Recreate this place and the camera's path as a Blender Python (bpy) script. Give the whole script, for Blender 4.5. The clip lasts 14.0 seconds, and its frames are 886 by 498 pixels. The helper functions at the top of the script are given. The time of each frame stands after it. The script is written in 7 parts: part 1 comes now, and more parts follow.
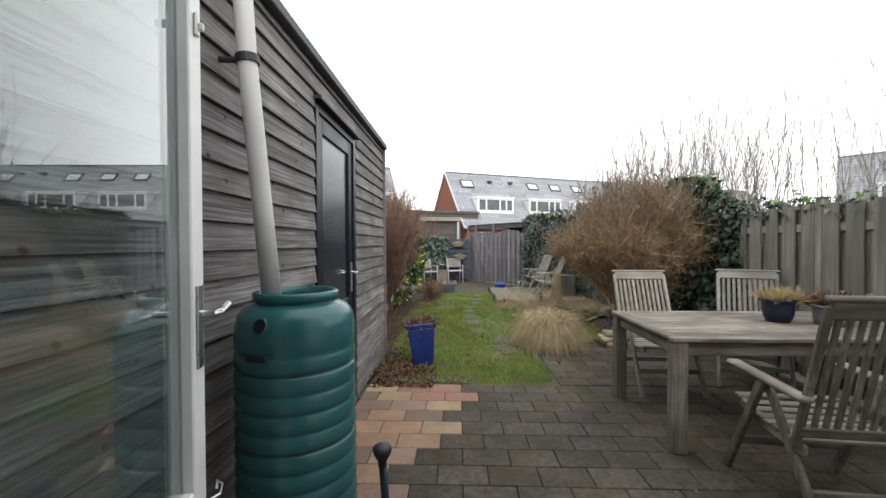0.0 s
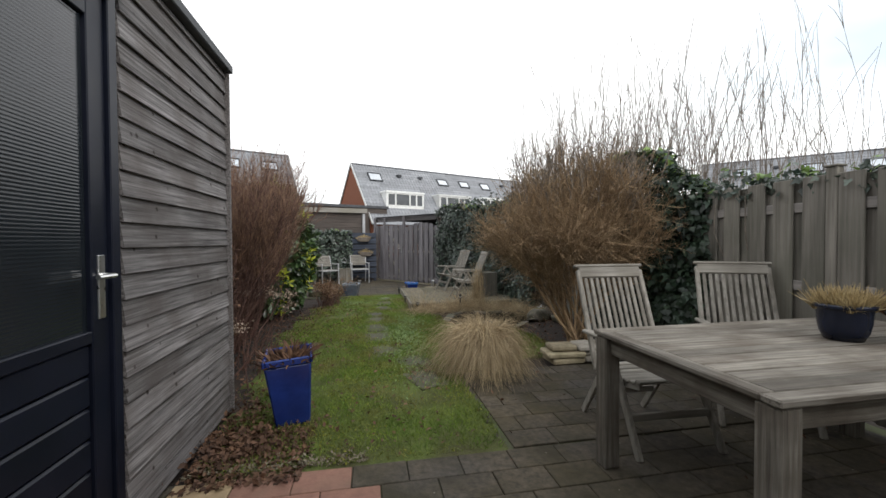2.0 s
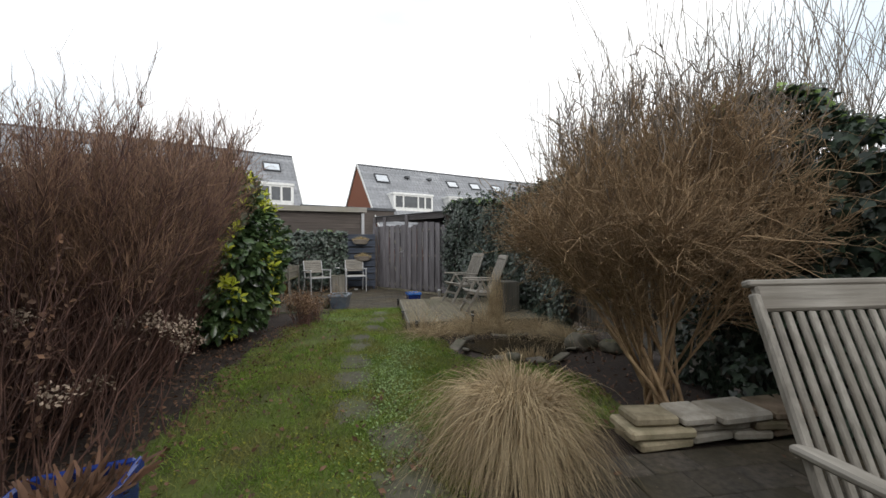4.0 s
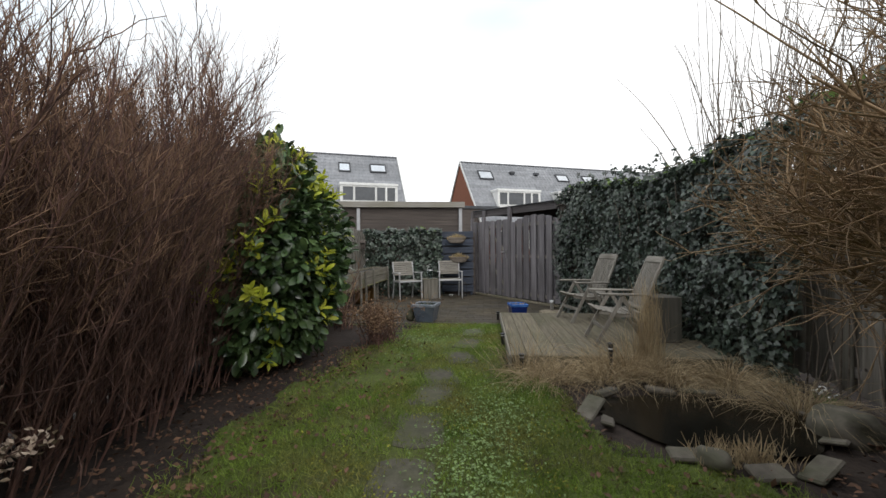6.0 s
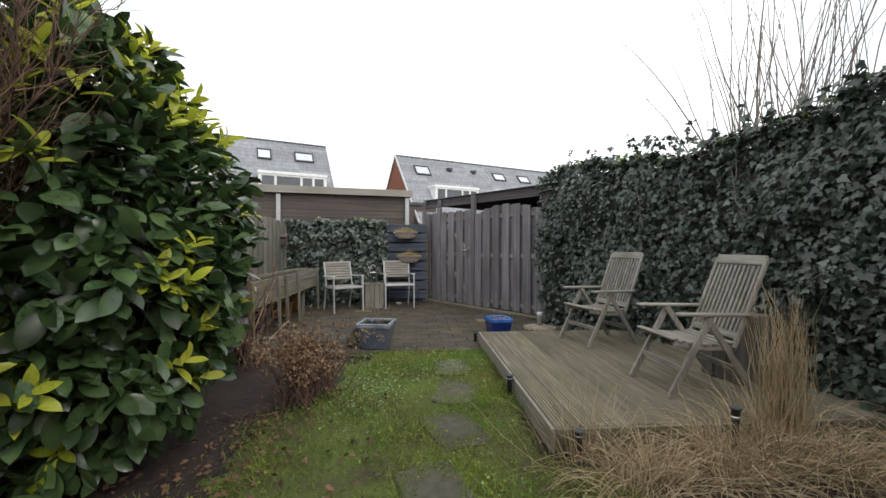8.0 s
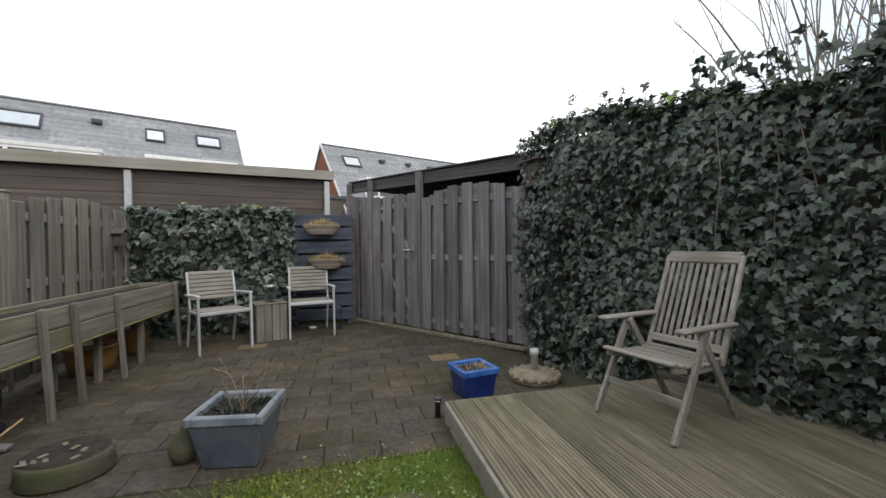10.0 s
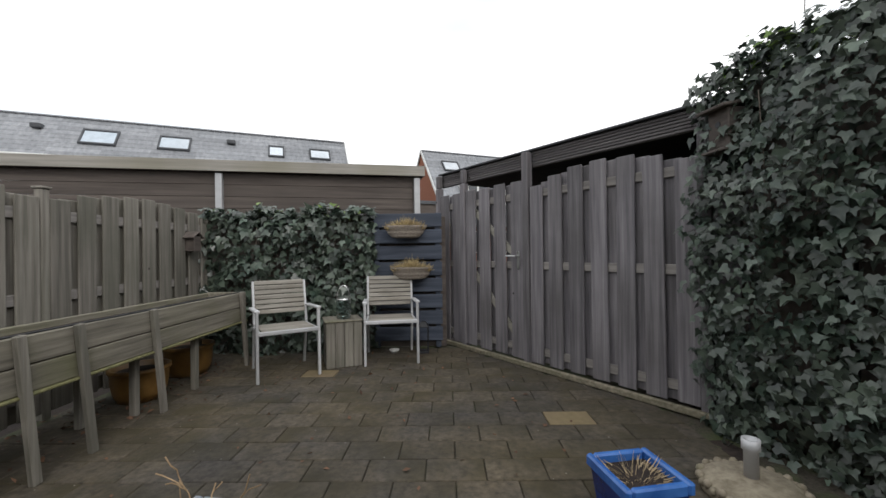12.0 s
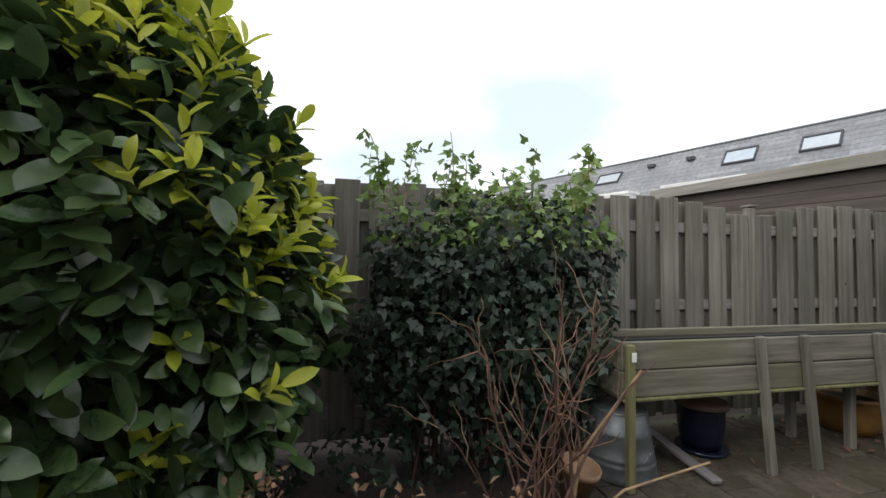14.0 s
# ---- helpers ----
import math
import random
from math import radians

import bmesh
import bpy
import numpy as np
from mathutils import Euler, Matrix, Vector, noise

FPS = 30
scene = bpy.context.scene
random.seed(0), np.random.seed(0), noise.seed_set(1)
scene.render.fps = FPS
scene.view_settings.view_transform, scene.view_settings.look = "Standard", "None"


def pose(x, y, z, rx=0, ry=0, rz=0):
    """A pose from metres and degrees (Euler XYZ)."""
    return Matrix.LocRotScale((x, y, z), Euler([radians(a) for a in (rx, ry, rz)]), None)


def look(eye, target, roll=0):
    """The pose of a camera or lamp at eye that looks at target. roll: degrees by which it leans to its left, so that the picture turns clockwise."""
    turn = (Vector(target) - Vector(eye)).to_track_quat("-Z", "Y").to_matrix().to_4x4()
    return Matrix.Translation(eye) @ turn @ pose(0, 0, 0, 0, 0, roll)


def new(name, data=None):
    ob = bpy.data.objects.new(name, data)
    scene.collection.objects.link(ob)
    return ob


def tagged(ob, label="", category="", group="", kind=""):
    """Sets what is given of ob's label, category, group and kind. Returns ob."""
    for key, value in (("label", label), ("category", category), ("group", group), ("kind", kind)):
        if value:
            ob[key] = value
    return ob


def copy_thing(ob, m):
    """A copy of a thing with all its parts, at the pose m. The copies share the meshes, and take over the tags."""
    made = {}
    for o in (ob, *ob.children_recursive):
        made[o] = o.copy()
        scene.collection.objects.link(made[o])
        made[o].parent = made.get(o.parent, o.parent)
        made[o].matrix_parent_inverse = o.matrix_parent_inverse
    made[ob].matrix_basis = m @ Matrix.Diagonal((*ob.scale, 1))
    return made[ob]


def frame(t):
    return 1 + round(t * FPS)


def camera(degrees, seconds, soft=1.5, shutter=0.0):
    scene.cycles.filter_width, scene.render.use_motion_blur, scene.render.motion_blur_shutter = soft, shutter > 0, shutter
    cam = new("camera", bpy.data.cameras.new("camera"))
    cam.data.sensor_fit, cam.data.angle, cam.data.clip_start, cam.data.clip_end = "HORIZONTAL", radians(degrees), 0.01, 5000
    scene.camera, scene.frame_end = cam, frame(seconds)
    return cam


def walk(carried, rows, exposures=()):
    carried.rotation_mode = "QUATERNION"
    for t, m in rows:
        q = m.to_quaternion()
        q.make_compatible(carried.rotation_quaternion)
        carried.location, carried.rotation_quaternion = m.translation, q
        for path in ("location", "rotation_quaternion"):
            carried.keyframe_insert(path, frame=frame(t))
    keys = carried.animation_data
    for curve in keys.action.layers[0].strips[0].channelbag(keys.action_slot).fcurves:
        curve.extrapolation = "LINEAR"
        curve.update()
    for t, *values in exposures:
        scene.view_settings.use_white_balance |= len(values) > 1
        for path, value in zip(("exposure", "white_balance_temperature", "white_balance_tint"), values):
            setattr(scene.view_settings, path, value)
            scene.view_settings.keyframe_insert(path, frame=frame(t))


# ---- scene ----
cam = camera(96.6, 14.0)
PATH = [
    (0, (0.146, -1.419, 1.368), (0.064, 0.579, 1.341), -0.3),
    (0.5, (0.184, -1.15, 1.327), (0.235, 0.849, 1.3), -0.2),
    (1, (0.14, -0.666, 1.313), (0.398, 1.316, 1.283), -0.2),
    (1.5, (0.201, -0.263, 1.283), (0.569, 1.703, 1.246), -0.3),
    (2, (0.257, 0.154, 1.258), (0.629, 2.119, 1.218), -0.3),
    (2.2, (0.28, 0.357, 1.272), (0.677, 2.317, 1.232), -0.6),
    (4.3, (0.66, 2.018, 1.16), (0.935, 3.999, 1.147), -0.1),
    (4.5, (0.687, 2.187, 1.145), (0.918, 4.174, 1.127), -0.1),
    (5, (0.749, 2.636, 1.167), (0.892, 4.63, 1.146), -0.4),
    (5.5, (0.803, 3.021, 1.155), (0.649, 5.016, 1.148), -0.3),
    (6, (0.785, 3.486, 1.161), (0.575, 5.475, 1.151), -0.5),
    (6.5, (0.74, 3.861, 1.137), (0.398, 5.831, 1.132), -0.3),
    (7, (0.503, 4.315, 1.118), (0.411, 6.313, 1.104), -0.3),
    (7.5, (0.379, 4.727, 1.118), (0.331, 6.726, 1.104), -0.2),
    (8, (0.277, 5.25, 1.104), (0.422, 7.245, 1.091), 0.0),
    (8.2, (0.267, 5.456, 1.073), (0.525, 7.439, 1.054), 0.1),
    (10.3, (0.466, 7.577, 1.111), (1.004, 9.503, 1.089), -0.7),
    (10.5, (0.497, 7.715, 1.109), (1.076, 9.63, 1.09), -0.7),
    (11, (0.643, 8.096, 1.101), (1.206, 10.015, 1.089), -0.8),
    (11.5, (0.633, 8.317, 1.093), (1.085, 10.265, 1.088), -0.5),
    (12, (0.575, 8.509, 1.095), (0.552, 10.509, 1.107), -0.8),
    (12.5, (0.544, 8.562, 1.097), (-0.202, 10.417, 1.143), -0.9),
    (13, (0.477, 8.513, 1.095), (-0.9, 9.962, 1.165), -0.4),
    (13.5, (0.368, 8.391, 1.105), (-1.345, 9.422, 1.172), 0.3),
    (14, (0.289, 8.217, 1.099), (-1.665, 8.64, 1.169), 0.8),
]
walk(cam, [(t, look(eye, target, roll)) for t, eye, target, roll in PATH],
     exposures=[(0, 0.65), (0.5, 0.45), (1.0, 0.3), (2.0, 0.12), (4.5, -0.06), (6.5, -0.12), (8.0, 0.16), (11.0, 0.0), (12.5, -0.1), (13.0, -0.2), (13.5, -0.12), (14.0, 0.04)])

# ---- world, sun, exposure ----
world = bpy.data.worlds.new("overcast")
scene.world = world
world.use_nodes = True
wn, wl = world.node_tree.nodes, world.node_tree.links
wn.clear()
w_out = wn.new("ShaderNodeOutputWorld")
w_bg = wn.new("ShaderNodeBackground")
w_sky = wn.new("ShaderNodeTexSky")
w_sky.sky_type = "NISHITA"
w_sky.sun_disc = False
SUN_EL, SUN_AZ = radians(38), radians(150)
w_sky.sun_elevation, w_sky.sun_rotation = SUN_EL, SUN_AZ
w_dim = wn.new("ShaderNodeMix")
w_dim.data_type = "RGBA"
w_dim.blend_type = "MULTIPLY"
w_dim.inputs["Factor"].default_value = 1.0
w_dim.inputs["B"].default_value = (0.09, 0.09, 0.09, 1)
w_co = wn.new("ShaderNodeTexCoord")
w_map = wn.new("ShaderNodeMapping")
w_map.inputs["Scale"].default_value = (1.0, 1.3, 2.6)
w_noise = wn.new("ShaderNodeTexNoise")
w_noise.inputs["Scale"].default_value = 1.1
w_noise.inputs["Detail"].default_value = 5.0
w_noise.inputs["Roughness"].default_value = 0.45
w_ramp = wn.new("ShaderNodeValToRGB")
w_ramp.color_ramp.elements[0].position, w_ramp.color_ramp.elements[0].color = 0.35, (0.64, 0.73, 0.80, 1)
w_ramp.color_ramp.elements[1].position, w_ramp.color_ramp.elements[1].color = 0.56, (1.12, 1.12, 1.12, 1)
w_mix = wn.new("ShaderNodeMix")
w_mix.data_type = "RGBA"
w_mix.inputs["Factor"].default_value = 0.9
wl.new(w_sky.outputs["Color"], w_dim.inputs["A"])
wl.new(w_co.outputs["Generated"], w_map.inputs["Vector"])
wl.new(w_map.outputs["Vector"], w_noise.inputs["Vector"])
wl.new(w_noise.outputs["Fac"], w_ramp.inputs["Fac"])
wl.new(w_dim.outputs["Result"], w_mix.inputs["A"])
wl.new(w_ramp.outputs["Color"], w_mix.inputs["B"])
wl.new(w_mix.outputs["Result"], w_bg.inputs["Color"])
w_bg.inputs["Strength"].default_value = 1.4
wl.new(w_bg.outputs["Background"], w_out.inputs["Surface"])

sun = new("sun", bpy.data.lights.new("sun", "SUN"))
sun.data.energy, sun.data.angle, sun.data.color = 1.1, radians(25), (1.0, 0.97, 0.92)
sun.matrix_world = look((0, 0, 20), (-math.sin(SUN_AZ) * 10 * math.cos(SUN_EL), -math.cos(SUN_AZ) * 10 * math.cos(SUN_EL), 20 - 10 * math.sin(SUN_EL)))


# ---- materials ----
def mat(name, a, b, scale=6.0, stretch=(1, 1, 1), stain=None, stain_scale=1.2, stain_amount=0.5, rough=0.8, bump=0.3, bump_scale=None,
        rand=0.15, metal=0.0, spec=0.4, fleck=None, island=False, translucent=0.0):
    """A surface from fine grain between two colours, a broad stain in a third, relief, and a small change from piece to piece."""
    m = bpy.data.materials.new(name)
    m.use_nodes = True
    n, l = m.node_tree.nodes, m.node_tree.links
    p = n["Principled BSDF"]
    co = n.new("ShaderNodeTexCoord")
    info = n.new("ShaderNodeObjectInfo")
    mp = n.new("ShaderNodeMapping")
    mp.inputs["Scale"].default_value = stretch
    shift = n.new("ShaderNodeVectorMath")
    shift.operation = "MULTIPLY_ADD"
    shift.inputs[1].default_value = (1, 1, 1)
    mul = n.new("ShaderNodeVectorMath")
    mul.operation = "SCALE"
    mul.inputs[0].default_value = (37, 21, 53)
    l.new(info.outputs["Random"], mul.inputs["Scale"])
    l.new(co.outputs["Object"], shift.inputs[0])
    l.new(mul.outputs["Vector"], shift.inputs[2])
    l.new(shift.outputs["Vector"], mp.inputs["Vector"])
    g = n.new("ShaderNodeTexNoise")
    g.inputs["Scale"].default_value, g.inputs["Detail"].default_value, g.inputs["Roughness"].default_value = scale, 6, 0.62
    l.new(mp.outputs["Vector"], g.inputs["Vector"])
    r = n.new("ShaderNodeValToRGB")
    r.color_ramp.elements[0].position, r.color_ramp.elements[0].color = 0.32, (*a, 1)
    r.color_ramp.elements[1].position, r.color_ramp.elements[1].color = 0.68, (*b, 1)
    l.new(g.outputs["Fac"], r.inputs["Fac"])
    colour = r.outputs["Color"]
    if stain:
        s = n.new("ShaderNodeTexNoise")
        s.inputs["Scale"].default_value, s.inputs["Detail"].default_value = stain_scale, 4
        l.new(shift.outputs["Vector"], s.inputs["Vector"])
        sr = n.new("ShaderNodeMapRange")
        sr.inputs["From Min"].default_value, sr.inputs["From Max"].default_value = 0.42, 0.68
        sr.inputs["To Max"].default_value = stain_amount
        l.new(s.outputs["Fac"], sr.inputs["Value"])
        mx = n.new("ShaderNodeMix")
        mx.data_type = "RGBA"
        l.new(sr.outputs["Result"], mx.inputs["Factor"])
        l.new(colour, mx.inputs["A"])
        mx.inputs["B"].default_value = (*stain, 1)
        colour = mx.outputs["Result"]
    if fleck:
        v = n.new("ShaderNodeTexVoronoi")
        v.inputs["Scale"].default_value = fleck[1]
        l.new(shift.outputs["Vector"], v.inputs["Vector"])
        vr = n.new("ShaderNodeMapRange")
        vr.inputs["From Min"].default_value, vr.inputs["From Max"].default_value = fleck[2], fleck[2] * 0.5
        l.new(v.outputs["Distance"], vr.inputs["Value"])
        mf = n.new("ShaderNodeMix")
        mf.data_type = "RGBA"
        l.new(vr.outputs["Result"], mf.inputs["Factor"])
        l.new(colour, mf.inputs["A"])
        mf.inputs["B"].default_value = (*fleck[0], 1)
        colour = mf.outputs["Result"]
    hsv = n.new("ShaderNodeHueSaturation")
    vary = n.new("ShaderNodeMapRange")
    vary.inputs["To Min"].default_value, vary.inputs["To Max"].default_value = 1 - rand, 1 + rand
    if island:
        geo = n.new("ShaderNodeNewGeometry")
        l.new(geo.outputs["Random Per Island"], vary.inputs["Value"])
    else:
        l.new(info.outputs["Random"], vary.inputs["Value"])
    l.new(vary.outputs["Result"], hsv.inputs["Value"])
    l.new(colour, hsv.inputs["Color"])
    l.new(hsv.outputs["Color"], p.inputs["Base Color"])
    rr = n.new("ShaderNodeMapRange")
    rr.inputs["To Min"].default_value, rr.inputs["To Max"].default_value = max(0.03, rough - 0.12), min(1.0, rough + 0.12)
    l.new(g.outputs["Fac"], rr.inputs["Value"])
    l.new(rr.outputs["Result"], p.inputs["Roughness"])
    p.inputs["Metallic"].default_value = metal
    p.inputs["Specular IOR Level"].default_value = spec
    if bump:
        bp = n.new("ShaderNodeBump")
        bp.inputs["Strength"].default_value, bp.inputs["Distance"].default_value = bump, 0.01
        l.new(g.outputs["Fac"], bp.inputs["Height"])
        l.new(bp.outputs["Normal"], p.inputs["Normal"])
    if translucent:
        t = n.new("ShaderNodeBsdfTranslucent")
        l.new(hsv.outputs["Color"], t.inputs["Color"])
        add = n.new("ShaderNodeMixShader")
        add.inputs["Fac"].default_value = translucent
        l.new(p.outputs["BSDF"], add.inputs[1])
        l.new(t.outputs["BSDF"], add.inputs[2])
        l.new(add.outputs["Shader"], n["Material Output"].inputs["Surface"])
    return m


def glass(name, tint=(0.9, 0.95, 0.95), rough=0.0, clear=0.85):
    """A thin pane: light passes straight, and Fresnel drives the gloss."""
    m = bpy.data.materials.new(name)
    m.use_nodes = True
    n, l = m.node_tree.nodes, m.node_tree.links
    n.remove(n["Principled BSDF"])
    tr, gl, mx, fr = n.new("ShaderNodeBsdfTransparent"), n.new("ShaderNodeBsdfGlossy"), n.new("ShaderNodeMixShader"), n.new("ShaderNodeLayerWeight")
    tr.inputs["Color"].default_value = (*[c * clear for c in tint], 1)
    gl.inputs["Roughness"].default_value = rough
    fr.inputs["Blend"].default_value = 0.5
    pw, ad = n.new("ShaderNodeMath"), n.new("ShaderNodeMath")
    pw.operation, ad.operation = "POWER", "MULTIPLY_ADD"
    pw.inputs[1].default_value = 2.6
    ad.inputs[1].default_value, ad.inputs[2].default_value = 0.85, 0.035
    l.new(fr.outputs["Facing"], pw.inputs[0])
    l.new(pw.outputs["Value"], ad.inputs[0])
    l.new(ad.outputs["Value"], mx.inputs["Fac"])
    l.new(tr.outputs["BSDF"], mx.inputs[1])
    l.new(gl.outputs["BSDF"], mx.inputs[2])
    l.new(mx.outputs["Shader"], n["Material Output"].inputs["Surface"])
    return m


def grain(axis, s=26.0, long=1.6):
    v = [s, s, s]
    v["xyz".index(axis)] = long
    return tuple(v)


CLAD = mat("weathered_cladding", (0.050, 0.045, 0.045), (0.285, 0.268, 0.265), 1.0, grain("y", 84, 2.2), stain=(0.085, 0.070, 0.063), stain_scale=3.0, stain_amount=0.7, rough=0.85, bump=0.5, rand=0.25, fleck=((0.028, 0.020, 0.016), 8.5, 0.125))
FENCE = mat("grey_fence_wood", (0.112, 0.101, 0.086), (0.265, 0.242, 0.210), 1.0, grain("z", 30, 1.2), stain=(0.10, 0.10, 0.075), stain_scale=1.4, stain_amount=0.6, rough=0.88, bump=0.5, rand=0.2, fleck=((0.04, 0.03, 0.025), 3.0, 0.05))
RAILW = mat("pale_rail_wood", (0.17, 0.155, 0.145), (0.29, 0.265, 0.245), 1.0, grain("x", 30, 1.2), rough=0.88, bump=0.4)
GATEW = mat("violet_grey_gate_wood", (0.105, 0.096, 0.106), (0.255, 0.237, 0.247), 1.0, grain("z", 34, 1.1), stain=(0.085, 0.078, 0.076), stain_scale=1.4, stain_amount=0.6, rough=0.88, bump=0.5, rand=0.18, fleck=((0.035, 0.03, 0.03), 3.2, 0.05))
GATEX = mat("violet_grey_beam_wood", (0.10, 0.09, 0.092), (0.22, 0.20, 0.20), 1.0, grain("x", 34, 1.1), rough=0.88, bump=0.5)
TEAK = {a: mat("weathered_teak_" + a, (0.175, 0.160, 0.137), (0.37, 0.345, 0.305), 1.0, grain(a, 40, 2.2), stain=(0.155, 0.135, 0.108), stain_scale=3.0, stain_amount=0.6, rough=0.8, bump=0.35, rand=0.12) for a in "xyz"}
TABLEW = {a: mat("weathered_table_wood_" + a, (0.085, 0.073, 0.060), (0.275, 0.25, 0.212), 1.0, grain(a, 52, 2.6), stain=(0.085, 0.066, 0.050), stain_scale=4.5, stain_amount=0.75, rough=0.8, bump=0.5, rand=0.28) for a in "xyz"}
DECKW = mat("grooved_deck_wood", (0.120, 0.102, 0.070), (0.285, 0.250, 0.185), 1.0, grain("y", 34, 2.0), stain=(0.12, 0.115, 0.07), stain_scale=1.5, stain_amount=0.7, rough=0.82, bump=0.35, rand=0.15)
PLANTW = mat("planter_wood", (0.105, 0.094, 0.076), (0.27, 0.245, 0.198), 1.0, grain("y", 28, 1.6), stain=(0.14, 0.14, 0.065), stain_scale=1.8, stain_amount=0.6, rough=0.85, bump=0.4, rand=0.15)
CARPW = mat("brown_carport_boards", (0.060, 0.048, 0.042), (0.135, 0.112, 0.098), 1.0, grain("x", 22, 0.9), stain=(0.075, 0.062, 0.055), stain_scale=0.9, stain_amount=0.6, rough=0.85, bump=0.35, rand=0.15)
FASCIA = mat("pale_fascia_wood", (0.22, 0.205, 0.18), (0.36, 0.335, 0.30), 1.0, grain("x", 22, 0.8), stain=(0.2, 0.185, 0.13), rough=0.85)
BLUEW = mat("blue_grey_slats", (0.030, 0.038, 0.058), (0.075, 0.088, 0.118), 1.0, grain("x", 24, 1.5), rough=0.7, bump=0.3)
PAVER = mat("mossy_concrete_paver", (0.043, 0.037, 0.030), (0.115, 0.099, 0.080), 26.0, stain=(0.042, 0.036, 0.020), stain_scale=2.9, stain_amount=0.85, rough=0.9, bump=0.45, rand=0.12, fleck=((0.27, 0.26, 0.24), 9.0, 0.045))
n, l = PAVER.node_tree.nodes, PAVER.node_tree.links
geo, big, ramp, mx = n.new("ShaderNodeNewGeometry"), n.new("ShaderNodeTexNoise"), n.new("ShaderNodeValToRGB"), n.new("ShaderNodeMix")
big.inputs["Scale"].default_value, big.inputs["Detail"].default_value, big.inputs["Roughness"].default_value = 1.1, 7, 0.65
ramp.color_ramp.elements[0].position, ramp.color_ramp.elements[0].color = 0.36, (0.72, 0.74, 0.80, 1)
ramp.color_ramp.elements[1].position, ramp.color_ramp.elements[1].color = 0.66, (1.22, 1.13, 0.92, 1)
mx.data_type, mx.blend_type = "RGBA", "MULTIPLY"
mx.inputs["Factor"].default_value = 1.0
l.new(geo.outputs["Position"], big.inputs["Vector"])
l.new(big.outputs["Fac"], ramp.inputs["Fac"])
l.new(n["Hue/Saturation/Value"].outputs["Color"], mx.inputs["A"])
l.new(ramp.outputs["Color"], mx.inputs["B"])
l.new(mx.outputs["Result"], n["Principled BSDF"].inputs["Base Color"])
CLAY = [mat("clay_paver_" + k, tuple(c * 0.7 for c in col), col, 20.0, stain=(0.14, 0.10, 0.07), stain_scale=5, stain_amount=0.5, rough=0.88, bump=0.4, rand=0.12)
        for k, col in (("orange", (0.37, 0.225, 0.14)), ("red", (0.30, 0.155, 0.115)), ("yellow", (0.40, 0.295, 0.175)), ("rose", (0.34, 0.225, 0.17)), ("brown", (0.22, 0.145, 0.11)), ("tan", (0.20, 0.155, 0.085)))]
JOINT = mat("sandy_joint", (0.030, 0.025, 0.018), (0.085, 0.073, 0.055), 60.0, stain=(0.06, 0.085, 0.025), stain_scale=5, stain_amount=0.8, rough=1.0, bump=0.6)
SOIL = mat("dark_garden_soil", (0.014, 0.010, 0.009), (0.045, 0.032, 0.026), 30.0, stain=(0.040, 0.028, 0.020), stain_scale=5, stain_amount=0.6, rough=1.0, bump=0.9)
LAWN = mat("lawn_turf", (0.065, 0.090, 0.018), (0.13, 0.165, 0.035), 45.0, stain=(0.060, 0.048, 0.025), stain_scale=2.2, stain_amount=0.9, rough=1.0, bump=0.9)
GRASS = mat("grass_blades", (0.085, 0.155, 0.018), (0.22, 0.305, 0.050), 5.0, stain=(0.21, 0.185, 0.06), stain_scale=2.6, stain_amount=0.8, rough=0.7, bump=0, rand=0.35, island=True, translucent=0.25)
CLOVER = mat("clover_leaves", (0.15, 0.24, 0.075), (0.27, 0.37, 0.15), 6.0, rough=0.6, bump=0, rand=0.3, island=True, translucent=0.2)
STRAW = mat("dry_grass", (0.29, 0.212, 0.120), (0.55, 0.44, 0.28), 5.0, rough=0.75, bump=0, rand=0.35, island=True, translucent=0.2)
# Stems darkened for shade within the shrub; the twigs below lightened as its lit side.
BARK_RED = mat("red_brown_stems", (0.058, 0.032, 0.029), (0.185, 0.100, 0.076), 12.0, rough=0.8, bump=0, rand=0.4, island=True)
BARK_RUST_LIT = mat("lit_rust_brown_twigs", (0.125, 0.071, 0.048), (0.33, 0.198, 0.122), 12.0, rough=0.8, bump=0, rand=0.45, island=True)
BARK_TAN = mat("tan_stems", (0.180, 0.118, 0.068), (0.41, 0.285, 0.165), 12.0, rough=0.8, bump=0, rand=0.4, island=True)
BARK_GREY = mat("grey_twigs", (0.13, 0.105, 0.085), (0.27, 0.23, 0.19), 12.0, rough=0.8, bump=0, rand=0.35, island=True)
IVY = mat("ivy_leaves", (0.021, 0.038, 0.029), (0.086, 0.112, 0.084), 9.0, stain=(0.125, 0.135, 0.105), stain_scale=4.0, stain_amount=0.4, rough=0.32, bump=0, rand=0.65, spec=0.55, island=True, translucent=0.12)
IVY_NEW = mat("young_ivy_leaves", (0.12, 0.20, 0.055), (0.24, 0.34, 0.10), 9.0, rough=0.42, bump=0, rand=0.35, island=True, translucent=0.3)
LAUREL = mat("laurel_leaves", (0.024, 0.055, 0.024), (0.098, 0.150, 0.052), 8.0, rough=0.30, bump=0, rand=0.6, spec=0.6, island=True, translucent=0.18)
LAUREL_NEW_LIT = mat("yellow_green_laurel_leaves", (0.36, 0.44, 0.035), (0.62, 0.61, 0.085), 8.0, rough=0.34, bump=0, rand=0.3, island=True, translucent=0.4)
GREENW = mat("mossy_green_post", (0.105, 0.105, 0.045), (0.23, 0.215, 0.105), 1.0, grain("z", 28, 1.6), rough=0.88, bump=0.4)
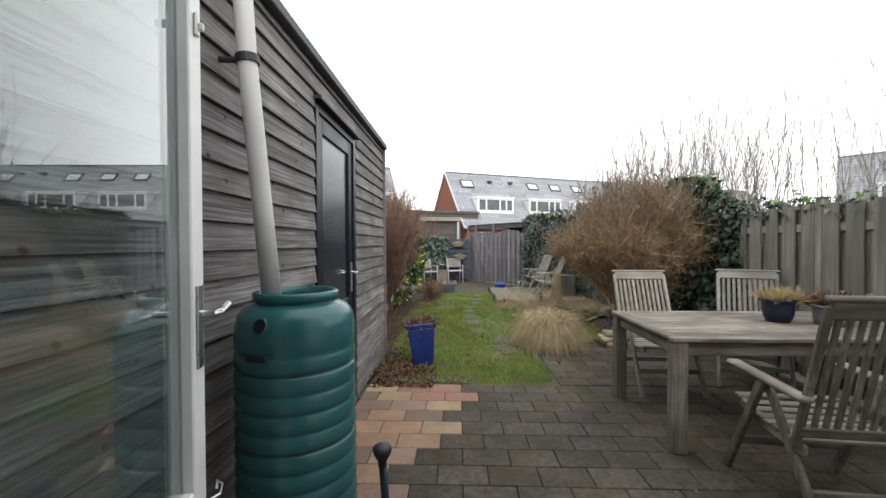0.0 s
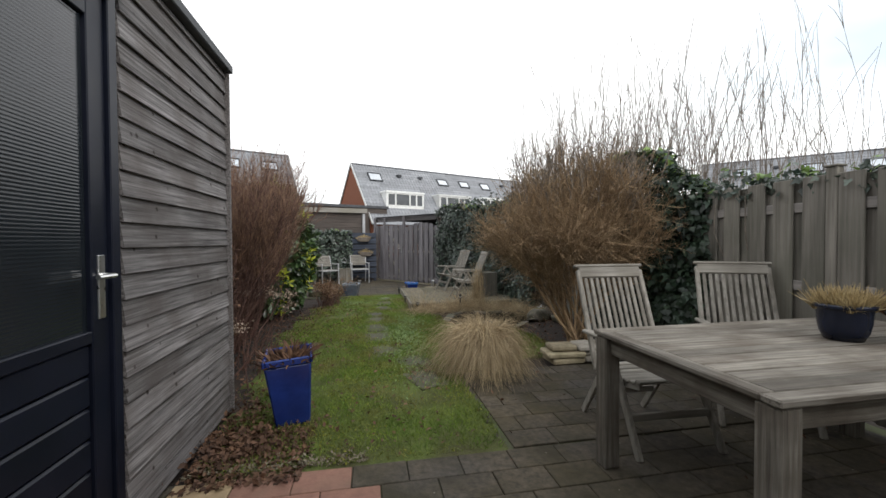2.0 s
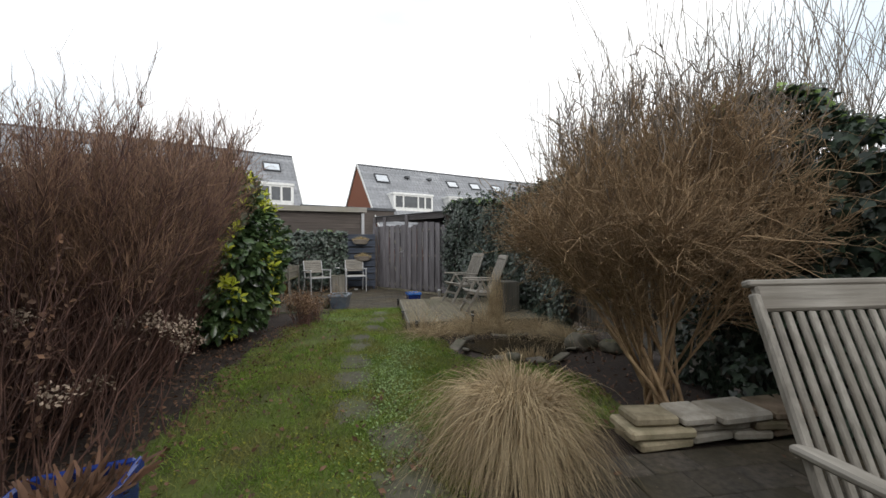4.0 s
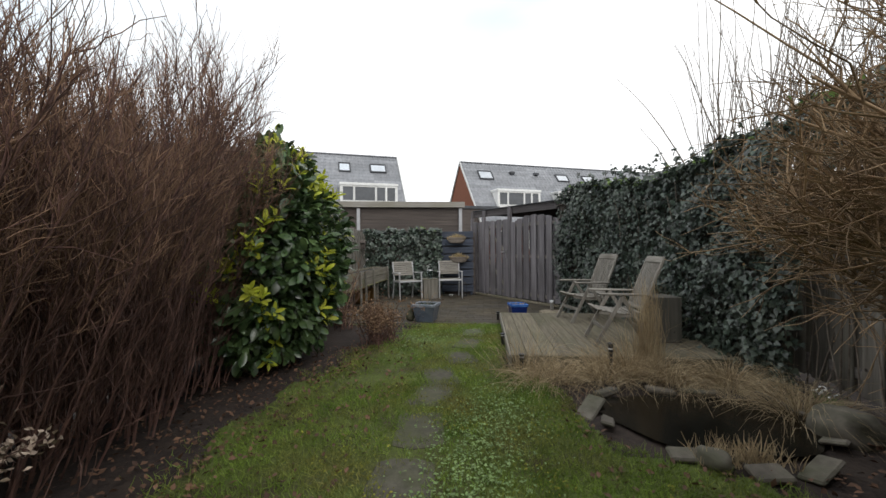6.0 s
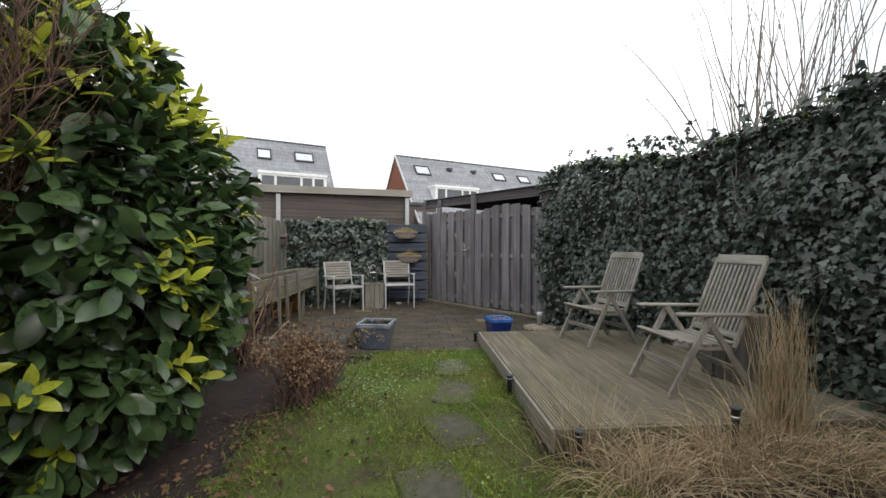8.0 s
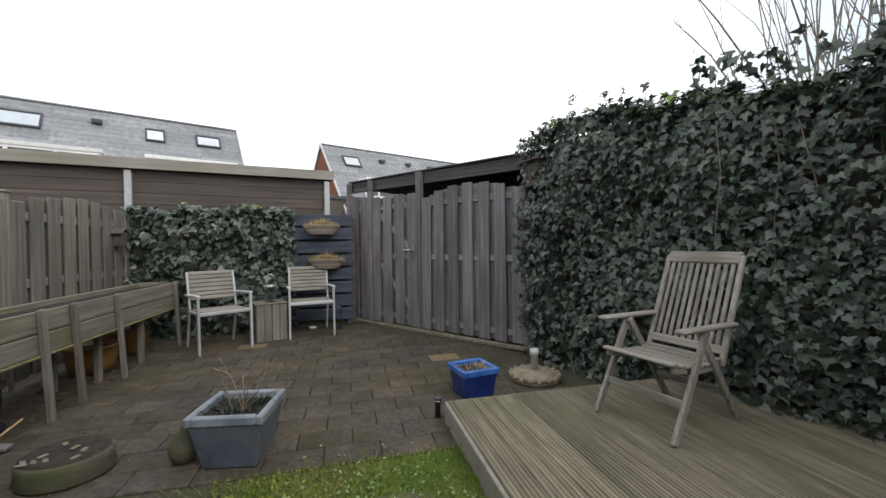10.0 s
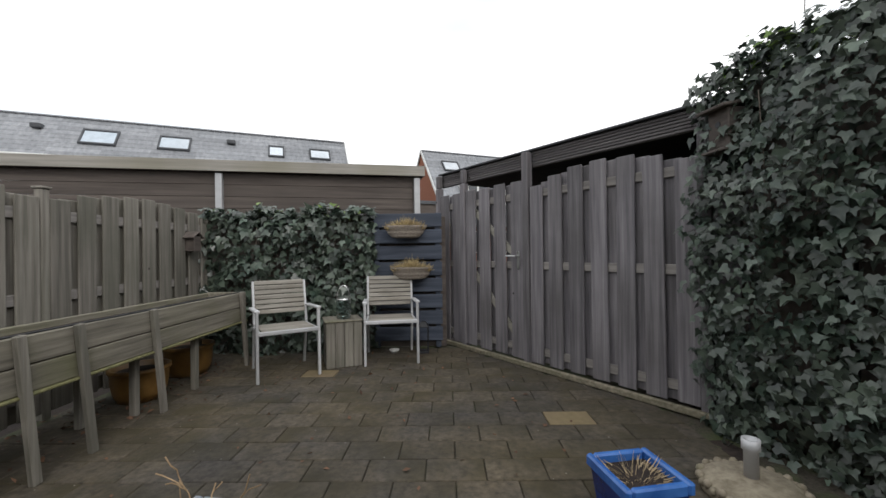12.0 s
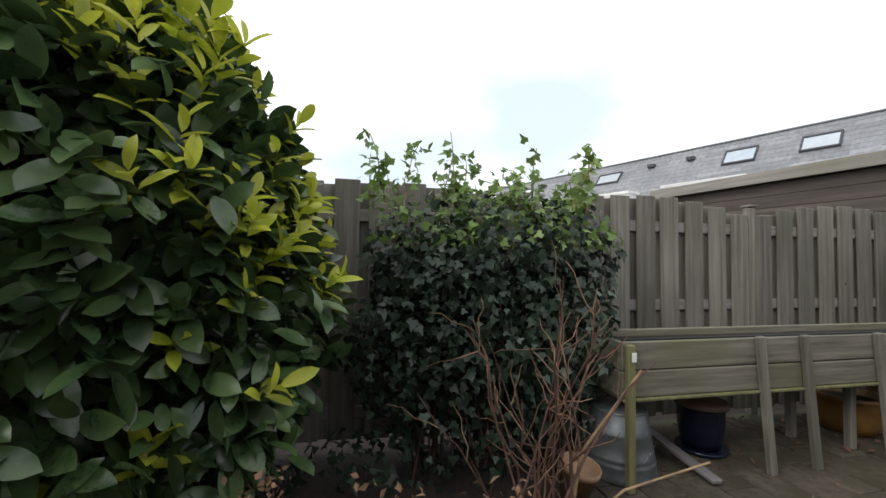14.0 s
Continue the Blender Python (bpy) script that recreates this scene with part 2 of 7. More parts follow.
# Dark leaves of the ivy bush, also the shaded copy of IVY on the fence.
IVY_BUSH = mat("dark_shaded_ivy_leaves", (0.014, 0.027, 0.018), (0.048, 0.072, 0.044), 9.0, rough=0.36, bump=0, rand=0.6, island=True, translucent=0.12)
LITTER = mat("dead_leaves", (0.060, 0.030, 0.019), (0.165, 0.090, 0.053), 6.0, rough=0.8, bump=0, rand=0.45, island=True)
PALEHEAD = mat("pale_dried_heads", (0.18, 0.13, 0.098), (0.42, 0.33, 0.255), 10.0, rough=0.9, bump=0, rand=0.4, island=True)
DEADHEAD = mat("dried_flower_heads", (0.115, 0.066, 0.040), (0.30, 0.19, 0.115), 10.0, rough=0.9, bump=0, rand=0.4, island=True)
HEATHER = mat("faded_heather", (0.28, 0.20, 0.09), (0.50, 0.40, 0.22), 10.0, rough=0.9, bump=0, rand=0.35, island=True)
WHITE = mat("white_paint", (0.72, 0.72, 0.70), (0.82, 0.82, 0.80), 5.0, stain=(0.58, 0.57, 0.53), stain_scale=3, stain_amount=0.4, rough=0.4, bump=0.05)
STEEL = mat("brushed_steel", (0.55, 0.55, 0.55), (0.70, 0.70, 0.69), 30.0, rough=0.3, bump=0, metal=1.0)
ALU = mat("light_grey_aluminium", (0.42, 0.42, 0.43), (0.52, 0.52, 0.53), 8.0, rough=0.42, bump=0.05, metal=0.15)
DOORBLUE = mat("dark_blue_door_paint", (0.006, 0.008, 0.015), (0.010, 0.012, 0.022), 6.0, rough=0.36, bump=0.04, spec=0.22)
BARREL = mat("dark_green_plastic", (0.018, 0.092, 0.097), (0.028, 0.130, 0.135), 4.0, stain=(0.045, 0.115, 0.112), stain_scale=2.5, stain_amount=0.4, rough=0.24, bump=0.03, spec=0.5)
PVC = mat("grey_pvc", (0.46, 0.45, 0.44), (0.54, 0.53, 0.52), 5.0, stain=(0.40, 0.385, 0.365), rough=0.5, bump=0.04)
RUBBER = mat("black_plastic", (0.012, 0.012, 0.014), (0.028, 0.028, 0.032), 20.0, rough=0.5, bump=0.05)
BLUEPOT = mat("cobalt_glaze", (0.008, 0.021, 0.12), (0.018, 0.042, 0.21), 7.0, stain=(0.012, 0.02, 0.09), stain_scale=4, stain_amount=0.5, rough=0.2, bump=0.04, spec=0.6)
BLUERIM = mat("pale_blue_glaze_rim", (0.02, 0.085, 0.30), (0.05, 0.16, 0.46), 9.0, rough=0.2, bump=0.04, spec=0.6)
SLATEPOT = mat("slate_blue_glaze", (0.055, 0.068, 0.092), (0.11, 0.13, 0.165), 6.0, stain=(0.16, 0.165, 0.175), stain_scale=5, stain_amount=0.5, rough=0.3, bump=0.06)
NAVYPOT = mat("navy_glaze", (0.006, 0.009, 0.021), (0.013, 0.018, 0.040), 6.0, rough=0.22, bump=0.03)
ZINC = mat("zinc", (0.15, 0.165, 0.18), (0.29, 0.305, 0.32), 14.0, stain=(0.20, 0.21, 0.21), stain_scale=6, rough=0.5, bump=0.1, metal=0.6)
TERRA = mat("ochre_glaze", (0.17, 0.085, 0.022), (0.27, 0.15, 0.045), 7.0, rough=0.4, bump=0.05)
WICKER = mat("grey_wicker", (0.13, 0.105, 0.085), (0.30, 0.26, 0.22), 1.0, (60, 60, 160), rough=0.85, bump=0.8)
STONE = mat("sandstone_slab", (0.20, 0.165, 0.105), (0.42, 0.36, 0.25), 9.0, stain=(0.13, 0.125, 0.07), stain_scale=4, stain_amount=0.65, rough=0.9, bump=0.5, rand=0.22)
STONES = [STONE, mat("pale_grey_slab", (0.24, 0.215, 0.18), (0.44, 0.41, 0.36), 9.0, stain=(0.20, 0.17, 0.12), stain_scale=4, stain_amount=0.6, rough=0.9, bump=0.5, rand=0.2),
          mat("brown_slab", (0.14, 0.10, 0.07), (0.28, 0.215, 0.155), 9.0, stain=(0.10, 0.10, 0.05), stain_scale=4, stain_amount=0.6, rough=0.9, bump=0.5, rand=0.2)]
ROCK = mat("weathered_rock", (0.085, 0.074, 0.060), (0.215, 0.190, 0.155), 7.0, stain=(0.075, 0.078, 0.045), stain_scale=5, stain_amount=0.7, rough=0.95, bump=1.0, rand=0.2)
MOSS = mat("yellow_green_moss", (0.14, 0.15, 0.018), (0.27, 0.27, 0.045), 9.0, rough=0.95, bump=0, rand=0.4, island=True)
STEPST = mat("grey_stepping_stone", (0.060, 0.055, 0.040), (0.120, 0.110, 0.082), 18.0, stain=(0.08, 0.09, 0.035), stain_scale=4, stain_amount=0.7, rough=0.95, bump=0.6, rand=0.15)
PALERIM = mat("pale_frosted_rim", (0.11, 0.13, 0.16), (0.22, 0.24, 0.27), 8.0, rough=0.4, bump=0.06)
PEBBLE = mat("pebble_concrete", (0.16, 0.130, 0.092), (0.33, 0.285, 0.215), 22.0, stain=(0.16, 0.15, 0.09), rough=0.9, bump=0.5, island=True, rand=0.25)
WATER = mat("dark_pond_water", (0.006, 0.005, 0.004), (0.012, 0.010, 0.007), 3.0, rough=0.16, bump=0.08, spec=0.25)
TILE = mat("grey_roof_tiles", (0.19, 0.195, 0.21), (0.31, 0.315, 0.33), 1.0, (5, 5, 2.0), stain=(0.19, 0.20, 0.215), stain_scale=0.5, stain_amount=0.5, rough=0.7, bump=0.0, rand=0.16, island=True, spec=0.6)
n, l = TILE.node_tree.nodes, TILE.node_tree.links
wv, bp, tc = n.new("ShaderNodeTexWave"), n.new("ShaderNodeBump"), n.new("ShaderNodeTexCoord")
wv.bands_direction = "X"
wv.inputs["Scale"].default_value = 1.05
bp.inputs["Strength"].default_value, bp.inputs["Distance"].default_value = 0.9, 0.03
l.new(tc.outputs["Object"], wv.inputs["Vector"])
l.new(wv.outputs["Fac"], bp.inputs["Height"])
l.new(bp.outputs["Normal"], n["Principled BSDF"].inputs["Normal"])
BRICK = mat("red_brown_facade_brick", (0.20, 0.070, 0.038), (0.32, 0.125, 0.070), 3.0, (3, 3, 14), rough=0.9, bump=0.2)
DARKGLASS = mat("dark_window_glass", (0.02, 0.024, 0.03), (0.05, 0.058, 0.068), 2.0, rough=0.06, bump=0, spec=0.9)
SKYGLASS = mat("skylight_glass", (0.62, 0.65, 0.68), (0.70, 0.73, 0.76), 2.0, rough=0.08, bump=0, spec=1.0, metal=1.0)
LEAD = mat("dark_roof_flashing", (0.045, 0.047, 0.052), (0.08, 0.083, 0.09), 4.0, rough=0.6, bump=0.1)
FELT = mat("dark_roof_felt", (0.03, 0.03, 0.032), (0.065, 0.065, 0.067), 14.0, rough=0.95, bump=0.3)
PLASTER = mat("white_wall_plaster", (0.62, 0.61, 0.58), (0.72, 0.71, 0.68), 12.0, rough=0.9, bump=0.15)
CLEAR = glass("door_glass", clear=1.0)
JAR = glass("lantern_glass", clear=0.95)


# ---- mesh building ----
_c = [(i & 1, i >> 1 & 1, i >> 2 & 1) for i in range(8)]
_bf = []
for _a in range(3):
    for _s in (0, 1):
        _q = [i for i in range(8) if _c[i][_a] == _s]
        _bf.append([i * 3 + _a for i in (_q[0], _q[1], _q[3], _q[2])])
for _k in range(3):
    _a, _b = [x for x in range(3) if x != _k]
    for i in range(8):
        if _c[i][_k] == 0:
            j = i | (1 << _k)
            _bf.append([i * 3 + _a, j * 3 + _a, j * 3 + _b, i * 3 + _b])
_bf += [[i * 3, i * 3 + 1, i * 3 + 2] for i in range(8)]


def _box_points(sx, sy, sz, c):
    h, out = (sx / 2, sy / 2, sz / 2), []
    for corner in _c:
        for axis in range(3):
            out.append(Vector([(1 if corner[k] else -1) * (h[k] - (0 if k == axis else c)) for k in range(3)]))
    return out


_unit = _box_points(1, 1, 1, 0.2)
for _f in _bf:
    _n = (_unit[_f[1]] - _unit[_f[0]]).cross(_unit[_f[2]] - _unit[_f[1]])
    if _n.dot(sum((_unit[i] for i in _f), Vector())) < 0:
        _f.reverse()


class Shape:
    """Gathers vertices and faces; link() turns them into one mesh object."""

    def __init__(self):
        self.v, self.f = [], []

    def add(self, verts, faces, m=None):
        k = len(self.v)
        self.v += [tuple(m @ Vector(p)) if m else tuple(p) for p in verts]
        self.f += [[i + k for i in f] for f in faces]
        return self

    def box(self, x, y, z, sx, sy, sz, c=0.004, m=None):
        off = Matrix.Translation((x, y, z))
        c = min(c, 0.4 * min(sx, sy, sz))
        return self.add(_box_points(sx, sy, sz, c), _bf, m @ off if m else off)

    def span(self, x0, x1, y0, y1, z0, z1, c=0.004):
        return self.box((x0 + x1) / 2, (y0 + y1) / 2, (z0 + z1) / 2, abs(x1 - x0), abs(y1 - y0), abs(z1 - z0), c)

    def beam(self, p, q, w, h, c=0.004, side=(0, 0, 1)):
        """A bar from p to q, w wide across and h thick along side."""
        p, q = Vector(p), Vector(q)
        x = (q - p).normalized()
        z = Vector(side)
        z = (z - x * z.dot(x)).normalized()
        y = z.cross(x)
        m = Matrix((x, y, z)).transposed().to_4x4()
        m.translation = (p + q) / 2
        return self.box(0, 0, 0, (q - p).length, w, h, c, m)

    def lathe(self, profile, n=32, m=None, closed=False):
        verts = [(r * math.cos(2 * math.pi * i / n), r * math.sin(2 * math.pi * i / n), z) for r, z in profile for i in range(n)]
        faces = [[a * n + i, a * n + (i + 1) % n, (a + 1) * n + (i + 1) % n, (a + 1) * n + i] for a in range(len(profile) - 1) for i in range(n)]
        if profile[0][0] > 1e-4:
            faces.append(list(range(n))[::-1])
        if profile[-1][0] > 1e-4:
            faces.append([(len(profile) - 1) * n + i for i in range(n)])
        return self.add(verts, faces, m)

    def tube(self, points, radii, n=8):
        points = [Vector(p) for p in points]
        if not isinstance(radii, (list, tuple)):
            radii = [radii] * len(points)
        verts, faces = [], []
        for i, p in enumerate(points):
            t = (points[min(i + 1, len(points) - 1)] - points[max(i - 1, 0)]).normalized()
            u = t.cross(Vector((0.31, 0.95, 0.02)) if abs(t.z) > 0.7 else Vector((0, 0, 1))).normalized()
            w = t.cross(u)
            verts += [p + radii[i] * (u * math.cos(2 * math.pi * k / n) + w * math.sin(2 * math.pi * k / n)) for k in range(n)]
        for i in range(len(points) - 1):
            faces += [[i * n + k, i * n + (k + 1) % n, (i + 1) * n + (k + 1) % n, (i + 1) * n + k] for k in range(n)]
        faces += [list(range(n))[::-1], [(len(points) - 1) * n + k for k in range(n)]]
        return self.add(verts, faces)

    def taper(self, s0, s1, z0, z1, c=0.01, m=None):
        """A square tapered block: side s0 below, s1 above."""
        pts = _box_points(1, 1, 1, c / max(s0, s1))
        return self.add([(p.x * (s0 + (s1 - s0) * (p.z + 0.5)), p.y * (s0 + (s1 - s0) * (p.z + 0.5)), z0 + (z1 - z0) * (p.z + 0.5)) for p in pts], _bf, m)

    def data(self, name, material, smooth=False):
        me = bpy.data.meshes.new(name)
        me.from_pydata(self.v, [], self.f)
        me.materials.append(material)
        if smooth:
            me.shade_smooth()
        return me


def thing(name, m, label, category, group="", kind=""):
    ob = new(name)
    ob.empty_display_size = 0.1
    ob.matrix_world = m
    return tagged(ob, label, category, group, kind)


def part(name, shape, material, parent, label="", smooth=False):
    me = shape if isinstance(shape, bpy.types.Mesh) else shape.data(name, material, smooth)
    ob = new(name, me)
    ob.parent = parent
    if label:
        tagged(ob, label)
    return ob


def piece(name, me, parent, m):
    """One of many alike pieces on a shared mesh."""
    ob = new(name, me)
    ob.parent = parent
    ob.matrix_basis = m
    return ob


def solid(name, shape, material, label, category, kind="structure", smooth=False):
    return tagged(new(name, shape.data(name, material, smooth)), label, category, "", kind)


def np_mesh(name, verts, faces, material, smooth=False):
    """A mesh from arrays in which all faces have the same number of corners."""
    me = bpy.data.meshes.new(name)
    k = faces.shape[1]
    me.vertices.add(len(verts))
    me.vertices.foreach_set("co", verts.astype(np.float32).ravel())
    me.loops.add(faces.size)
    me.loops.foreach_set("vertex_index", faces.astype(np.int32).ravel())
    me.polygons.add(len(faces))
    me.polygons.foreach_set("loop_start", np.arange(0, faces.size, k, dtype=np.int32))
    me.polygons.foreach_set("loop_total", np.full(len(faces), k, dtype=np.int32))
    me.update(calc_edges=True)
    me.validate()
    me.materials.append(material)
    if smooth:
        me.shade_smooth()
    return me


def unit(a):
    return a / np.maximum(np.linalg.norm(a, axis=-1, keepdims=True), 1e-9)


IVY_LEAF = (np.array([(0, 0, 0), (-0.28, -0.12, 0.03), (-0.52, 0.22, -0.06), (-0.24, 0.42, 0.04), (0, 1.0, -0.10), (0.24, 0.42, 0.04), (0.52, 0.22, -0.06), (0.28, -0.12, 0.03), (0, 0.36, 0.0)]),
            np.array([(8, 0, 1), (8, 1, 2), (8, 2, 3), (8, 3, 4), (8, 4, 5), (8, 5, 6), (8, 6, 7), (8, 7, 0)])[:, ::-1])
_lu = np.linspace(0, 1, 7)
_lw = 0.235 * np.sin(np.pi * _lu[1:-1] ** 1.12) ** 0.62
_ly, _lz = _lu[1:-1], 0.10 * _lu[1:-1] * (1 - _lu[1:-1]) - 0.10 * _lu[1:-1] ** 2
FULL_LEAF = (np.concatenate([[(0, 0, 0), (0, 1.0, -0.10)], np.stack([0 * _ly, _ly, _lz], 1), np.stack([-_lw, _ly, _lz + 0.05], 1), np.stack([_lw, _ly, _lz + 0.05], 1)]),
             np.array([(0, 2, 7), (0, 12, 2), (6, 1, 11), (6, 16, 1)] + [q for i in range(4) for q in ((2 + i, 3 + i, 8 + i), (2 + i, 8 + i, 7 + i), (2 + i, 12 + i, 13 + i), (2 + i, 13 + i, 3 + i))])[:, ::-1])
OVAL_LEAF = (np.array([(0, 0, 0), (-0.165, 0.18, 0.05), (-0.225, 0.52, 0.065), (-0.185, 0.82, 0.035), (0, 1.0, -0.06), (0.185, 0.82, 0.035), (0.225, 0.52, 0.065), (0.165, 0.18, 0.05), (0, 0.3, 0.0), (0, 0.7, -0.01)]),
             np.array([(0, 8, 1), (1, 8, 2), (2, 8, 9), (2, 9, 3), (3, 9, 4), (4, 9, 5), (5, 9, 6), (6, 9, 8), (6, 8, 7), (7, 8, 0)])[:, ::-1])
SMALL_LEAF = (np.array([(0, 0, 0), (-0.3, 0.45, 0.08), (0, 1.0, -0.05), (0.3, 0.45, 0.08)]), np.array([(0, 2, 1), (0, 3, 2)]))
rng = np.random.default_rng(7)


def leaf_frames(nrm, hang=0.0, wobble=0.5):
    """Turned frames for leaves whose faces look along nrm and whose tips hang by so much."""
    n = unit(nrm + rng.normal(0, wobble, nrm.shape))
    down = np.tile((0.0, 0.0, -1.0), (len(n), 1)) * hang + rng.normal(0, 1 - 0.5 * hang, n.shape)
    t = unit(down - n * (down * n).sum(1, keepdims=True))
    return np.cross(t, n), t, n


def leaf_mesh(name, pos, nrm, size, template, material, hang=0.5, wobble=0.5):
    tv, tf = template
    a, b, c = leaf_frames(nrm, hang, wobble)
    v = pos[:, None] + size[:, None, None] * (tv[None, :, :1] * a[:, None] + tv[None, :, 1:2] * b[:, None] + tv[None, :, 2:] * c[:, None])
    f = (tf[None] + (np.arange(len(pos)) * len(tv))[:, None, None]).reshape(-1, tf.shape[1])
    return np_mesh(name, v.reshape(-1, 3), f, material)


def stem_mesh(name, paths, radii, material, sides=3):
    """Round stems: paths (stems, points, 3), radii (stems, points)."""
    n, k, _ = paths.shape
    t = unit(np.gradient(paths, axis=1))
    u = unit(np.cross(t, np.array((0.3, 0.9, 0.31))))
    w = np.cross(t, u)
    ang = np.arange(sides) * 2 * np.pi / sides
    v = paths[:, :, None] + radii[:, :, None, None] * (u[:, :, None] * np.cos(ang)[:, None] + w[:, :, None] * np.sin(ang)[:, None])
    i = np.arange(n * (k - 1))
    base = (i // (k - 1) * k + i % (k - 1)) * sides
    f = np.concatenate([np.stack([base + s, base + (s + 1) % sides, base + sides + (s + 1) % sides, base + sides + s], 1) for s in range(sides)])
    return np_mesh(name, v.reshape(-1, 3), f, material, True)


def grow(base, way, length, points=6, bend=0.12, droop=0.0, kink=0.02):
    """Wandering stems from base along way."""
    s = np.linspace(0, 1, points)
    side = rng.normal(0, bend, base.shape) * length[:, None]
    p = base[:, None] + way[:, None] * (s[:, None] * length[:, None, None]) + side[:, None] * (s ** 2)[:, None]
    p = p + rng.normal(0, 1, p.shape) * kink * (s > 0)[:, None] * length[:, None, None]
    p[..., 2] -= droop * length[:, None] * s ** 2.2
    return p


def fork(paths, count, length, spread, up=0.4, points=5, low=0.25, kink=0.03, bend=0.15):
    """Twigs that leave the given stems."""
    n, k, _ = paths.shape
    i = rng.integers(0, n, count)
    s = rng.uniform(low, 0.97, count) * (k - 1)
    j = np.minimum(s.astype(int), k - 2)
    r = (s - j)[:, None]
    base = paths[i, j] * (1 - r) + paths[i, j + 1] * r
    way = unit(unit(paths[i, j + 1] - paths[i, j]) + rng.normal(0, spread, (count, 3)) + np.array((0, 0, up)))
    return grow(base, way, rng.uniform(0.4, 1.0, count) * length, points, bend, 0, kink)


def thin(paths, r0, r1):
    n, k, _ = paths.shape
    return np.linspace(r0, r1, k)[None] * rng.uniform(0.7, 1.3, (n, 1))


def blade_mesh(name, paths, width, material):
    """Flat tapering blades along paths."""
    n, k, _ = paths.shape
    t = paths[:, -1] - paths[:, 0]
    side = unit(np.cross(t, rng.normal(0, 1, (n, 3))))
    w = (np.linspace(1, 0.15, k) ** 0.7)[None, :, None] * np.asarray(width).reshape(-1, 1, 1) * 0.5
    v = np.stack([paths - side[:, None] * w, paths + side[:, None] * w], 2)
    i = np.arange(n * (k - 1))
    b = (i // (k - 1) * k + i % (k - 1)) * 2
    return np_mesh(name, v.reshape(-1, 3), np.stack([b, b + 1, b + 3, b + 2], 1), material)


# ---- ground ----
def sheet(name, x0, x1, y0, y1, z, material, label, step=0.0, rough=0.0, category="ground"):
    """A flat or slightly uneven sheet of ground."""
    nx, ny = (max(1, int((x1 - x0) / step)), max(1, int((y1 - y0) / step))) if step else (1, 1)
    xs, ys = np.linspace(x0, x1, nx + 1), np.linspace(y0, y1, ny + 1)
    v = np.array([(x, y, z + (rough * (noise.noise((x * 1.7, y * 1.7, 3.1)) + 0.5 * noise.noise((x * 6, y * 6, 9.7))) if rough else 0)) for y in ys for x in xs])
    i = np.arange(nx * ny)
    b = i // nx * (nx + 1) + i % nx
    return tagged(new(name, np_mesh(name, v, np.stack([b, b + 1, b + nx + 2, b + nx + 1], 1), material, True)), label, category, "", "structure")


sheet("ground", -400, 400, -400, 600, -0.045, SOIL, "dark bare earth reaching to the horizon under the gardens")
sheet("soil_bed_left", -2.2, -0.30, 3.3, 9.5, -0.026, SOIL, "dark damp soil bed under the shrubs", 0.08, 0.022)
sheet("soil_bed_right", 1.15, 3.9, 3.7, 10.8, -0.022, SOIL, "dark damp soil bed around the pond and deck", 0.08, 0.022)
def lawn_edges(y):
    """Left and right edge of the lawn at y."""
    return (np.interp(y, (2.4, 3.4, 4.3, 5.5, 6.5, 7.8, 8.4, 9.4), (-0.72, -0.74, -0.86, -0.94, -0.96, -0.74, -0.46, -0.30)),
            np.interp(y, (2.4, 3.75, 3.9, 4.3, 5.5, 5.9, 6.8, 7.3, 9.4), (1.12, 1.04, 1.3, 2.35, 2.3, 1.5, 1.3, 1.02, 1.0)))


lawn = sheet("lawn", -1.14, 2.60, 2.40, 9.42, -0.006, LAWN, "mossy green lawn with worn brown patches", 0.05, 0.014)
for v in lawn.data.vertices:
    e0, e1 = lawn_edges(v.co.y)
    jit = 0.18 * noise.noise((v.co.x * 2.5, v.co.y * 2.5, 7.7)) + 0.10 * noise.noise((v.co.x * 9, v.co.y * 9, 1.7))
    if v.co.x < e0 + 0.06 + jit or v.co.x > e1 + jit:
        v.co.z -= 0.05
sheet("paving_bed", -0.80, 3.62, -1.6, 2.42, -0.014, JOINT, "sandy mossy bed under the near paving")
sheet("paving_bed_strip", 1.06, 3.62, 2.42, 3.75, -0.013, JOINT, "sandy mossy bed under the paving beside the lawn")
sheet("paving_bed_far", -2.2, 2.4, 9.30, 13.3, -0.014, JOINT, "sandy mossy bed under the far paving")

# ---- shed ----
SX, SY, SH = -0.755, 3.34, 2.57
DY0, DY1, DH = 1.09, 2.04, 2.29
s = Shape()
s.span(-3.6, SX - 0.037, -1.25, DY0, 0, SH - 0.06).span(-3.6, SX - 0.037, DY1, SY - 0.037, 0, SH - 0.06).span(-3.6, SX - 0.037, DY0, DY1, DH, SH - 0.06).span(-3.6, -1.6, DY0, DY1, 0, DH)
shed = solid("shed", s, CLAD, "flat-roofed garden shed clad in weathered grey-brown boards", "shed", "")
tagged(shed, kind="structure")
trim = Shape().span(-3.65, SX + 0.03, -1.25, SY + 0.03, SH - 0.06, SH, 0.006)
part("roof_edge", trim, LEAD, shed, "grey metal roof edge")


def lap_board(length, z0=0.0):
    """A bevelled weatherboard along y: thin above, thick at its lower lip."""
    t0, t1, h = 0.028, 0.010, 0.121
    prof = [(0, 0.014), (t0 - 0.003, 0.001), (t0, 0.004), (t1, h), (0, h)]
    v = [(x, y, z) for y in (0, length) for x, z in prof]
    f = [[i, (i + 1) % 5, (i + 1) % 5 + 5, i + 5] for i in range(5)] + [[4, 3, 2, 1, 0], [5, 6, 7, 8, 9]]
    return Shape().add(v, [q[::-1] for q in f])


PITCH, COURSES = 0.1115, 23


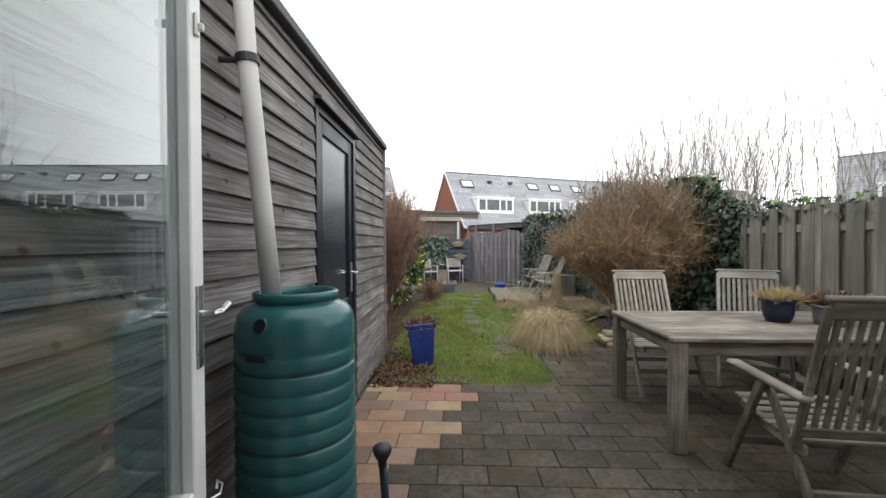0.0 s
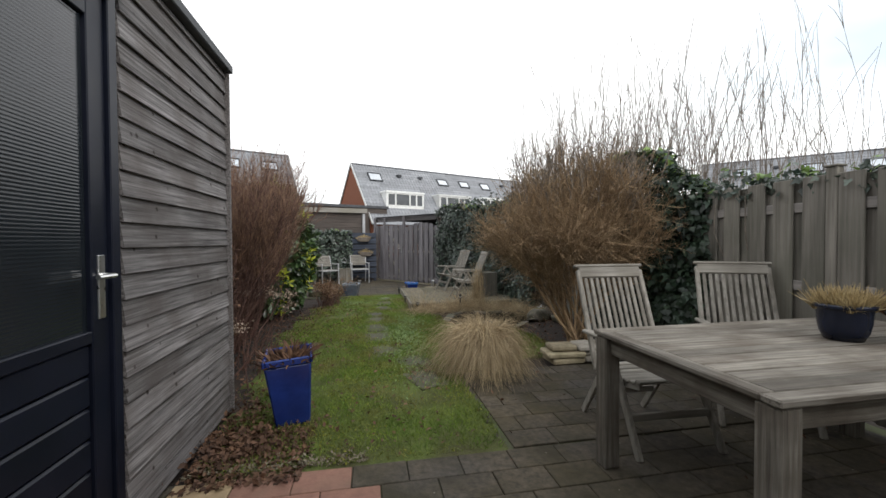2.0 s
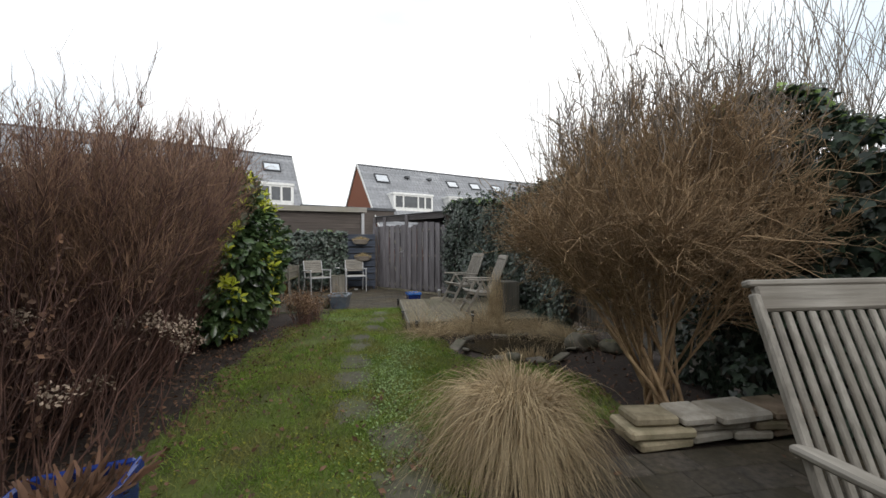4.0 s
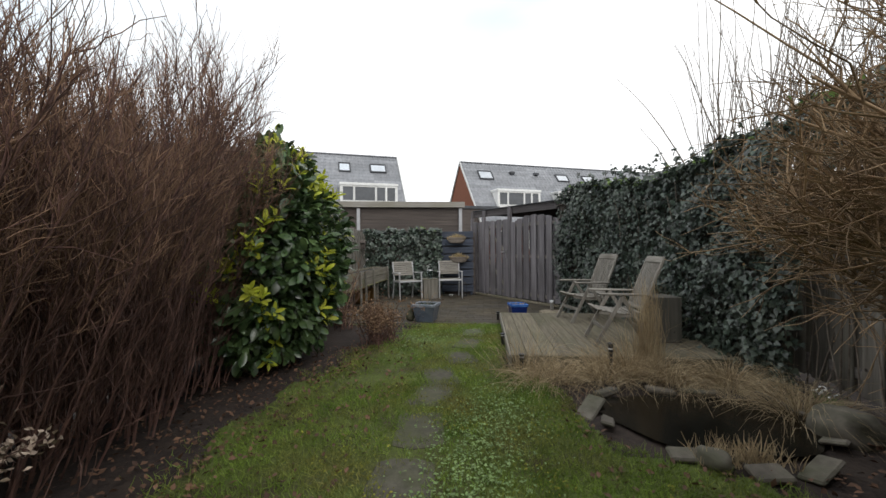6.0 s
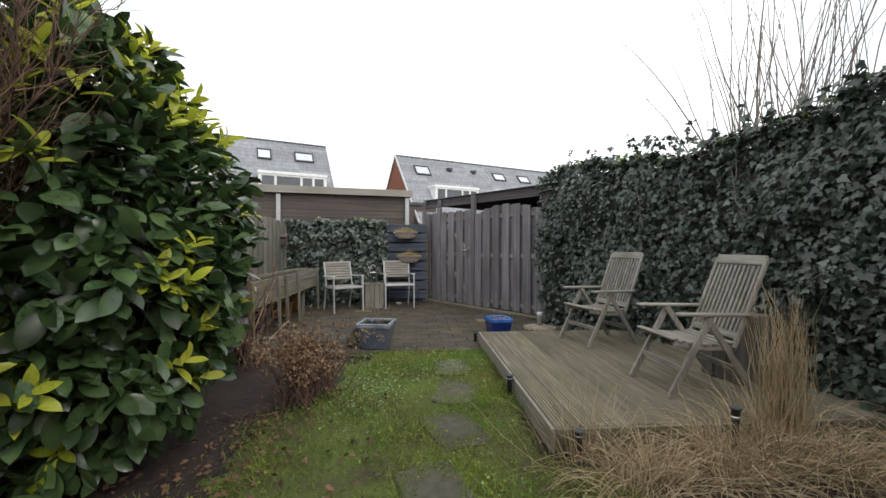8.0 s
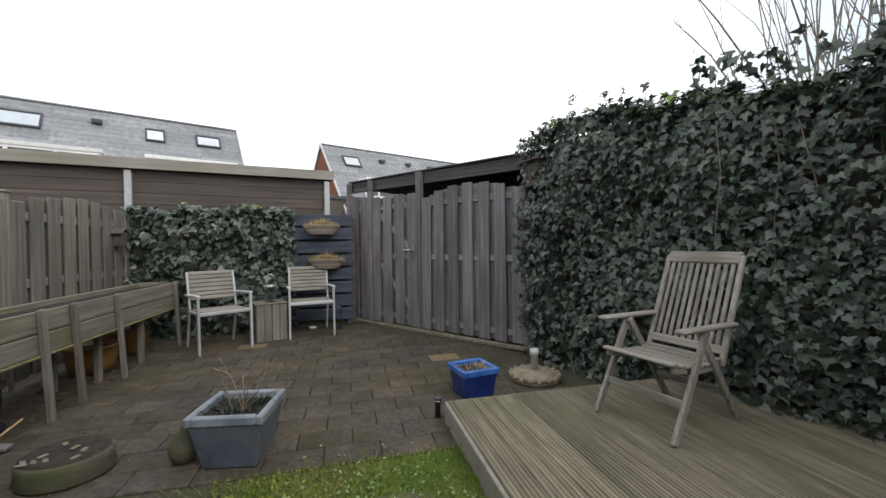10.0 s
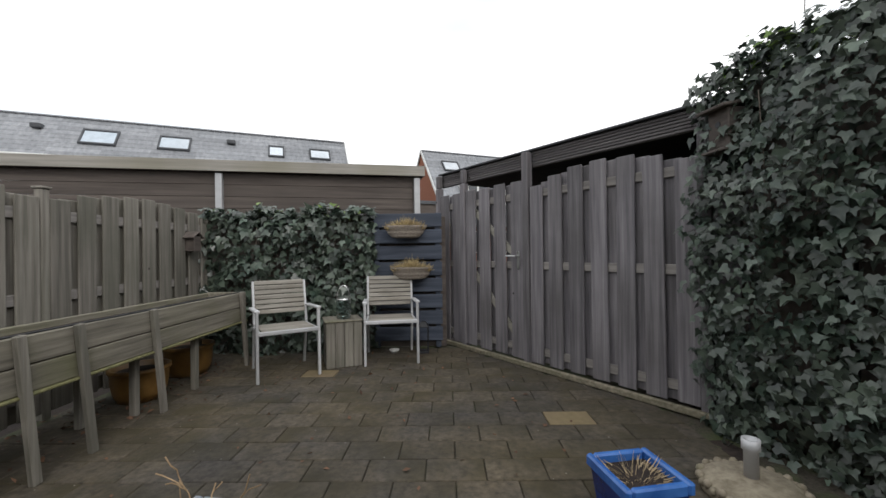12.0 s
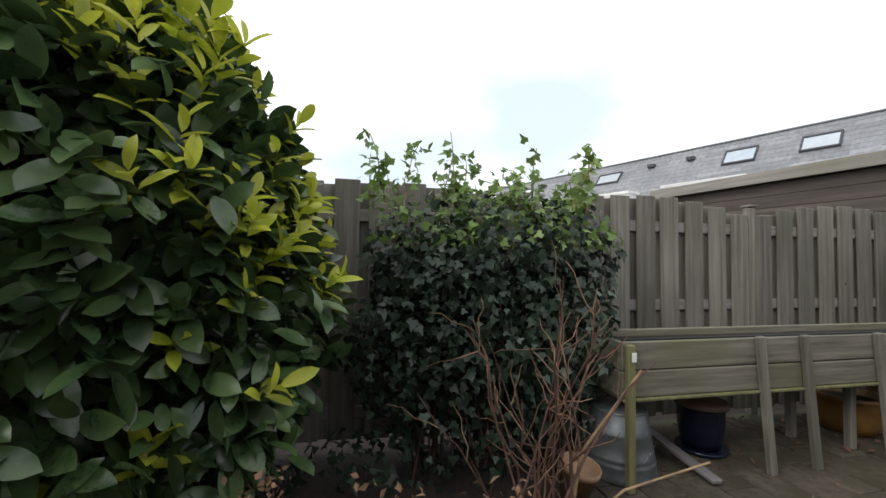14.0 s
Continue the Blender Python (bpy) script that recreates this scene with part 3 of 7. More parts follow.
def lap_pose(x, y, k, turn=0):
    """Course k; the topmost board is cut to fit under the roof edge."""
    return pose(x, y, 0.007 + PITCH * k, 0, 0, turn) @ Matrix.Diagonal((1, 1, 0.45 if k == COURSES - 1 else 1, 1))


for y0, y1 in ((-1.25, DY0 - 0.02), (DY1 + 0.02, SY)):
    me = lap_board(y1 - y0).data("board", CLAD)
    for k in range(COURSES):
        piece("board", me, shed, lap_pose(SX - 0.037, y0 + 0.002, k))
me = lap_board(DY1 - DY0 + 0.04).data("board", CLAD)
for k in (21, 22):
    piece("board", me, shed, lap_pose(SX - 0.037, DY0 - 0.02, k))
me = lap_board(2.8).data("board", CLAD)
for k in range(COURSES):
    piece("board", me, shed, lap_pose(SX - 0.037, SY - 0.037, k, 90))
part("corner_strip", Shape().span(SX - 0.03, SX + 0.012, SY - 0.012, SY + 0.012, 0, SH - 0.06, 0.004), CLAD, shed)

# dark-blue door with ribbed glass
door = thing("door_1", pose(0, 0, 0), "dark blue shed door with tall ribbed glass pane", "door", "", "structure")
fx = SX - 0.012
part("door_frame", Shape().span(fx - 0.09, fx, DY0, DY0 + 0.055, 0, DH).span(fx - 0.09, fx, DY1 - 0.055, DY1, 0, DH).span(fx - 0.09, fx, DY0 + 0.055, DY1 - 0.055, DH - 0.055, DH), DOORBLUE, door)
part("door_head_trim", Shape().span(fx - 0.02, fx + 0.045, DY0 - 0.03, DY1 + 0.03, DH + 0.002, DH + 0.028), RUBBER, door)
a, b = DY0 + 0.058, DY1 - 0.058
leaf = part("door_leaf", Shape().span(fx - 0.06, fx - 0.015, a, a + 0.10, 0.02, DH - 0.06).span(fx - 0.06, fx - 0.015, b - 0.10, b, 0.02, DH - 0.06).span(fx - 0.06, fx - 0.015, a + 0.1, b - 0.1, DH - 0.17, DH - 0.06).span(fx - 0.06, fx - 0.015, a + 0.1, b - 0.1, 0.872, 0.92).span(fx - 0.06, fx - 0.015, a + 0.1, b - 0.1, 0.02, 0.14), DOORBLUE, door)
for k in range(6):
    part("panel_board", Shape().span(fx - 0.055, fx - 0.026, a + 0.1, b - 0.1, 0.142 + k * 0.1222, 0.142 + k * 0.1222 + 0.116, 0.008), DOORBLUE, leaf)
RIB = mat("ribbed_dark_glass", (0.010, 0.013, 0.017), (0.022, 0.027, 0.033), 3.0, rough=0.12, bump=0, spec=0.55)
n, l = RIB.node_tree.nodes, RIB.node_tree.links
wv, bp, tc = n.new("ShaderNodeTexWave"), n.new("ShaderNodeBump"), n.new("ShaderNodeTexCoord")
wv.bands_direction = "Z"
wv.inputs["Scale"].default_value, wv.inputs["Distortion"].default_value = 24.0, 0.4
bp.inputs["Strength"].default_value, bp.inputs["Distance"].default_value = 0.16, 0.004
l.new(tc.outputs["Object"], wv.inputs["Vector"])
l.new(wv.outputs["Fac"], bp.inputs["Height"])
l.new(bp.outputs["Normal"], n["Principled BSDF"].inputs["Normal"])
part("glass_pane", Shape().span(fx - 0.045, fx - 0.033, a + 0.1, b - 0.1, 0.92, DH - 0.17, 0.001), RIB, leaf, "dark horizontally ribbed glass")
hx, hy, hz = fx - 0.012, b - 0.05, 1.13
handle = part("door_handle", Shape().span(hx - 0.006, hx + 0.004, hy - 0.02, hy + 0.02, hz - 0.17, hz + 0.08, 0.003).tube([(hx, hy, hz), (hx + 0.05, hy, hz), (hx + 0.055, hy - 0.01, hz), (hx + 0.055, hy - 0.11, hz)], 0.009, 8), STEEL, leaf, "steel lever handle on a long plate")
part("threshold", Shape().span(fx - 0.09, fx + 0.02, DY0, DY1, -0.01, 0.018), RUBBER, door)

# ---- house behind the start, with its white glass door ----
HY = -1.26
# House body is unseen; wall pale and kept low to brighten the shed wall.
s = Shape()
s.span(-3.6, -0.42, HY - 0.3, HY, 0, 2.9).span(0.62, 5.5, HY - 0.3, HY, 0, 2.9).span(-0.42, 0.62, HY - 0.3, HY, 2.35, 2.9)
s.span(-3.6, 5.5, HY - 4.3, HY - 4.0, 0, 2.9).span(-3.6, -3.3, HY - 4.0, HY - 0.3, 0, 2.9).span(5.2, 5.5, HY - 4.0, HY - 0.3, 0, 2.9)
solid("wall_house", s, PLASTER, "unseen house wall with a doorway, made pale and low to bounce light", "wall")
solid("ceiling", Shape().span(-3.6, 5.5, HY - 4.3, HY, 2.9, 3.1), PLASTER, "plain pale ceiling and roof slab of the house", "ceiling")
sheet("floor", -3.3, 5.2, HY - 4.0, HY - 0.34, 0.0, PLASTER, "plain pale floor inside the house", category="floor")
hd, hn = Vector((-0.242, 0.970, 0)), Vector((0.970, 0.242, 0))
DM = Matrix(((hd.x, -hn.x, 0, -0.352), (hd.y, -hn.y, 0, -1.254), (hd.z, 0, 1, 0), (0, 0, 0, 1)))
gdoor = thing("door_2", DM, "open white-framed garden door with a clear glass pane", "door", "", "structure")
W, HH = 0.88, 2.32
part("door_frame", Shape().span(0, 0.10, -0.03, 0.03, 0.03, HH).span(W - 0.075, W, -0.03, 0.03, 0.03, HH).span(0.10, W - 0.075, -0.03, 0.03, HH - 0.11, HH).span(0.10, W - 0.075, -0.03, 0.03, 0.66, 0.75).span(0.10, W - 0.075, -0.03, 0.03, 0.03, 0.15).span(0.10, W - 0.075, -0.016, 0.016, 0.15, 0.66), WHITE, gdoor)
pane = part("glass_pane", Shape().span(0.10, W - 0.075, -0.004, 0.004, 0.75, HH - 0.11, 0.0005), CLEAR, gdoor)
pane.visible_shadow = False
part("lever_handle", Shape().span(W - 0.055, W - 0.020, -0.036, -0.031, 1.05, 1.265, 0.002).tube([(W - 0.037, -0.032, 1.19), (W - 0.037, -0.07, 1.19), (W - 0.03, -0.078, 1.192), (W + 0.035, -0.078, 1.205)], 0.009, 8), STEEL, gdoor, "steel lever handle")
part("latch_plate", Shape().span(W - 0.050, W - 0.028, -0.040, -0.031, 1.90, 1.96, 0.004).span(W - 0.045, W - 0.033, -0.052, -0.039, 1.915, 1.935, 0.003), WHITE, gdoor)
part("lever_handle", Shape().span(W - 0.055, W - 0.020, 0.031, 0.036, 1.01, 1.27, 0.002).tube([(W - 0.037, 0.032, 1.19), (W - 0.037, 0.07, 1.19), (W - 0.06, 0.078, 1.192), (W - 0.15, 0.078, 1.19)], 0.008, 8), STEEL, gdoor, "steel lever handle")
part("door_hook", Shape().tube([(W - 0.03, -0.03, 0.69), (W + 0.01, -0.06, 0.69), (W + 0.03, -0.06, 0.705), (W + 0.02, -0.05, 0.72), (W + 0.0, -0.055, 0.71)], 0.004, 6), STEEL, gdoor)

# ---- rain barrel, downpipe, spade ----
barrel = thing("rain_barrel", pose(-0.491, 0.103, 0) @ Matrix.Diagonal((0.905, 0.905, 1.035, 1)), "dark green ribbed plastic rain barrel beside the shed wall", "barrel")
prof = [(0.20, 0.0), (0.225, 0.01)]
z = 0.03
for k in range(14):
    deep = 0.232 if k % 4 == 1 else 0.2400
    prof += [(deep, z), (0.2445, z + 0.008), (0.248, z + 0.022), (0.248, z + 0.044), (0.2445, z + 0.058), (0.241, z + 0.0635)]
    z += 0.0655
prof += [(0.246, 0.957), (0.2465, 1.0), (0.243, 1.035), (0.233, 1.068), (0.212, 1.093), (0.182, 1.106), (0.170, 1.110), (0.168, 1.118), (0.176, 1.117), (0.176, 1.145), (0.165, 1.15), (0.150, 1.15), (0.148, 1.12), (0.160, 1.06), (0.20, 1.0), (0.225, 0.80)]
part("body", Shape().lathe(prof, 56), BARREL, barrel, smooth=True)
# Dark disc stands in for the shade inside the barrel mouth.
part("water_surface", Shape().lathe([(0.151, 1.080), (0.151, 1.083)], 40), WATER, barrel, "dark disc for the shade inside the barrel opening")
gx, gy = 0.246 * math.cos(radians(-101)), 0.246 * math.sin(radians(-101))
part("spout_dimple", Shape().lathe([(0.03, -0.01), (0.032, 0.006), (0.026, 0.01), (0.018, 0.002)], 20, pose(gx * 0.945, gy * 0.945, 1.050, 0, 68, -101)), BARREL, barrel)
# Dark disc painted as the shade in the spout hole.
part("spout_hole", Shape().lathe([(0.024, 0.004), (0.024, 0.012)], 20, pose(gx * 0.945, gy * 0.945, 1.050, 0, 68, -101)), NAVYPOT, barrel)
# Black block set in the wall for the shade of the grip slot.
part("grip_slot", Shape().box(0.241, 0, 0.945, 0.014, 0.10, 0.024, 0.007, pose(0, 0, 0, 0, 0, -105)), RUBBER, barrel)
pipe = thing("downpipe", pose(0, 0, 0), "grey plastic downpipe running down into the rain barrel", "downpipe")
part("pipe", Shape().tube([(-0.672, 0.06, 2.54), (-0.67, 0.06, 2.3), (-0.655, 0.06, 2.05), (-0.60, 0.055, 1.5), (-0.562, 0.05, 1.13)], 0.036, 20), PVC, pipe, smooth=True)
part("pipe_clamp", Shape().tube([(-0.657, 0.06, 2.085), (-0.654, 0.06, 2.055)], 0.043, 20).tube([(-0.76, 0.05, 2.07), (-0.67, 0.06, 2.07)], 0.012, 8), RUBBER, pipe, "dark ring clamp")
spade = thing("garden_tool", pose(-0.13, -0.04, 0), "garden tool handle with black knob leaning on the barrel", "garden tool")
part("shaft", Shape().tube([(0.02, 0.10, 0.0), (0.0, 0.0, 0.60)], 0.014, 12), NAVYPOT, spade, smooth=True)
part("knob", Shape().lathe([(0.014, 0.58), (0.016, 0.60), (0.030, 0.625), (0.034, 0.64), (0.030, 0.652), (0.012, 0.66)], 20), RUBBER, spade, smooth=True)


# ---- fences ----
_boards = {}


def board_mesh(w, t, h, material, bow=0.0):
    key = (round(w, 3), round(t, 3), round(h, 2), material.name)
    if key not in _boards:
        _boards[key] = Shape().box(0, 0, h / 2, w, t, h, 0.005).data("board", material)
    return _boards[key]


def fence(name, p, q, panels, height, material, label, arch=0.0, board=0.135, gap=0.075, bottom=0.05, post=0.07, post_up=0.06, rails=(0.16, 0.85, 1.45), flip=1, posts=None):
    """Board-on-board panels between posts; flip: which side the nearer boards stand on."""
    p, q = Vector((*p, 0)), Vector((*q, 0))
    ang = math.degrees(math.atan2(q.y - p.y, q.x - p.x))
    L = (q - p).length
    f = thing(name, pose(p.x, p.y, 0, 0, 0, ang), label, "fence", "", "structure")
    each = L / panels
    for k in range(panels + 1):
        ob = part("post", Shape().box(0, 0, (height + post_up) / 2, post, post, height + post_up, 0.006), material, f)
        ob.location = (k * each, 0, 0)
        if post_up:
            cap = part("post_cap", Shape().box(0, 0, height + post_up + 0.008, post + 0.02, post + 0.02, 0.016, 0.004), material, f)
            cap.location = (k * each, 0, 0)
    for k in range(panels):
        x0, x1 = k * each + post / 2 + 0.004, (k + 1) * each - post / 2 - 0.004
        for r in rails:
            ob = part("rail", Shape().box((x0 + x1) / 2, 0, r, x1 - x0, 0.020, 0.075, 0.004), RAILW, f)
        n = max(2, round((x1 - x0 + gap) / (board + gap)))
        pitch = (x1 - x0 + gap) / n
        for i in range(n):
            xc = x0 + (i + 0.5) * pitch - gap / 2
            u = 2 * (xc - x0) / (x1 - x0) - 1
            h = height - bottom - arch * u * u
            piece("board", board_mesh(pitch - gap, 0.018, h, material), f, pose(xc, -0.020 * flip, bottom + random.uniform(-0.006, 0.006), 0, random.uniform(-0.35, 0.35), 0))
            if i < n - 1:
                xb = xc + pitch / 2
                u = 2 * (xb - x0) / (x1 - x0) - 1
                h = height - bottom - arch * u * u - 0.012
                piece("board", board_mesh(gap + 0.09, 0.018, h, material), f, pose(xb, 0.021 * flip, bottom + random.uniform(-0.006, 0.006), 0, random.uniform(-0.25, 0.25), 0))
    return f


fence("fence_right", (3.52, -1.2), (3.52, 7.8), 5, 1.72, FENCE, "tall fence of weathered grey-brown vertical boards", board=0.15, gap=0.07, rails=(0.2, 0.9, 1.5), flip=-1, post_up=0.05)
fence("fence_left", (-2.16, 3.70), (-2.16, 13.0), 5, 1.60, FENCE, "weathered grey-green board fence with gently arched tops", arch=0.125, board=0.150, gap=0.055, rails=(0.2, 0.82, 1.38), flip=1, post_up=-0.045, post=0.058)

# gate wall, running slantwise across the far corner
GA = Vector((0.495, 13.38, 0))
GB = Vector((2.62, 10.59, 0))
gang = math.degrees(math.atan2(GB.y - GA.y, GB.x - GA.x))
GL = (GB - GA).length
gate = thing("gate_wall", pose(GA.x, GA.y, 0, 0, 0, gang), "slanting garden gate and panels of violet-grey weathered boards under a beam", "gate", "", "structure")
X1, X2, X3 = 0.47, 1.40, 2.90
for x, w, h in ((0.0, 0.07, 1.86), (X1, 0.07, 1.86), (X2, 0.075, 2.02), (X3, 0.075, 1.9)):
    part("post", Shape().box(x, -0.01, h / 2, w, 0.075, h, 0.006), GATEW, gate)
for x in (0.0, X1):
    part("post", Shape().box(x, -0.012, 1.94, 0.06, 0.06, 0.15, 0.006), GATEW, gate)
beam = Shape()
for k in range(6):
    beam.span(-0.02, GL + 0.3, 0.035, 0.062, 1.885 + k * 0.024, 1.885 + k * 0.024 + 0.017, 0.003)
beam.span(-0.02, GL + 0.3, 0.048, 0.075, 1.88, 2.03, 0.003)
part("ribbed_beam", beam, GATEX, gate, "ribbed grey beam above the gate")
part("beam_cap", Shape().span(-0.04, GL + 0.3, 0.0, 0.10, 2.032, 2.05, 0.004), LEAD, gate)
for x0, x1, arch, base in ((0.035, X1 - 0.035, 0.0, 1.76), (X1 + 0.04, X2 - 0.04, 0.0, 1.76), (X2 + 0.04, X3 - 0.04, 0.14, 1.80), (X3 + 0.04, GL, 0.0, 1.76)):
    if x1 - x0 < 0.1:
        continue
    for r in (0.16, 0.95, 1.62):
        part("rail", Shape().box((x0 + x1) / 2, 0, r, x1 - x0, 0.022, 0.07, 0.004), RAILW, gate)
    n = max(2, round((x1 - x0) / 0.195))
    pitch = (x1 - x0 + 0.07) / n
    for i in range(n):
        for back in (0, 1):
            if back and i == n - 1:
                continue
            xc = x0 + (i + 0.5 + 0.5 * back) * pitch - 0.035
            u = 2 * (xc - x0) / (x1 - x0) - 1
            h = base - 0.05 - arch * u * u - 0.012 * back
            piece("board", board_mesh(0.13 if back else pitch - 0.07, 0.018, h, GATEW), gate, pose(xc, 0.021 if back else -0.021, 0.055 + random.uniform(-0.005, 0.005), 0, random.uniform(-0.3, 0.3), 0))
for z0, z1 in ((0.16, 0.95), (0.95, 1.62)):
    part("brace", Shape().beam((X1 + 0.06, 0.0, z1), (X2 - 0.08, 0.0, z0 + 0.03), 0.07, 0.02, side=(0, 1, 0)), FASCIA, gate)
part("gate_handle", Shape().box(X2 - 0.10, -0.036, 1.00, 0.03, 0.008, 0.17, 0.003).tube([(X2 - 0.10, -0.04, 1.04), (X2 - 0.10, -0.085, 1.04), (X2 - 0.115, -0.09, 1.04), (X2 - 0.21, -0.09, 1.042)], 0.008, 8), STEEL, gate, "steel lever handle")
part("kerb_plank", Shape().span(-0.02, GL, -0.075, -0.035, 0, 0.045, 0.006), DECKW, gate, "pale plank along the foot of the gate")
roof = Shape().span(0.0, GL + 0.3, 0.10, 2.2, 1.95, 2.03)
roof.span(0.0, GL + 0.3, 2.1, 2.2, 0, 1.95)
roof.span(GL + 0.2, GL + 0.3, 0.12, 2.1, 0, 1.95)
part("lean_to", roof, FELT, gate, "dark lean-to roof behind the gate")

# blue slat screen at the back
screen = thing("slat_screen", pose(0, 13.02, 0), "blue-grey screen of horizontal slats with gaps", "fence", "", "structure")
for k in range(8):
    part("slat", Shape().box(0.12, 0.0, 0.16 + k * 0.185, 0.78, 0.02, 0.155, 0.004, pose(0, 0, 0, 0, 0, 0) @ pose(0, 0, 0)), BLUEW, screen)
for x in (-0.24, 0.46):
    part("post", Shape().box(x, 0.04, 0.77, 0.06, 0.06, 1.54, 0.005), BLUEW, screen)
back = Shape().span(-2.2, 0.55, 13.09, 13.13, 0, 1.50)
solid("fence_back", back, CARPW, "plain dark board fence behind the ivy", "fence")

# carport behind
CA, CB = Vector((0.21, 14.73, 0)), Vector((-5.75, 13.4, 0))
cang = math.degrees(math.atan2(CA.y - CB.y, CA.x - CB.x))
CL = (CA - CB).length
carport = thing("carport", pose(CB.x, CB.y, 0, 0, 0, cang), "low brown board carport with a pale flat roof edge", "carport", "", "structure")
for k in range(13):
    part("board", Shape().span(0.05, CL - 0.12, 0.10 + random.uniform(-0.003, 0.003), 0.13, 0.0 + k * 0.176, k * 0.176 + 0.172, 0.004), CARPW, carport)
for x in (0.1, CL * 0.515, CL - 0.10):
    part("post", Shape().box(x, 0.06, 1.13, 0.09, 0.09, 2.26, 0.005), ALU, carport, "pale grey post")
part("fascia", Shape().span(-0.1, CL + 0.02, -0.03, 0.02, 2.28, 2.44, 0.004), FASCIA, carport, "pale wooden roof edge")
part("roof", Shape().span(-0.1, CL + 0.02, 0.025, 3.4, 2.30, 2.43), FELT, carport)
part("side_wall", Shape().span(CL - 0.10, CL - 0.04, 0.15, 3.3, 0, 2.29), CARPW, carport)
part("back_wall", Shape().span(0.0, CL - 0.04, 3.3, 3.38, 0, 2.29), CARPW, carport)


# ---- houses ----
def house_row(origin, ang, u0, u1, dormers, skylights, vents, label, gable_ends=(True, True), mirror=1):
    """A terrace whose ridge starts at origin and runs along ang; the near slope faces the garden."""
    h = thing("terraced_house", pose(origin[0], origin[1], 0, 0, 0, ang), label, "house", "terraced houses")
    K, R, V = 1.2, 8.2, 4.35
    E = R - K * V
    walls = Shape()
    for u in (u0 + 0.15, u1 - 0.15):
        pts = [(u - 0.15, -V + 0.15, 0), (u - 0.15, V - 0.15, 0), (u - 0.15, V - 0.15, E), (u - 0.15, 0, R - 0.16), (u - 0.15, -V + 0.15, E)]
        pts += [(x + 0.3, y, z) for x, y, z in pts]
        walls.add(pts, [[0, 1, 2, 3, 4], [9, 8, 7, 6, 5]] + [[i, i + 5, (i + 1) % 5 + 5, (i + 1) % 5] for i in range(5)])
    walls.span(u0, u1, -V + 0.15, -V + 0.4, 0, E).span(u0, u1, V - 0.4, V - 0.15, 0, E)
    part("wall", walls, BRICK, h)
    courses = Shape()
    n = 21
    step = V * 1.06 / n
    cols = int((u1 - u0) / 2.0)
    for sgn in (-1, 1):
        for k in range(n):
            ya, yb = k * step, (k + 1) * step + 0.03
            za, zb = R - K * ya, R - K * yb + 0.035
            for c in range(cols):
                ua, ub = u0 - 0.06 + (u1 - u0 + 0.12) * c / cols, u0 - 0.06 + (u1 - u0 + 0.12) * (c + 1) / cols
                v = [(ua, sgn * ya, za), (ub, sgn * ya, za), (ub, sgn * yb, zb), (ua, sgn * yb, zb), (ua, sgn * yb, zb - 0.05), (ub, sgn * yb, zb - 0.05)]
                courses.add(v, [[3, 2, 1, 0], [4, 5, 2, 3]] if sgn > 0 else [[0, 1, 2, 3], [3, 2, 5, 4]])
    roof = part("roof", courses, TILE, h, "roof of grey tiles in even courses")
    roof["kind"] = "stuff"
    part("ridge", Shape().beam((u0 - 0.06, 0, R + 0.02), (u1 + 0.06, 0, R + 0.02), 0.22, 0.09, 0.03), TILE, roof)
    for u in (u0 - 0.07, u1 + 0.07):
        part("verge", Shape().beam((u, 0, R + 0.0), (u, -V * 1.06, R - K * V * 1.06), 0.05, 0.18, side=(0, 1, 1)).beam((u, 0, R), (u, V * 1.06, R - K * V * 1.06), 0.05, 0.18, side=(0, -1, 1)), WHITE, roof, "white verge board")
    nv = Vector((0, -K, 1)).normalized()
    for u, v0, v1, w in skylights:
        m = Matrix.Translation((u, -(v0 + v1) / 2, R - K * (v0 + v1) / 2)) @ Matrix(((1, 0, 0, 0), (0, 1 / 1.562, -K / 1.562, 0), (0, K / 1.562, 1 / 1.562, 0), (0, 0, 0, 1)))
        lng = (v1 - v0) * 1.562
        w0 = part("skylight", Shape().box(0, lng / 2 - 0.03, 0.08, w, 0.10, 0.12, 0.01, m).box(0, -lng / 2 + 0.03, 0.08, w, 0.10, 0.12, 0.01, m).box(-w / 2 + 0.04, 0, 0.08, 0.08, lng, 0.12, 0.01, m).box(w / 2 - 0.04, 0, 0.08, 0.08, lng, 0.12, 0.01, m), LEAD, h)
        part("pane", Shape().box(0, 0, 0.09, w - 0.14, lng - 0.14, 0.02, 0.003, m), SKYGLASS, w0)
    for u, v in vents:
        part("roof_vent", Shape().box(u, -v, R - K * v + 0.16, 0.42, 0.42, 0.22, 0.03), LEAD, h)
    for u0d, u1d in dormers:
        yf, zb, zt = -3.55, 4.12, 5.42
        d = part("dormer", Shape().span(u0d, u1d, yf + 0.06, -2.2, zt - 0.02, zt + 0.16, 0.02).span(u0d + 0.05, u0d + 0.16, yf + 0.12, -2.2, zb, zt - 0.02).span(u1d - 0.16, u1d - 0.05, yf + 0.12, -2.2, zb, zt - 0.02).span(u0d + 0.05, u1d - 0.05, yf + 0.12, yf + 0.25, zb - 0.1, zb + 0.18), WHITE, h, "white flat-roofed dormer window")
        cuts = [u0d + 0.16 + (u1d - u0d - 0.32) * c for c in (0.0, 0.22, 0.62, 0.81, 1.0)]
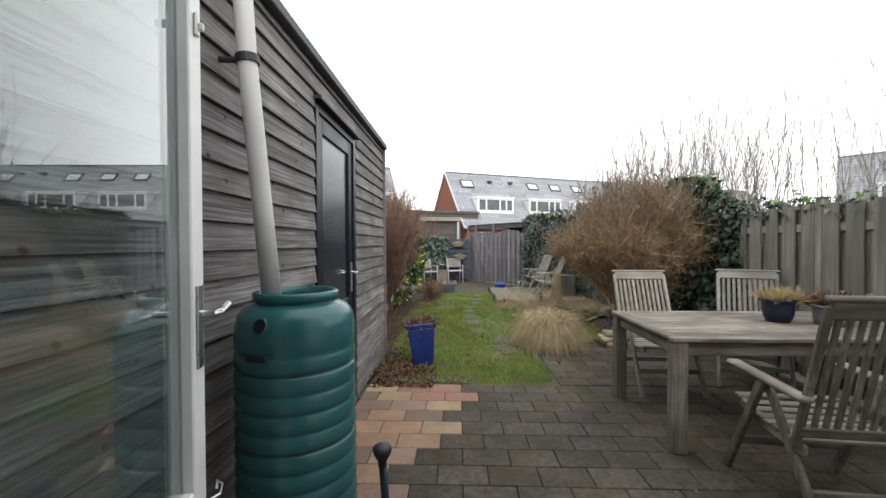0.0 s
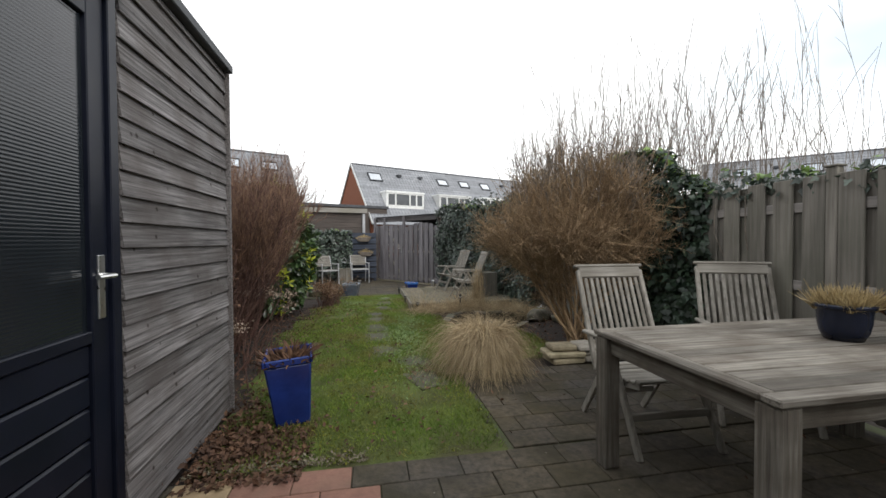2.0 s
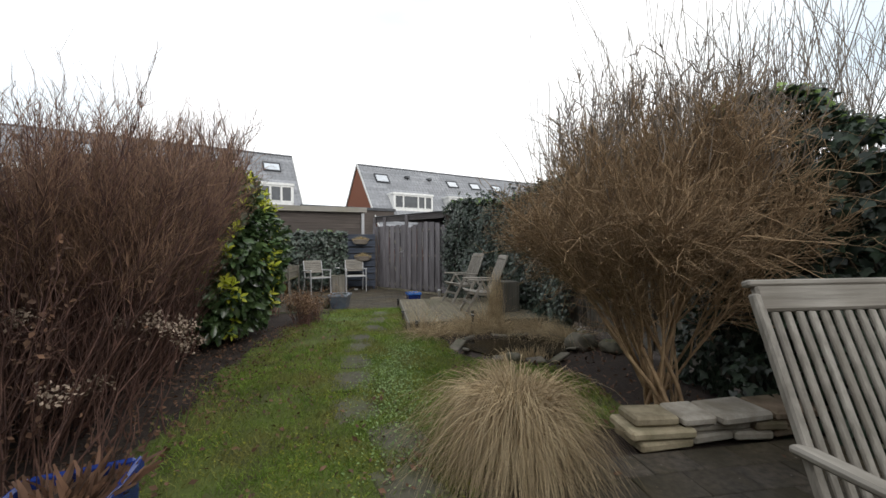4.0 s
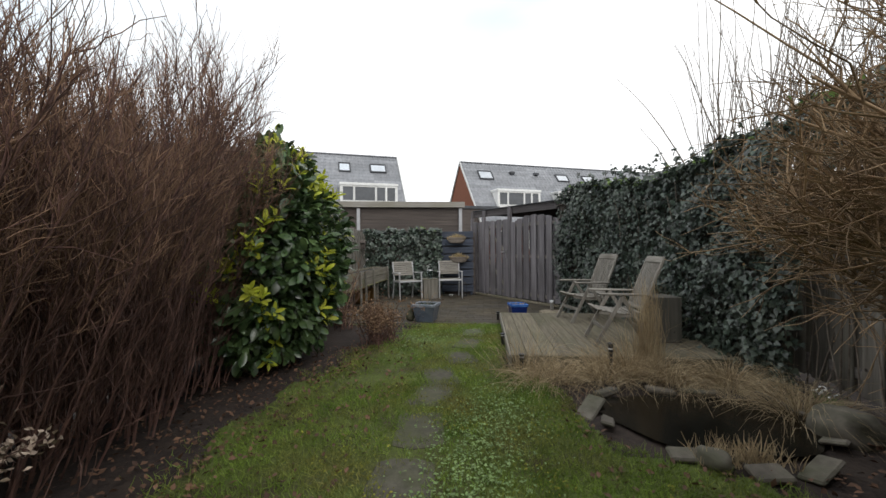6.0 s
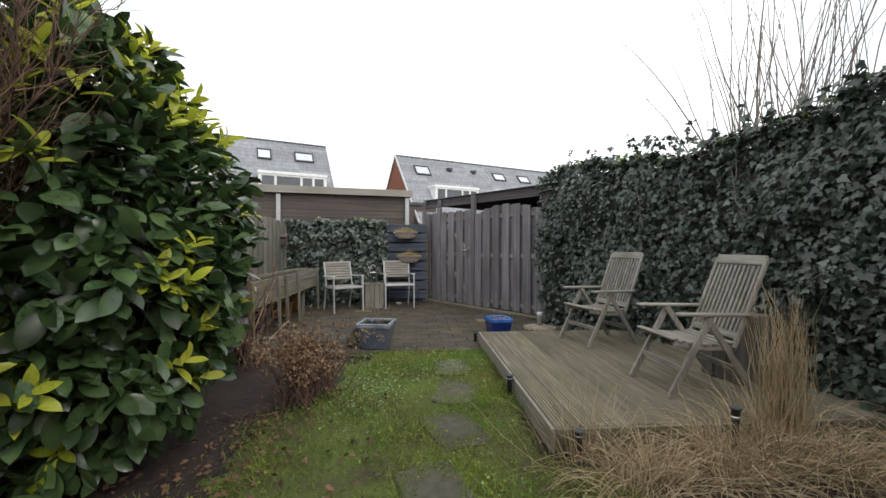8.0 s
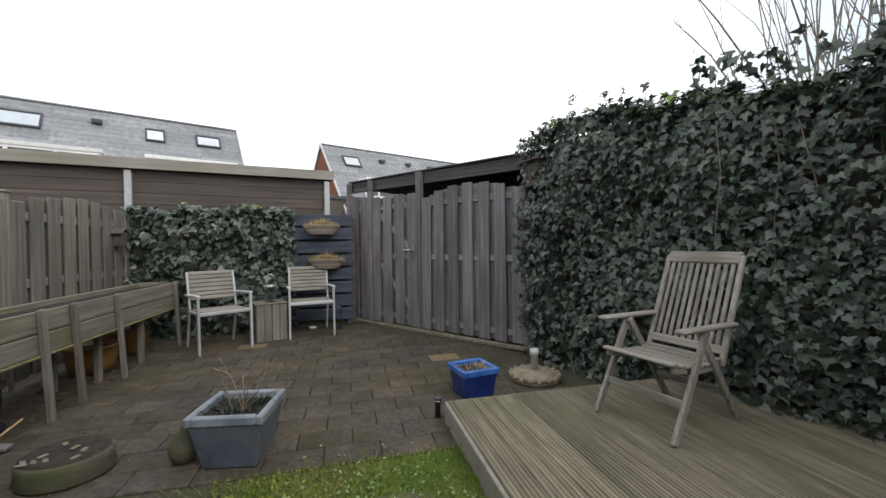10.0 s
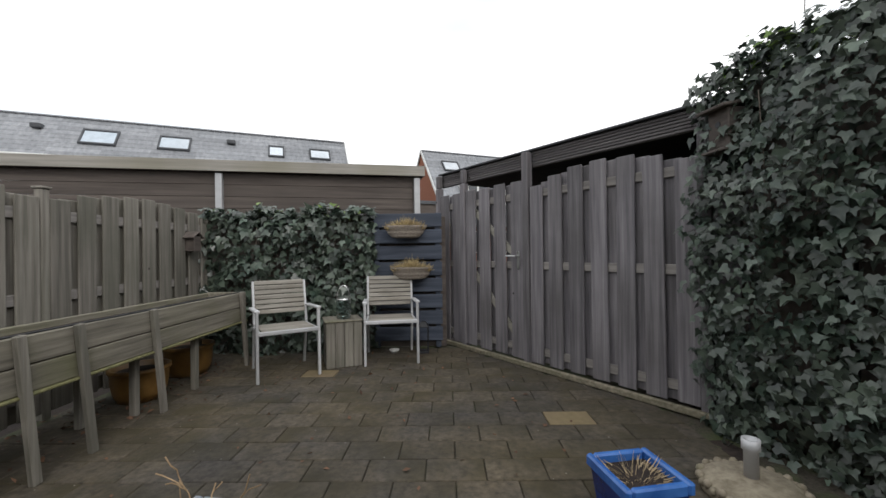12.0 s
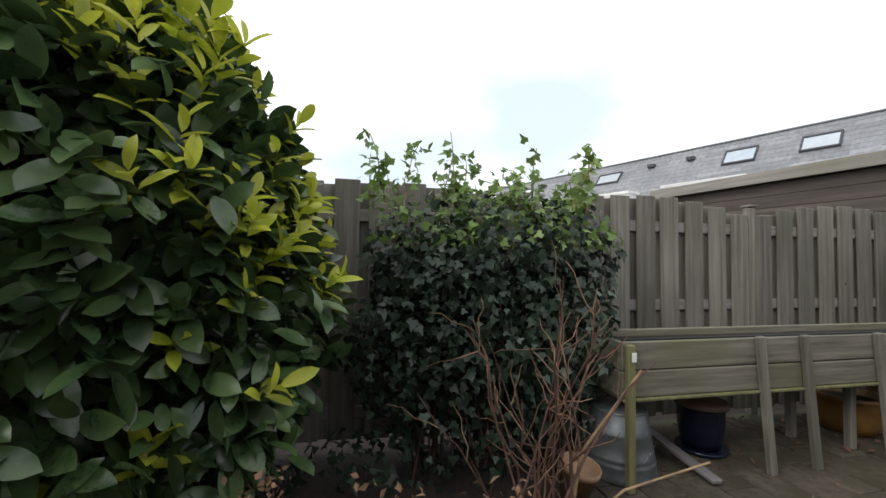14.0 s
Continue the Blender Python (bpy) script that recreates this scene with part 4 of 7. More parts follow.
        for ca, cb in zip(cuts, cuts[1:]):
            wdw = part("window", Shape().span(ca, ca + 0.07, yf + 0.10, yf + 0.2, zb + 0.18, zt - 0.02).span(cb - 0.07, cb, yf + 0.10, yf + 0.2, zb + 0.18, zt - 0.02).span(ca + 0.07, cb - 0.07, yf + 0.10, yf + 0.2, zt - 0.12, zt - 0.02).span(ca + 0.07, cb - 0.07, yf + 0.10, yf + 0.2, zb + 0.18, zb + 0.26), WHITE, d)
            part("pane", Shape().span(ca + 0.07, cb - 0.07, yf + 0.15, yf + 0.17, zb + 0.26, zt - 0.12, 0.001), DARKGLASS, wdw)
    for u in np.arange(u0 + 1.2, u1 - 2.0, 2.7):
        wdw = part("window", Shape().span(u, u + 1.5, -V + 0.08, -V + 0.16, 0.95, 2.35), WHITE, h)
        part("pane", Shape().span(u + 0.09, u + 1.41, -V + 0.065, -V + 0.085, 1.05, 2.25, 0.001), DARKGLASS, wdw)
    return h


HA = 23.6
house_row((-1.17, 36.27), HA, 0.0, 44.0, [(1.7 + 5.35 * k, 5.5 + 5.35 * k) for k in range(8)],
          [(1.8, 0.70, 1.34, 1.25), (9.1, 0.70, 1.25, 1.2), (11.8, 0.70, 1.25, 1.2), (14.6, 0.7, 1.3, 1.2), (20.0, 0.7, 1.3, 1.2), (22.6, 0.7, 1.3, 1.2), (30.0, 0.7, 1.3, 1.2), (33.0, 0.7, 1.3, 1.2)],
          [(4.3, 0.84), (6.6, 0.84), (17.2, 0.84), (19.0, 0.84), (27.0, 0.84)], "terrace of brick houses with grey tiled roof, white dormers and skylights")
house_row((-6.10, 33.98), HA, -44.0, 0.0, [(-4.5, -0.5), (-10.0, -6.0), (-15.2, -11.2), (-21.4, -17.0), (-27.0, -23.0), (-33, -29)],
          [(-1.55, 0.68, 1.26, 1.2), (-4.0, 0.68, 1.30, 0.85), (-9.0, 0.64, 1.33, 1.45), (-12.2, 0.62, 1.34, 1.5), (-19.8, 0.66, 1.3, 1.7), (-27.5, 0.66, 1.3, 1.4), (-31.0, 0.66, 1.3, 1.4)],
          [(-6.35, 0.76), (-14.7, 0.74), (-17.0, 0.74), (-25.7, 0.74)], "terrace of brick houses with grey tiled roof, skylights and dormers")
house_row((31.0, 32.0), -44.0, 0.0, 34.0, [(2 + 5.4 * k, 5.8 + 5.4 * k) for k in range(6)],
          [(3.0, 0.7, 1.3, 1.2), (7.5, 0.7, 1.3, 1.2), (11.0, 0.7, 1.3, 1.2), (16.0, 0.7, 1.3, 1.2), (22.0, 0.7, 1.3, 1.2)], [(5.2, 0.84), (13.5, 0.84)], "terrace of houses with grey tiled roof beyond the neighbours")
lowroof = thing("garage", pose(-4.6, 30.5, 0, 0, 0, HA), "low dark flat-roofed garage between the houses", "garage")
part("wall", Shape().span(0, 7, 0, 5, 0, 3.95), CARPW, lowroof)
part("roof", Shape().span(-0.1, 7.1, -0.1, 5.1, 3.95, 4.15), LEAD, lowroof)


# ---- furniture ----
def folding_chair(m, label, group, recline=0.43, wood=TEAK, cap=True):
    """A slatted folding armchair that faces -y; W wide, back leaning to +y."""
    c = thing("garden_armchair", m, label, "chair", group)
    w = 0.27
    for sx in (-1, 1):
        x = sx * w
        part("front_leg", Shape().beam((x, -0.33, 0.0), (x, -0.02, 0.60), 0.028, 0.045, side=(0, 1, 0)), wood["z"], c)
        part("rear_leg", Shape().beam((x - sx * 0.03, 0.36, 0.0), (x - sx * 0.03, -0.04, 0.60), 0.026, 0.045, side=(0, 1, 0)), wood["z"], c)
        part("armrest", Shape().beam((x, -0.28, 0.622), (x, 0.28, 0.612), 0.06, 0.026, 0.008).beam((x, -0.28, 0.622), (x, -0.20, 0.622), 0.07, 0.024, 0.01), wood["y"], c)
        part("seat_rail", Shape().beam((x - sx * 0.045, -0.27, 0.405), (x - sx * 0.045, -0.05, 0.365), 0.026, 0.05).beam((x - sx * 0.045, -0.052, 0.365), (x - sx * 0.045, 0.20, 0.36), 0.026, 0.05), wood["y"], c)
        part("back_stile", Shape().beam((x - sx * 0.02, 0.17, 0.36), (x - sx * 0.02, recline, 1.03), 0.034, 0.028, 0.006, side=(0, 1, 0)), wood["z"], c)
    for k in range(8):
        y = -0.275 + k * 0.062
        z = 0.429 - 0.042 * math.sin(min(1.0, k / 4.5) * math.pi / 2) + 0.006 * max(0, k - 5)
        part("seat_slat", Shape().box(0, y, z + (0.004 if k == 0 else 0), 0.50, 0.050, 0.018, 0.005), wood["x"], c)
    up = Vector((0, recline - 0.17, 0.67)).normalized()
    rail = Shape().beam((-0.25, recline - 0.005, 1.015), (0.25, recline - 0.005, 1.015), 0.030, 0.085, 0.008, side=up)
    if cap:
        rail.beam((-0.275, recline + 0.012, 1.062), (0.275, recline + 0.012, 1.062), 0.034, 0.022, 0.006, side=up)
    part("top_rail", rail, wood["x"], c)
    part("bottom_rail", Shape().beam((-0.25, 0.205, 0.45), (0.25, 0.205, 0.45), 0.026, 0.055, 0.006, side=up), wood["x"], c)
    for k in range(10):
        x = -0.2025 + k * 0.045
        part("back_slat", Shape().beam((x, 0.214, 0.475), (x, recline - 0.022, 0.975), 0.027, 0.013, 0.004, side=(0, 1, 0)), wood["z"], c)
    part("front_stretcher", Shape().beam((-w, -0.225, 0.205), (w, -0.225, 0.205), 0.022, 0.045), wood["x"], c)
    part("rear_stretcher", Shape().beam((-w + 0.03, 0.235, 0.185), (w - 0.03, 0.235, 0.185), 0.022, 0.045), wood["x"], c)
    return c


table = thing("garden_table", pose(2.43, 1.67, 0), "weathered grey wooden garden table with slatted top on square legs", "table")
tx, ty, th = 0.92, 0.52, 0.755
for k in range(9):
    part("top_slat", Shape().box(0, -ty + 0.075 + (k + 0.5) * (2 * ty - 0.15) / 9, th - 0.014, 2 * tx - 0.14, (2 * ty - 0.15) / 9 - 0.008, 0.026, 0.004), TABLEW["x"], table)
for sy in (-1, 1):
    part("top_frame", Shape().box(0, sy * (ty - 0.036), th - 0.0135, 2 * tx, 0.072, 0.029, 0.006), TABLEW["x"], table)
    part("apron", Shape().box(0, sy * (ty - 0.055), th - 0.075, 2 * tx - 0.2, 0.026, 0.09, 0.004), TABLEW["x"], table)
for sx in (-1, 1):
    part("top_frame", Shape().box(sx * (tx - 0.036), 0, th - 0.0145, 0.070, 2 * ty - 0.148, 0.027, 0.006), TABLEW["y"], table)
    part("apron", Shape().box(sx * (tx - 0.055), 0, th - 0.075, 0.026, 2 * ty - 0.2, 0.09, 0.004), TABLEW["y"], table)
    for sy in (-1, 1):
        part("leg", Shape().box(sx * (tx - 0.055), sy * (ty - 0.055), (th - 0.03) / 2, 0.092, 0.092, th - 0.03, 0.008), TABLEW["z"], table)

first = folding_chair(pose(2.04, 2.44, 0, 0, 0, -2), "weathered grey slatted wooden folding chair by the garden table", "chairs round the table")
copy_thing(first, pose(2.99, 2.54, 0, 0, 0, -30))
folding_chair(pose(2.03, 0.68, 0, 0, 0, 174) @ Matrix.Scale(1.06, 4), "weathered brown-grey slatted folding chair with upright back", "chairs round the table", 0.36, TABLEW)
second = folding_chair(pose(2.16, 9.19, 0.13, 0, 0, -76) @ Matrix.Diagonal((0.84, 0.88, 0.865, 1)), "weathered slatted wooden folding chair on the deck", "chairs on the deck", cap=False)
copy_thing(second, pose(2.20, 7.88, 0.13, 0, 0, -91))


def patio_chair(m):
    c = thing("patio_armchair", m, "grey aluminium armchair with weathered wooden slats", "chair", "aluminium patio chairs")
    w = 0.255
    for sx in (-1, 1):
        x = sx * w
        part("front_leg", Shape().beam((x, -0.24, 0), (x, -0.215, 0.60), 0.024, 0.042, 0.006, side=(0, 1, 0)), ALU, c)
        part("armrest", Shape().beam((x, -0.235, 0.605), (x, 0.22, 0.585), 0.046, 0.022, 0.006), ALU, c)
        part("rear_leg", Shape().beam((x - sx * 0.02, 0.30, 0), (x - sx * 0.02, 0.185, 0.45), 0.024, 0.032, 0.006, side=(0, 1, 0)), ALU, c)
        part("back_stile", Shape().beam((x - sx * 0.02, 0.185, 0.43), (x - sx * 0.02, 0.29, 0.83), 0.024, 0.026, 0.006, side=(0, 1, 0)), ALU, c)
        part("seat_rail", Shape().beam((x - sx * 0.02, -0.23, 0.415), (x - sx * 0.02, 0.20, 0.40), 0.024, 0.032, 0.005), ALU, c)
    part("seat_front_rail", Shape().beam((-w, -0.235, 0.415), (w, -0.235, 0.415), 0.022, 0.036, 0.006), ALU, c)
    for k in range(7):
        part("seat_slat", Shape().box(0, -0.195 + k * 0.062, 0.432 - k * 0.002, 0.44, 0.052, 0.014, 0.004), TEAK["x"], c)
    up = Vector((0, 0.105, 0.40)).normalized()
    for k in range(7):
        s = 0.30 + 0.70 * k / 6
        part("back_slat", Shape().beam((-0.225, 0.172 + 0.11 * s, 0.43 + 0.385 * s), (0.225, 0.172 + 0.11 * s, 0.43 + 0.385 * s), 0.014, 0.040, 0.004, side=up), TEAK["x"], c)
    return c


pa = patio_chair(pose(-0.02, 12.58, 0, 0, 0, 10))
copy_thing(pa, pose(-0.94, 12.14, 0, 0, 0, 32))

stool = thing("wooden_block_table", pose(-0.48, 12.42, 0, 0, 0, 22), "small side table of upright weathered planks", "side table")
for sy in (-1, 1):
    for k in range(4):
        part("plank", Shape().box(-0.127 + k * 0.085, sy * 0.15, 0.215, 0.082, 0.02, 0.43, 0.005), FENCE, stool)
for sx in (-1, 1):
    for k in range(3):
        part("plank", Shape().box(sx * 0.158, -0.093 + k * 0.093, 0.215, 0.018, 0.090, 0.43, 0.005), FENCE, stool)
part("top", Shape().box(0, 0, 0.439, 0.36, 0.34, 0.016, 0.005), PLANTW, stool)
lantern = thing("glass_lantern", pose(-0.46, 12.40, 0.448) @ Matrix.Scale(1.3, 4), "small glass jar lantern with a wire handle on the block table", "lantern")
part("jar", Shape().lathe([(0.05, 0), (0.055, 0.01), (0.055, 0.13), (0.05, 0.15), (0.047, 0.15), (0.05, 0.13), (0.05, 0.012), (0.0, 0.01)], 24), JAR, lantern, smooth=True)
part("wire_handle", Shape().tube([(0.05 * math.cos(a), 0, 0.14 + 0.11 * math.sin(a)) for a in np.linspace(0, math.pi, 12)], 0.003, 6), STEEL, lantern)
part("rim", Shape().lathe([(0.051, 0.142), (0.054, 0.146), (0.051, 0.152)], 24), STEEL, lantern)

# ---- deck ----
deck = thing("wooden_deck", pose(0, 0, 0), "low deck of grooved weathered boards", "deck", "", "structure")
D0, D1, E0, E1 = 1.035, 3.10, 7.33, 9.72
nb = 14
for k in range(nb):
    w = (D1 - D0) / nb
    xc = D0 + (k + 0.5) * w
    s = Shape().span(xc - w / 2 + 0.003, xc + w / 2 - 0.003, E0, E1, 0.100, 0.122, 0.003)
    for g in range(7):
        xx = xc - w / 2 + (g + 0.5) * w / 7
        s.span(xx - 0.0055, xx + 0.0055, E0 + 0.001, E1 - 0.001, 0.120, 0.128, 0.002)
    part("deck_board", s, DECKW, deck)
part("deck_fascia", Shape().span(D0 - 0.024, D0 - 0.002, E0 - 0.02, E1 + 0.01, -0.01, 0.124, 0.004), FASCIA, deck, "pale edge board of the deck")
part("deck_fascia", Shape().span(D0, D1, E0 - 0.024, E0 - 0.002, -0.01, 0.122, 0.004), DECKW, deck)
part("deck_fascia", Shape().span(D0, D1, E1 + 0.002, E1 + 0.022, -0.01, 0.122, 0.004), DECKW, deck)
box_ = thing("wooden_block", pose(2.68, 8.03, 0.128, 0, 0, 8), "weathered wooden box beside the deck chairs", "wooden box")
for k in range(3):
    part("plank", Shape().box(0, -0.11 + k * 0.112, 0.24, 0.30, 0.108, 0.48, 0.006), FENCE, box_)

# ---- raised planter ----
planter = thing("raised_planter", pose(0, 0, 0), "long raised wooden planter on slanting legs along the fence", "planter")
P0, P1, PX, PB = 9.50, 12.42, -1.45, -1.82
for k, (z0, z1) in enumerate(((0.445, 0.575), (0.58, 0.72))):
    part("front_board", Shape().span(PX - 0.012, PX + 0.012, P0, P1, z0, z1, 0.005), PLANTW, planter)
    part("end_board", Shape().span(PB, PX - 0.014, P0, P0 + 0.024, z0, z1, 0.005), PLANTW, planter)
    part("end_board", Shape().span(PB, PX - 0.014, P1 - 0.024, P1, z0, z1, 0.005), PLANTW, planter)
part("back_board", Shape().span(PB - 0.012, PB + 0.012, P0, P1, 0.445, 0.715, 0.005), PLANTW, planter)
part("bottom_board", Shape().span(PB + 0.014, PX - 0.014, P0 + 0.026, P1 - 0.026, 0.42, 0.442), PLANTW, planter)
part("soil", Shape().span(PB + 0.014, PX - 0.014, P0 + 0.026, P1 - 0.026, 0.444, 0.675), SOIL, planter)
part("liner", Shape().span(PX - 0.03, PX - 0.014, P0 + 0.026, P1 - 0.026, 0.60, 0.728, 0.002), RUBBER, planter, "black plastic liner")
part("edge_strip", Shape().span(PX - 0.01, PX + 0.026, P0, P1, 0.427, 0.443, 0.004), GREENW, planter)
part("corner_post", Shape().box(PX + 0.032, P0 + 0.03, 0.355, 0.036, 0.040, 0.71, 0.005), GREENW, planter, "green-stained corner post")
for y, lean in ((10.36, 0.03), (10.66, 0.04), (11.20, 0.05), (12.34, 0.05)):
    part("leg", Shape().beam((PX + 0.03, y + lean, 0), (PX + 0.03, y - 0.04, 0.73), 0.045, 0.032, side=(1, 0, 0)), FENCE, planter)
for y, x in ((11.19, -1.58), (11.71, -1.50)):
    part("back_leg", Shape().beam((x, y, 0), (x, y, 0.43), 0.045, 0.045, side=(1, 0, 0)), FENCE, planter)
for y in (9.6, 11.0, 12.2):
    part("back_leg", Shape().beam((PB + 0.04, y, 0), (PB + 0.04, y, 0.43), 0.045, 0.045, side=(1, 0, 0)), FENCE, planter)


# ---- pots ----
def round_pot(name, m, r0, r1, h, material, label, fill=SOIL):
    p = thing(name, m, label, "plant pot")
    part("body", Shape().lathe([(r0, 0), (r0 + 0.55 * (r1 - r0), h * 0.22), (r0 + 0.85 * (r1 - r0), h * 0.5), (r1 * 0.98, h * 0.85), (r1, h * 0.87), (r1 + 0.012, h * 0.9), (r1 + 0.012, h), (r1 - 0.012, h), (r1 - 0.02, h * 0.85)], 36), material, p, smooth=True)
    part("soil", Shape().lathe([(r1 - 0.018, h * 0.84), (r1 - 0.06, h * 0.88), (0.0, h * 0.89)], 24), fill, p)
    return p


def square_pot(name, m, s0, s1, h, material, label, lip=0.03, rim=None):
    p = thing(name, m, label, "plant pot")
    part("body", Shape().taper(s0, s1 - 0.02, 0, h - 0.03, 0.012), material, p)
    k = s1 / 2
    part("rim", Shape().box(-k + lip / 2, 0, h - 0.012, lip, s1, 0.05, 0.008).box(k - lip / 2, 0, h - 0.012, lip, s1, 0.05, 0.008).box(0, -k + lip / 2, h - 0.012, s1 - 2 * lip, lip, 0.05, 0.008).box(0, k - lip / 2, h - 0.012, s1 - 2 * lip, lip, 0.05, 0.008), rim or material, p)
    part("soil", Shape().box(0, 0, h - 0.034, s1 - 2 * lip + 0.004, s1 - 2 * lip + 0.004, 0.02, 0.002), SOIL, p)
    return p


def sprigs(parent, n, r, z, h, material, lean=0.5, width=0.006, name="plant"):
    base = np.stack([rng.uniform(-r, r, n), rng.uniform(-r, r, n), np.full(n, z)], 1)
    way = unit(np.stack([base[:, 0] / r * lean, base[:, 1] / r * lean, np.ones(n)], 1) + rng.normal(0, 0.25, (n, 3)))
    return part(name, blade_mesh(name, grow(base, way, rng.uniform(0.5, 1, n) * h, 4, 0.2), width, material), material, parent)


bin_ = square_pot("blue_square_pot", pose(-0.27, 3.08, 0.004, 2, -4, 8), 0.22, 0.32, 0.47, BLUEPOT, "tall cobalt blue square pot standing on the grass edge", 0.02)
sprigs(bin_, 320, 0.14, 0.43, 0.11, LITTER, 1.5, 0.022)
bp1 = square_pot("blue_planter_pot", pose(1.32, 10.10, 0, 0, 0, 10), 0.22, 0.285, 0.21, BLUEPOT, "cobalt blue square pot with dry stalks beside the deck", rim=BLUERIM)
sprigs(bp1, 90, 0.09, 0.19, 0.06, STRAW, 1.6, 0.005)
gp = square_pot("slate_planter_pot", pose(-0.135, 9.63, 0, 0, 0, -9), 0.26, 0.375, 0.27, SLATEPOT, "slate blue square pot with a bare twiggy plant", 0.035, rim=PALERIM)
sprigs(gp, 140, 0.12, 0.25, 0.05, IVY_BUSH, 1.2, 0.012)
b0 = np.tile((0.02, 0.0, 0.24), (5, 1)) + rng.normal(0, 0.02, (5, 3)) * (1, 1, 0)
t0 = grow(b0, unit(np.array([(0.3, 0.1, 1), (-0.25, 0, 1), (0.9, -0.2, 0.6), (0.1, 0.3, 1), (-0.5, 0.2, 0.8)])), np.array([0.26, 0.24, 0.32, 0.2, 0.2]), 6, 0.1)
part("twig_growth", stem_mesh("twigs", np.concatenate([t0, np.repeat(fork(t0, 14, 0.09, 0.6), 1, 0)[:, [0, 1, 2, 3, 4, 4]]]), np.full((19, 6), 0.0022), BARK_TAN), BARK_TAN, gp)["kind"] = "stuff"
hp = round_pot("heather_pot", pose(2.60, 1.72, 0.755), 0.075, 0.108, 0.180, NAVYPOT, "glossy navy pot with faded heather on the table")
sprigs(hp, 1500, 0.085, 0.145, 0.115, HEATHER, 0.38, 0.0055)
zp = round_pot("zinc_pot", pose(2.89, 1.60, 0.755), 0.095, 0.11, 0.145, ZINC, "zinc pot with withered reddish plant on the table")
sprigs(zp, 300, 0.085, 0.12, 0.13, LITTER, 0.9, 0.018)
bpl = round_pot("blue_round_pot", pose(-1.74, 10.26, 0.022), 0.095, 0.130, 0.27, NAVYPOT, "dark blue glazed pot with brown rim under the planter")
part("rim_ring", Shape().lathe([(0.138, 0.245), (0.1455, 0.25), (0.1455, 0.272), (0.138, 0.277)], 36), CLAY[4], bpl, "worn brown rim", True)
part("saucer", Shape().lathe([(0.11, -0.021), (0.135, -0.015), (0.142, 0.004), (0.134, 0.004), (0.0, -0.006)], 36), NAVYPOT, bpl, smooth=True)
round_pot("ochre_pot", pose(-1.84, 12.15, 0), 0.15, 0.20, 0.27, TERRA, "ochre glazed pot under the planter")
round_pot("ochre_pot", pose(-1.80, 11.52, 0), 0.14, 0.19, 0.25, TERRA, "orange-brown glazed pot under the planter")
bucket = thing("zinc_bucket", pose(-1.63, 9.62, 0) @ Matrix.Diagonal((0.9, 0.9, 1, 1)), "upturned ribbed zinc bucket under the planter", "bucket")
part("body", Shape().lathe([(0.205, 0), (0.21, 0.01), (0.203, 0.03), (0.198, 0.07), (0.202, 0.078), (0.196, 0.086), (0.193, 0.10), (0.197, 0.108), (0.191, 0.116), (0.175, 0.22), (0.178, 0.228), (0.172, 0.236), (0.158, 0.33)], 40), ZINC, bucket, smooth=True)
part("bottom", Shape().lathe([(0.158, 0.33), (0.150, 0.340), (0.10, 0.349), (0.0, 0.352)], 40), ZINC, bucket, smooth=True)
part("handle", Shape().tube([(0.19 * math.cos(a), 0.19 * math.sin(a), 0.10 + 0.06 * math.sin(2 * a)) for a in np.linspace(-0.6, 0.9, 10)], 0.004, 6), STEEL, bucket)

ub = thing("parasol_base", pose(1.90, 10.27, 0), "round pebble-edged concrete parasol base with a pipe", "parasol base")
part("base", Shape().lathe([(0.19, 0), (0.20, 0.02), (0.195, 0.05), (0.16, 0.07), (0.03, 0.085), (0.0, 0.085)], 36), PEBBLE, ub, smooth=True)
for k in range(34):
    a = k * 2 * math.pi / 34
    peb = Shape().lathe([(0.0, -0.02), (0.014, -0.014), (0.02, 0.0), (0.014, 0.014), (0.0, 0.02)], 8, pose(0.192 * math.cos(a), 0.192 * math.sin(a), 0.04 + 0.012 * (k % 2), 20 * (k % 3), 10, math.degrees(a)))
    part("pebble", peb, PEBBLE, ub, smooth=True)
part("pipe", Shape().lathe([(0.028, 0.07), (0.028, 0.20), (0.036, 0.205), (0.036, 0.25), (0.026, 0.25), (0.026, 0.22), (0.0, 0.22)], 24), ALU, ub, smooth=True)


def basket(z, x):
    b = thing("hanging_basket", pose(x, 12.90, z), "oval grey wicker basket with faded heather on the slat screen", "basket", "wicker baskets")
    sc = Matrix.Diagonal((1.0, 0.42, 1, 1))
    part("basket_body", Shape().lathe([(0.11, 0), (0.145, 0.006), (0.175, 0.028), (0.172, 0.034), (0.192, 0.042), (0.205, 0.066), (0.200, 0.072), (0.216, 0.08), (0.226, 0.110), (0.236, 0.116), (0.236, 0.132), (0.224, 0.138), (0.21, 0.12), (0.20, 0.10), (0, 0.10)], 40, sc), WICKER, b, smooth=True)
    n = 2200
    base = np.stack([np.clip(rng.normal(0, 0.10, n), -0.19, 0.19), rng.uniform(-0.06, 0.06, n), np.full(n, 0.09)], 1)
    way = unit(np.stack([base[:, 0] * 2.5, base[:, 1] * 6, np.ones(n)], 1) + rng.normal(0, 0.25, (n, 3)))
    part("heather", blade_mesh("heather", grow(base, way, rng.uniform(0.04, 0.115, n) * (1.0 - 2.2 * np.abs(base[:, 0])), 3, 0.3), 0.007, HEATHER), HEATHER, b)
    return b


basket(1.25, 0.11)
basket(0.79, 0.17)

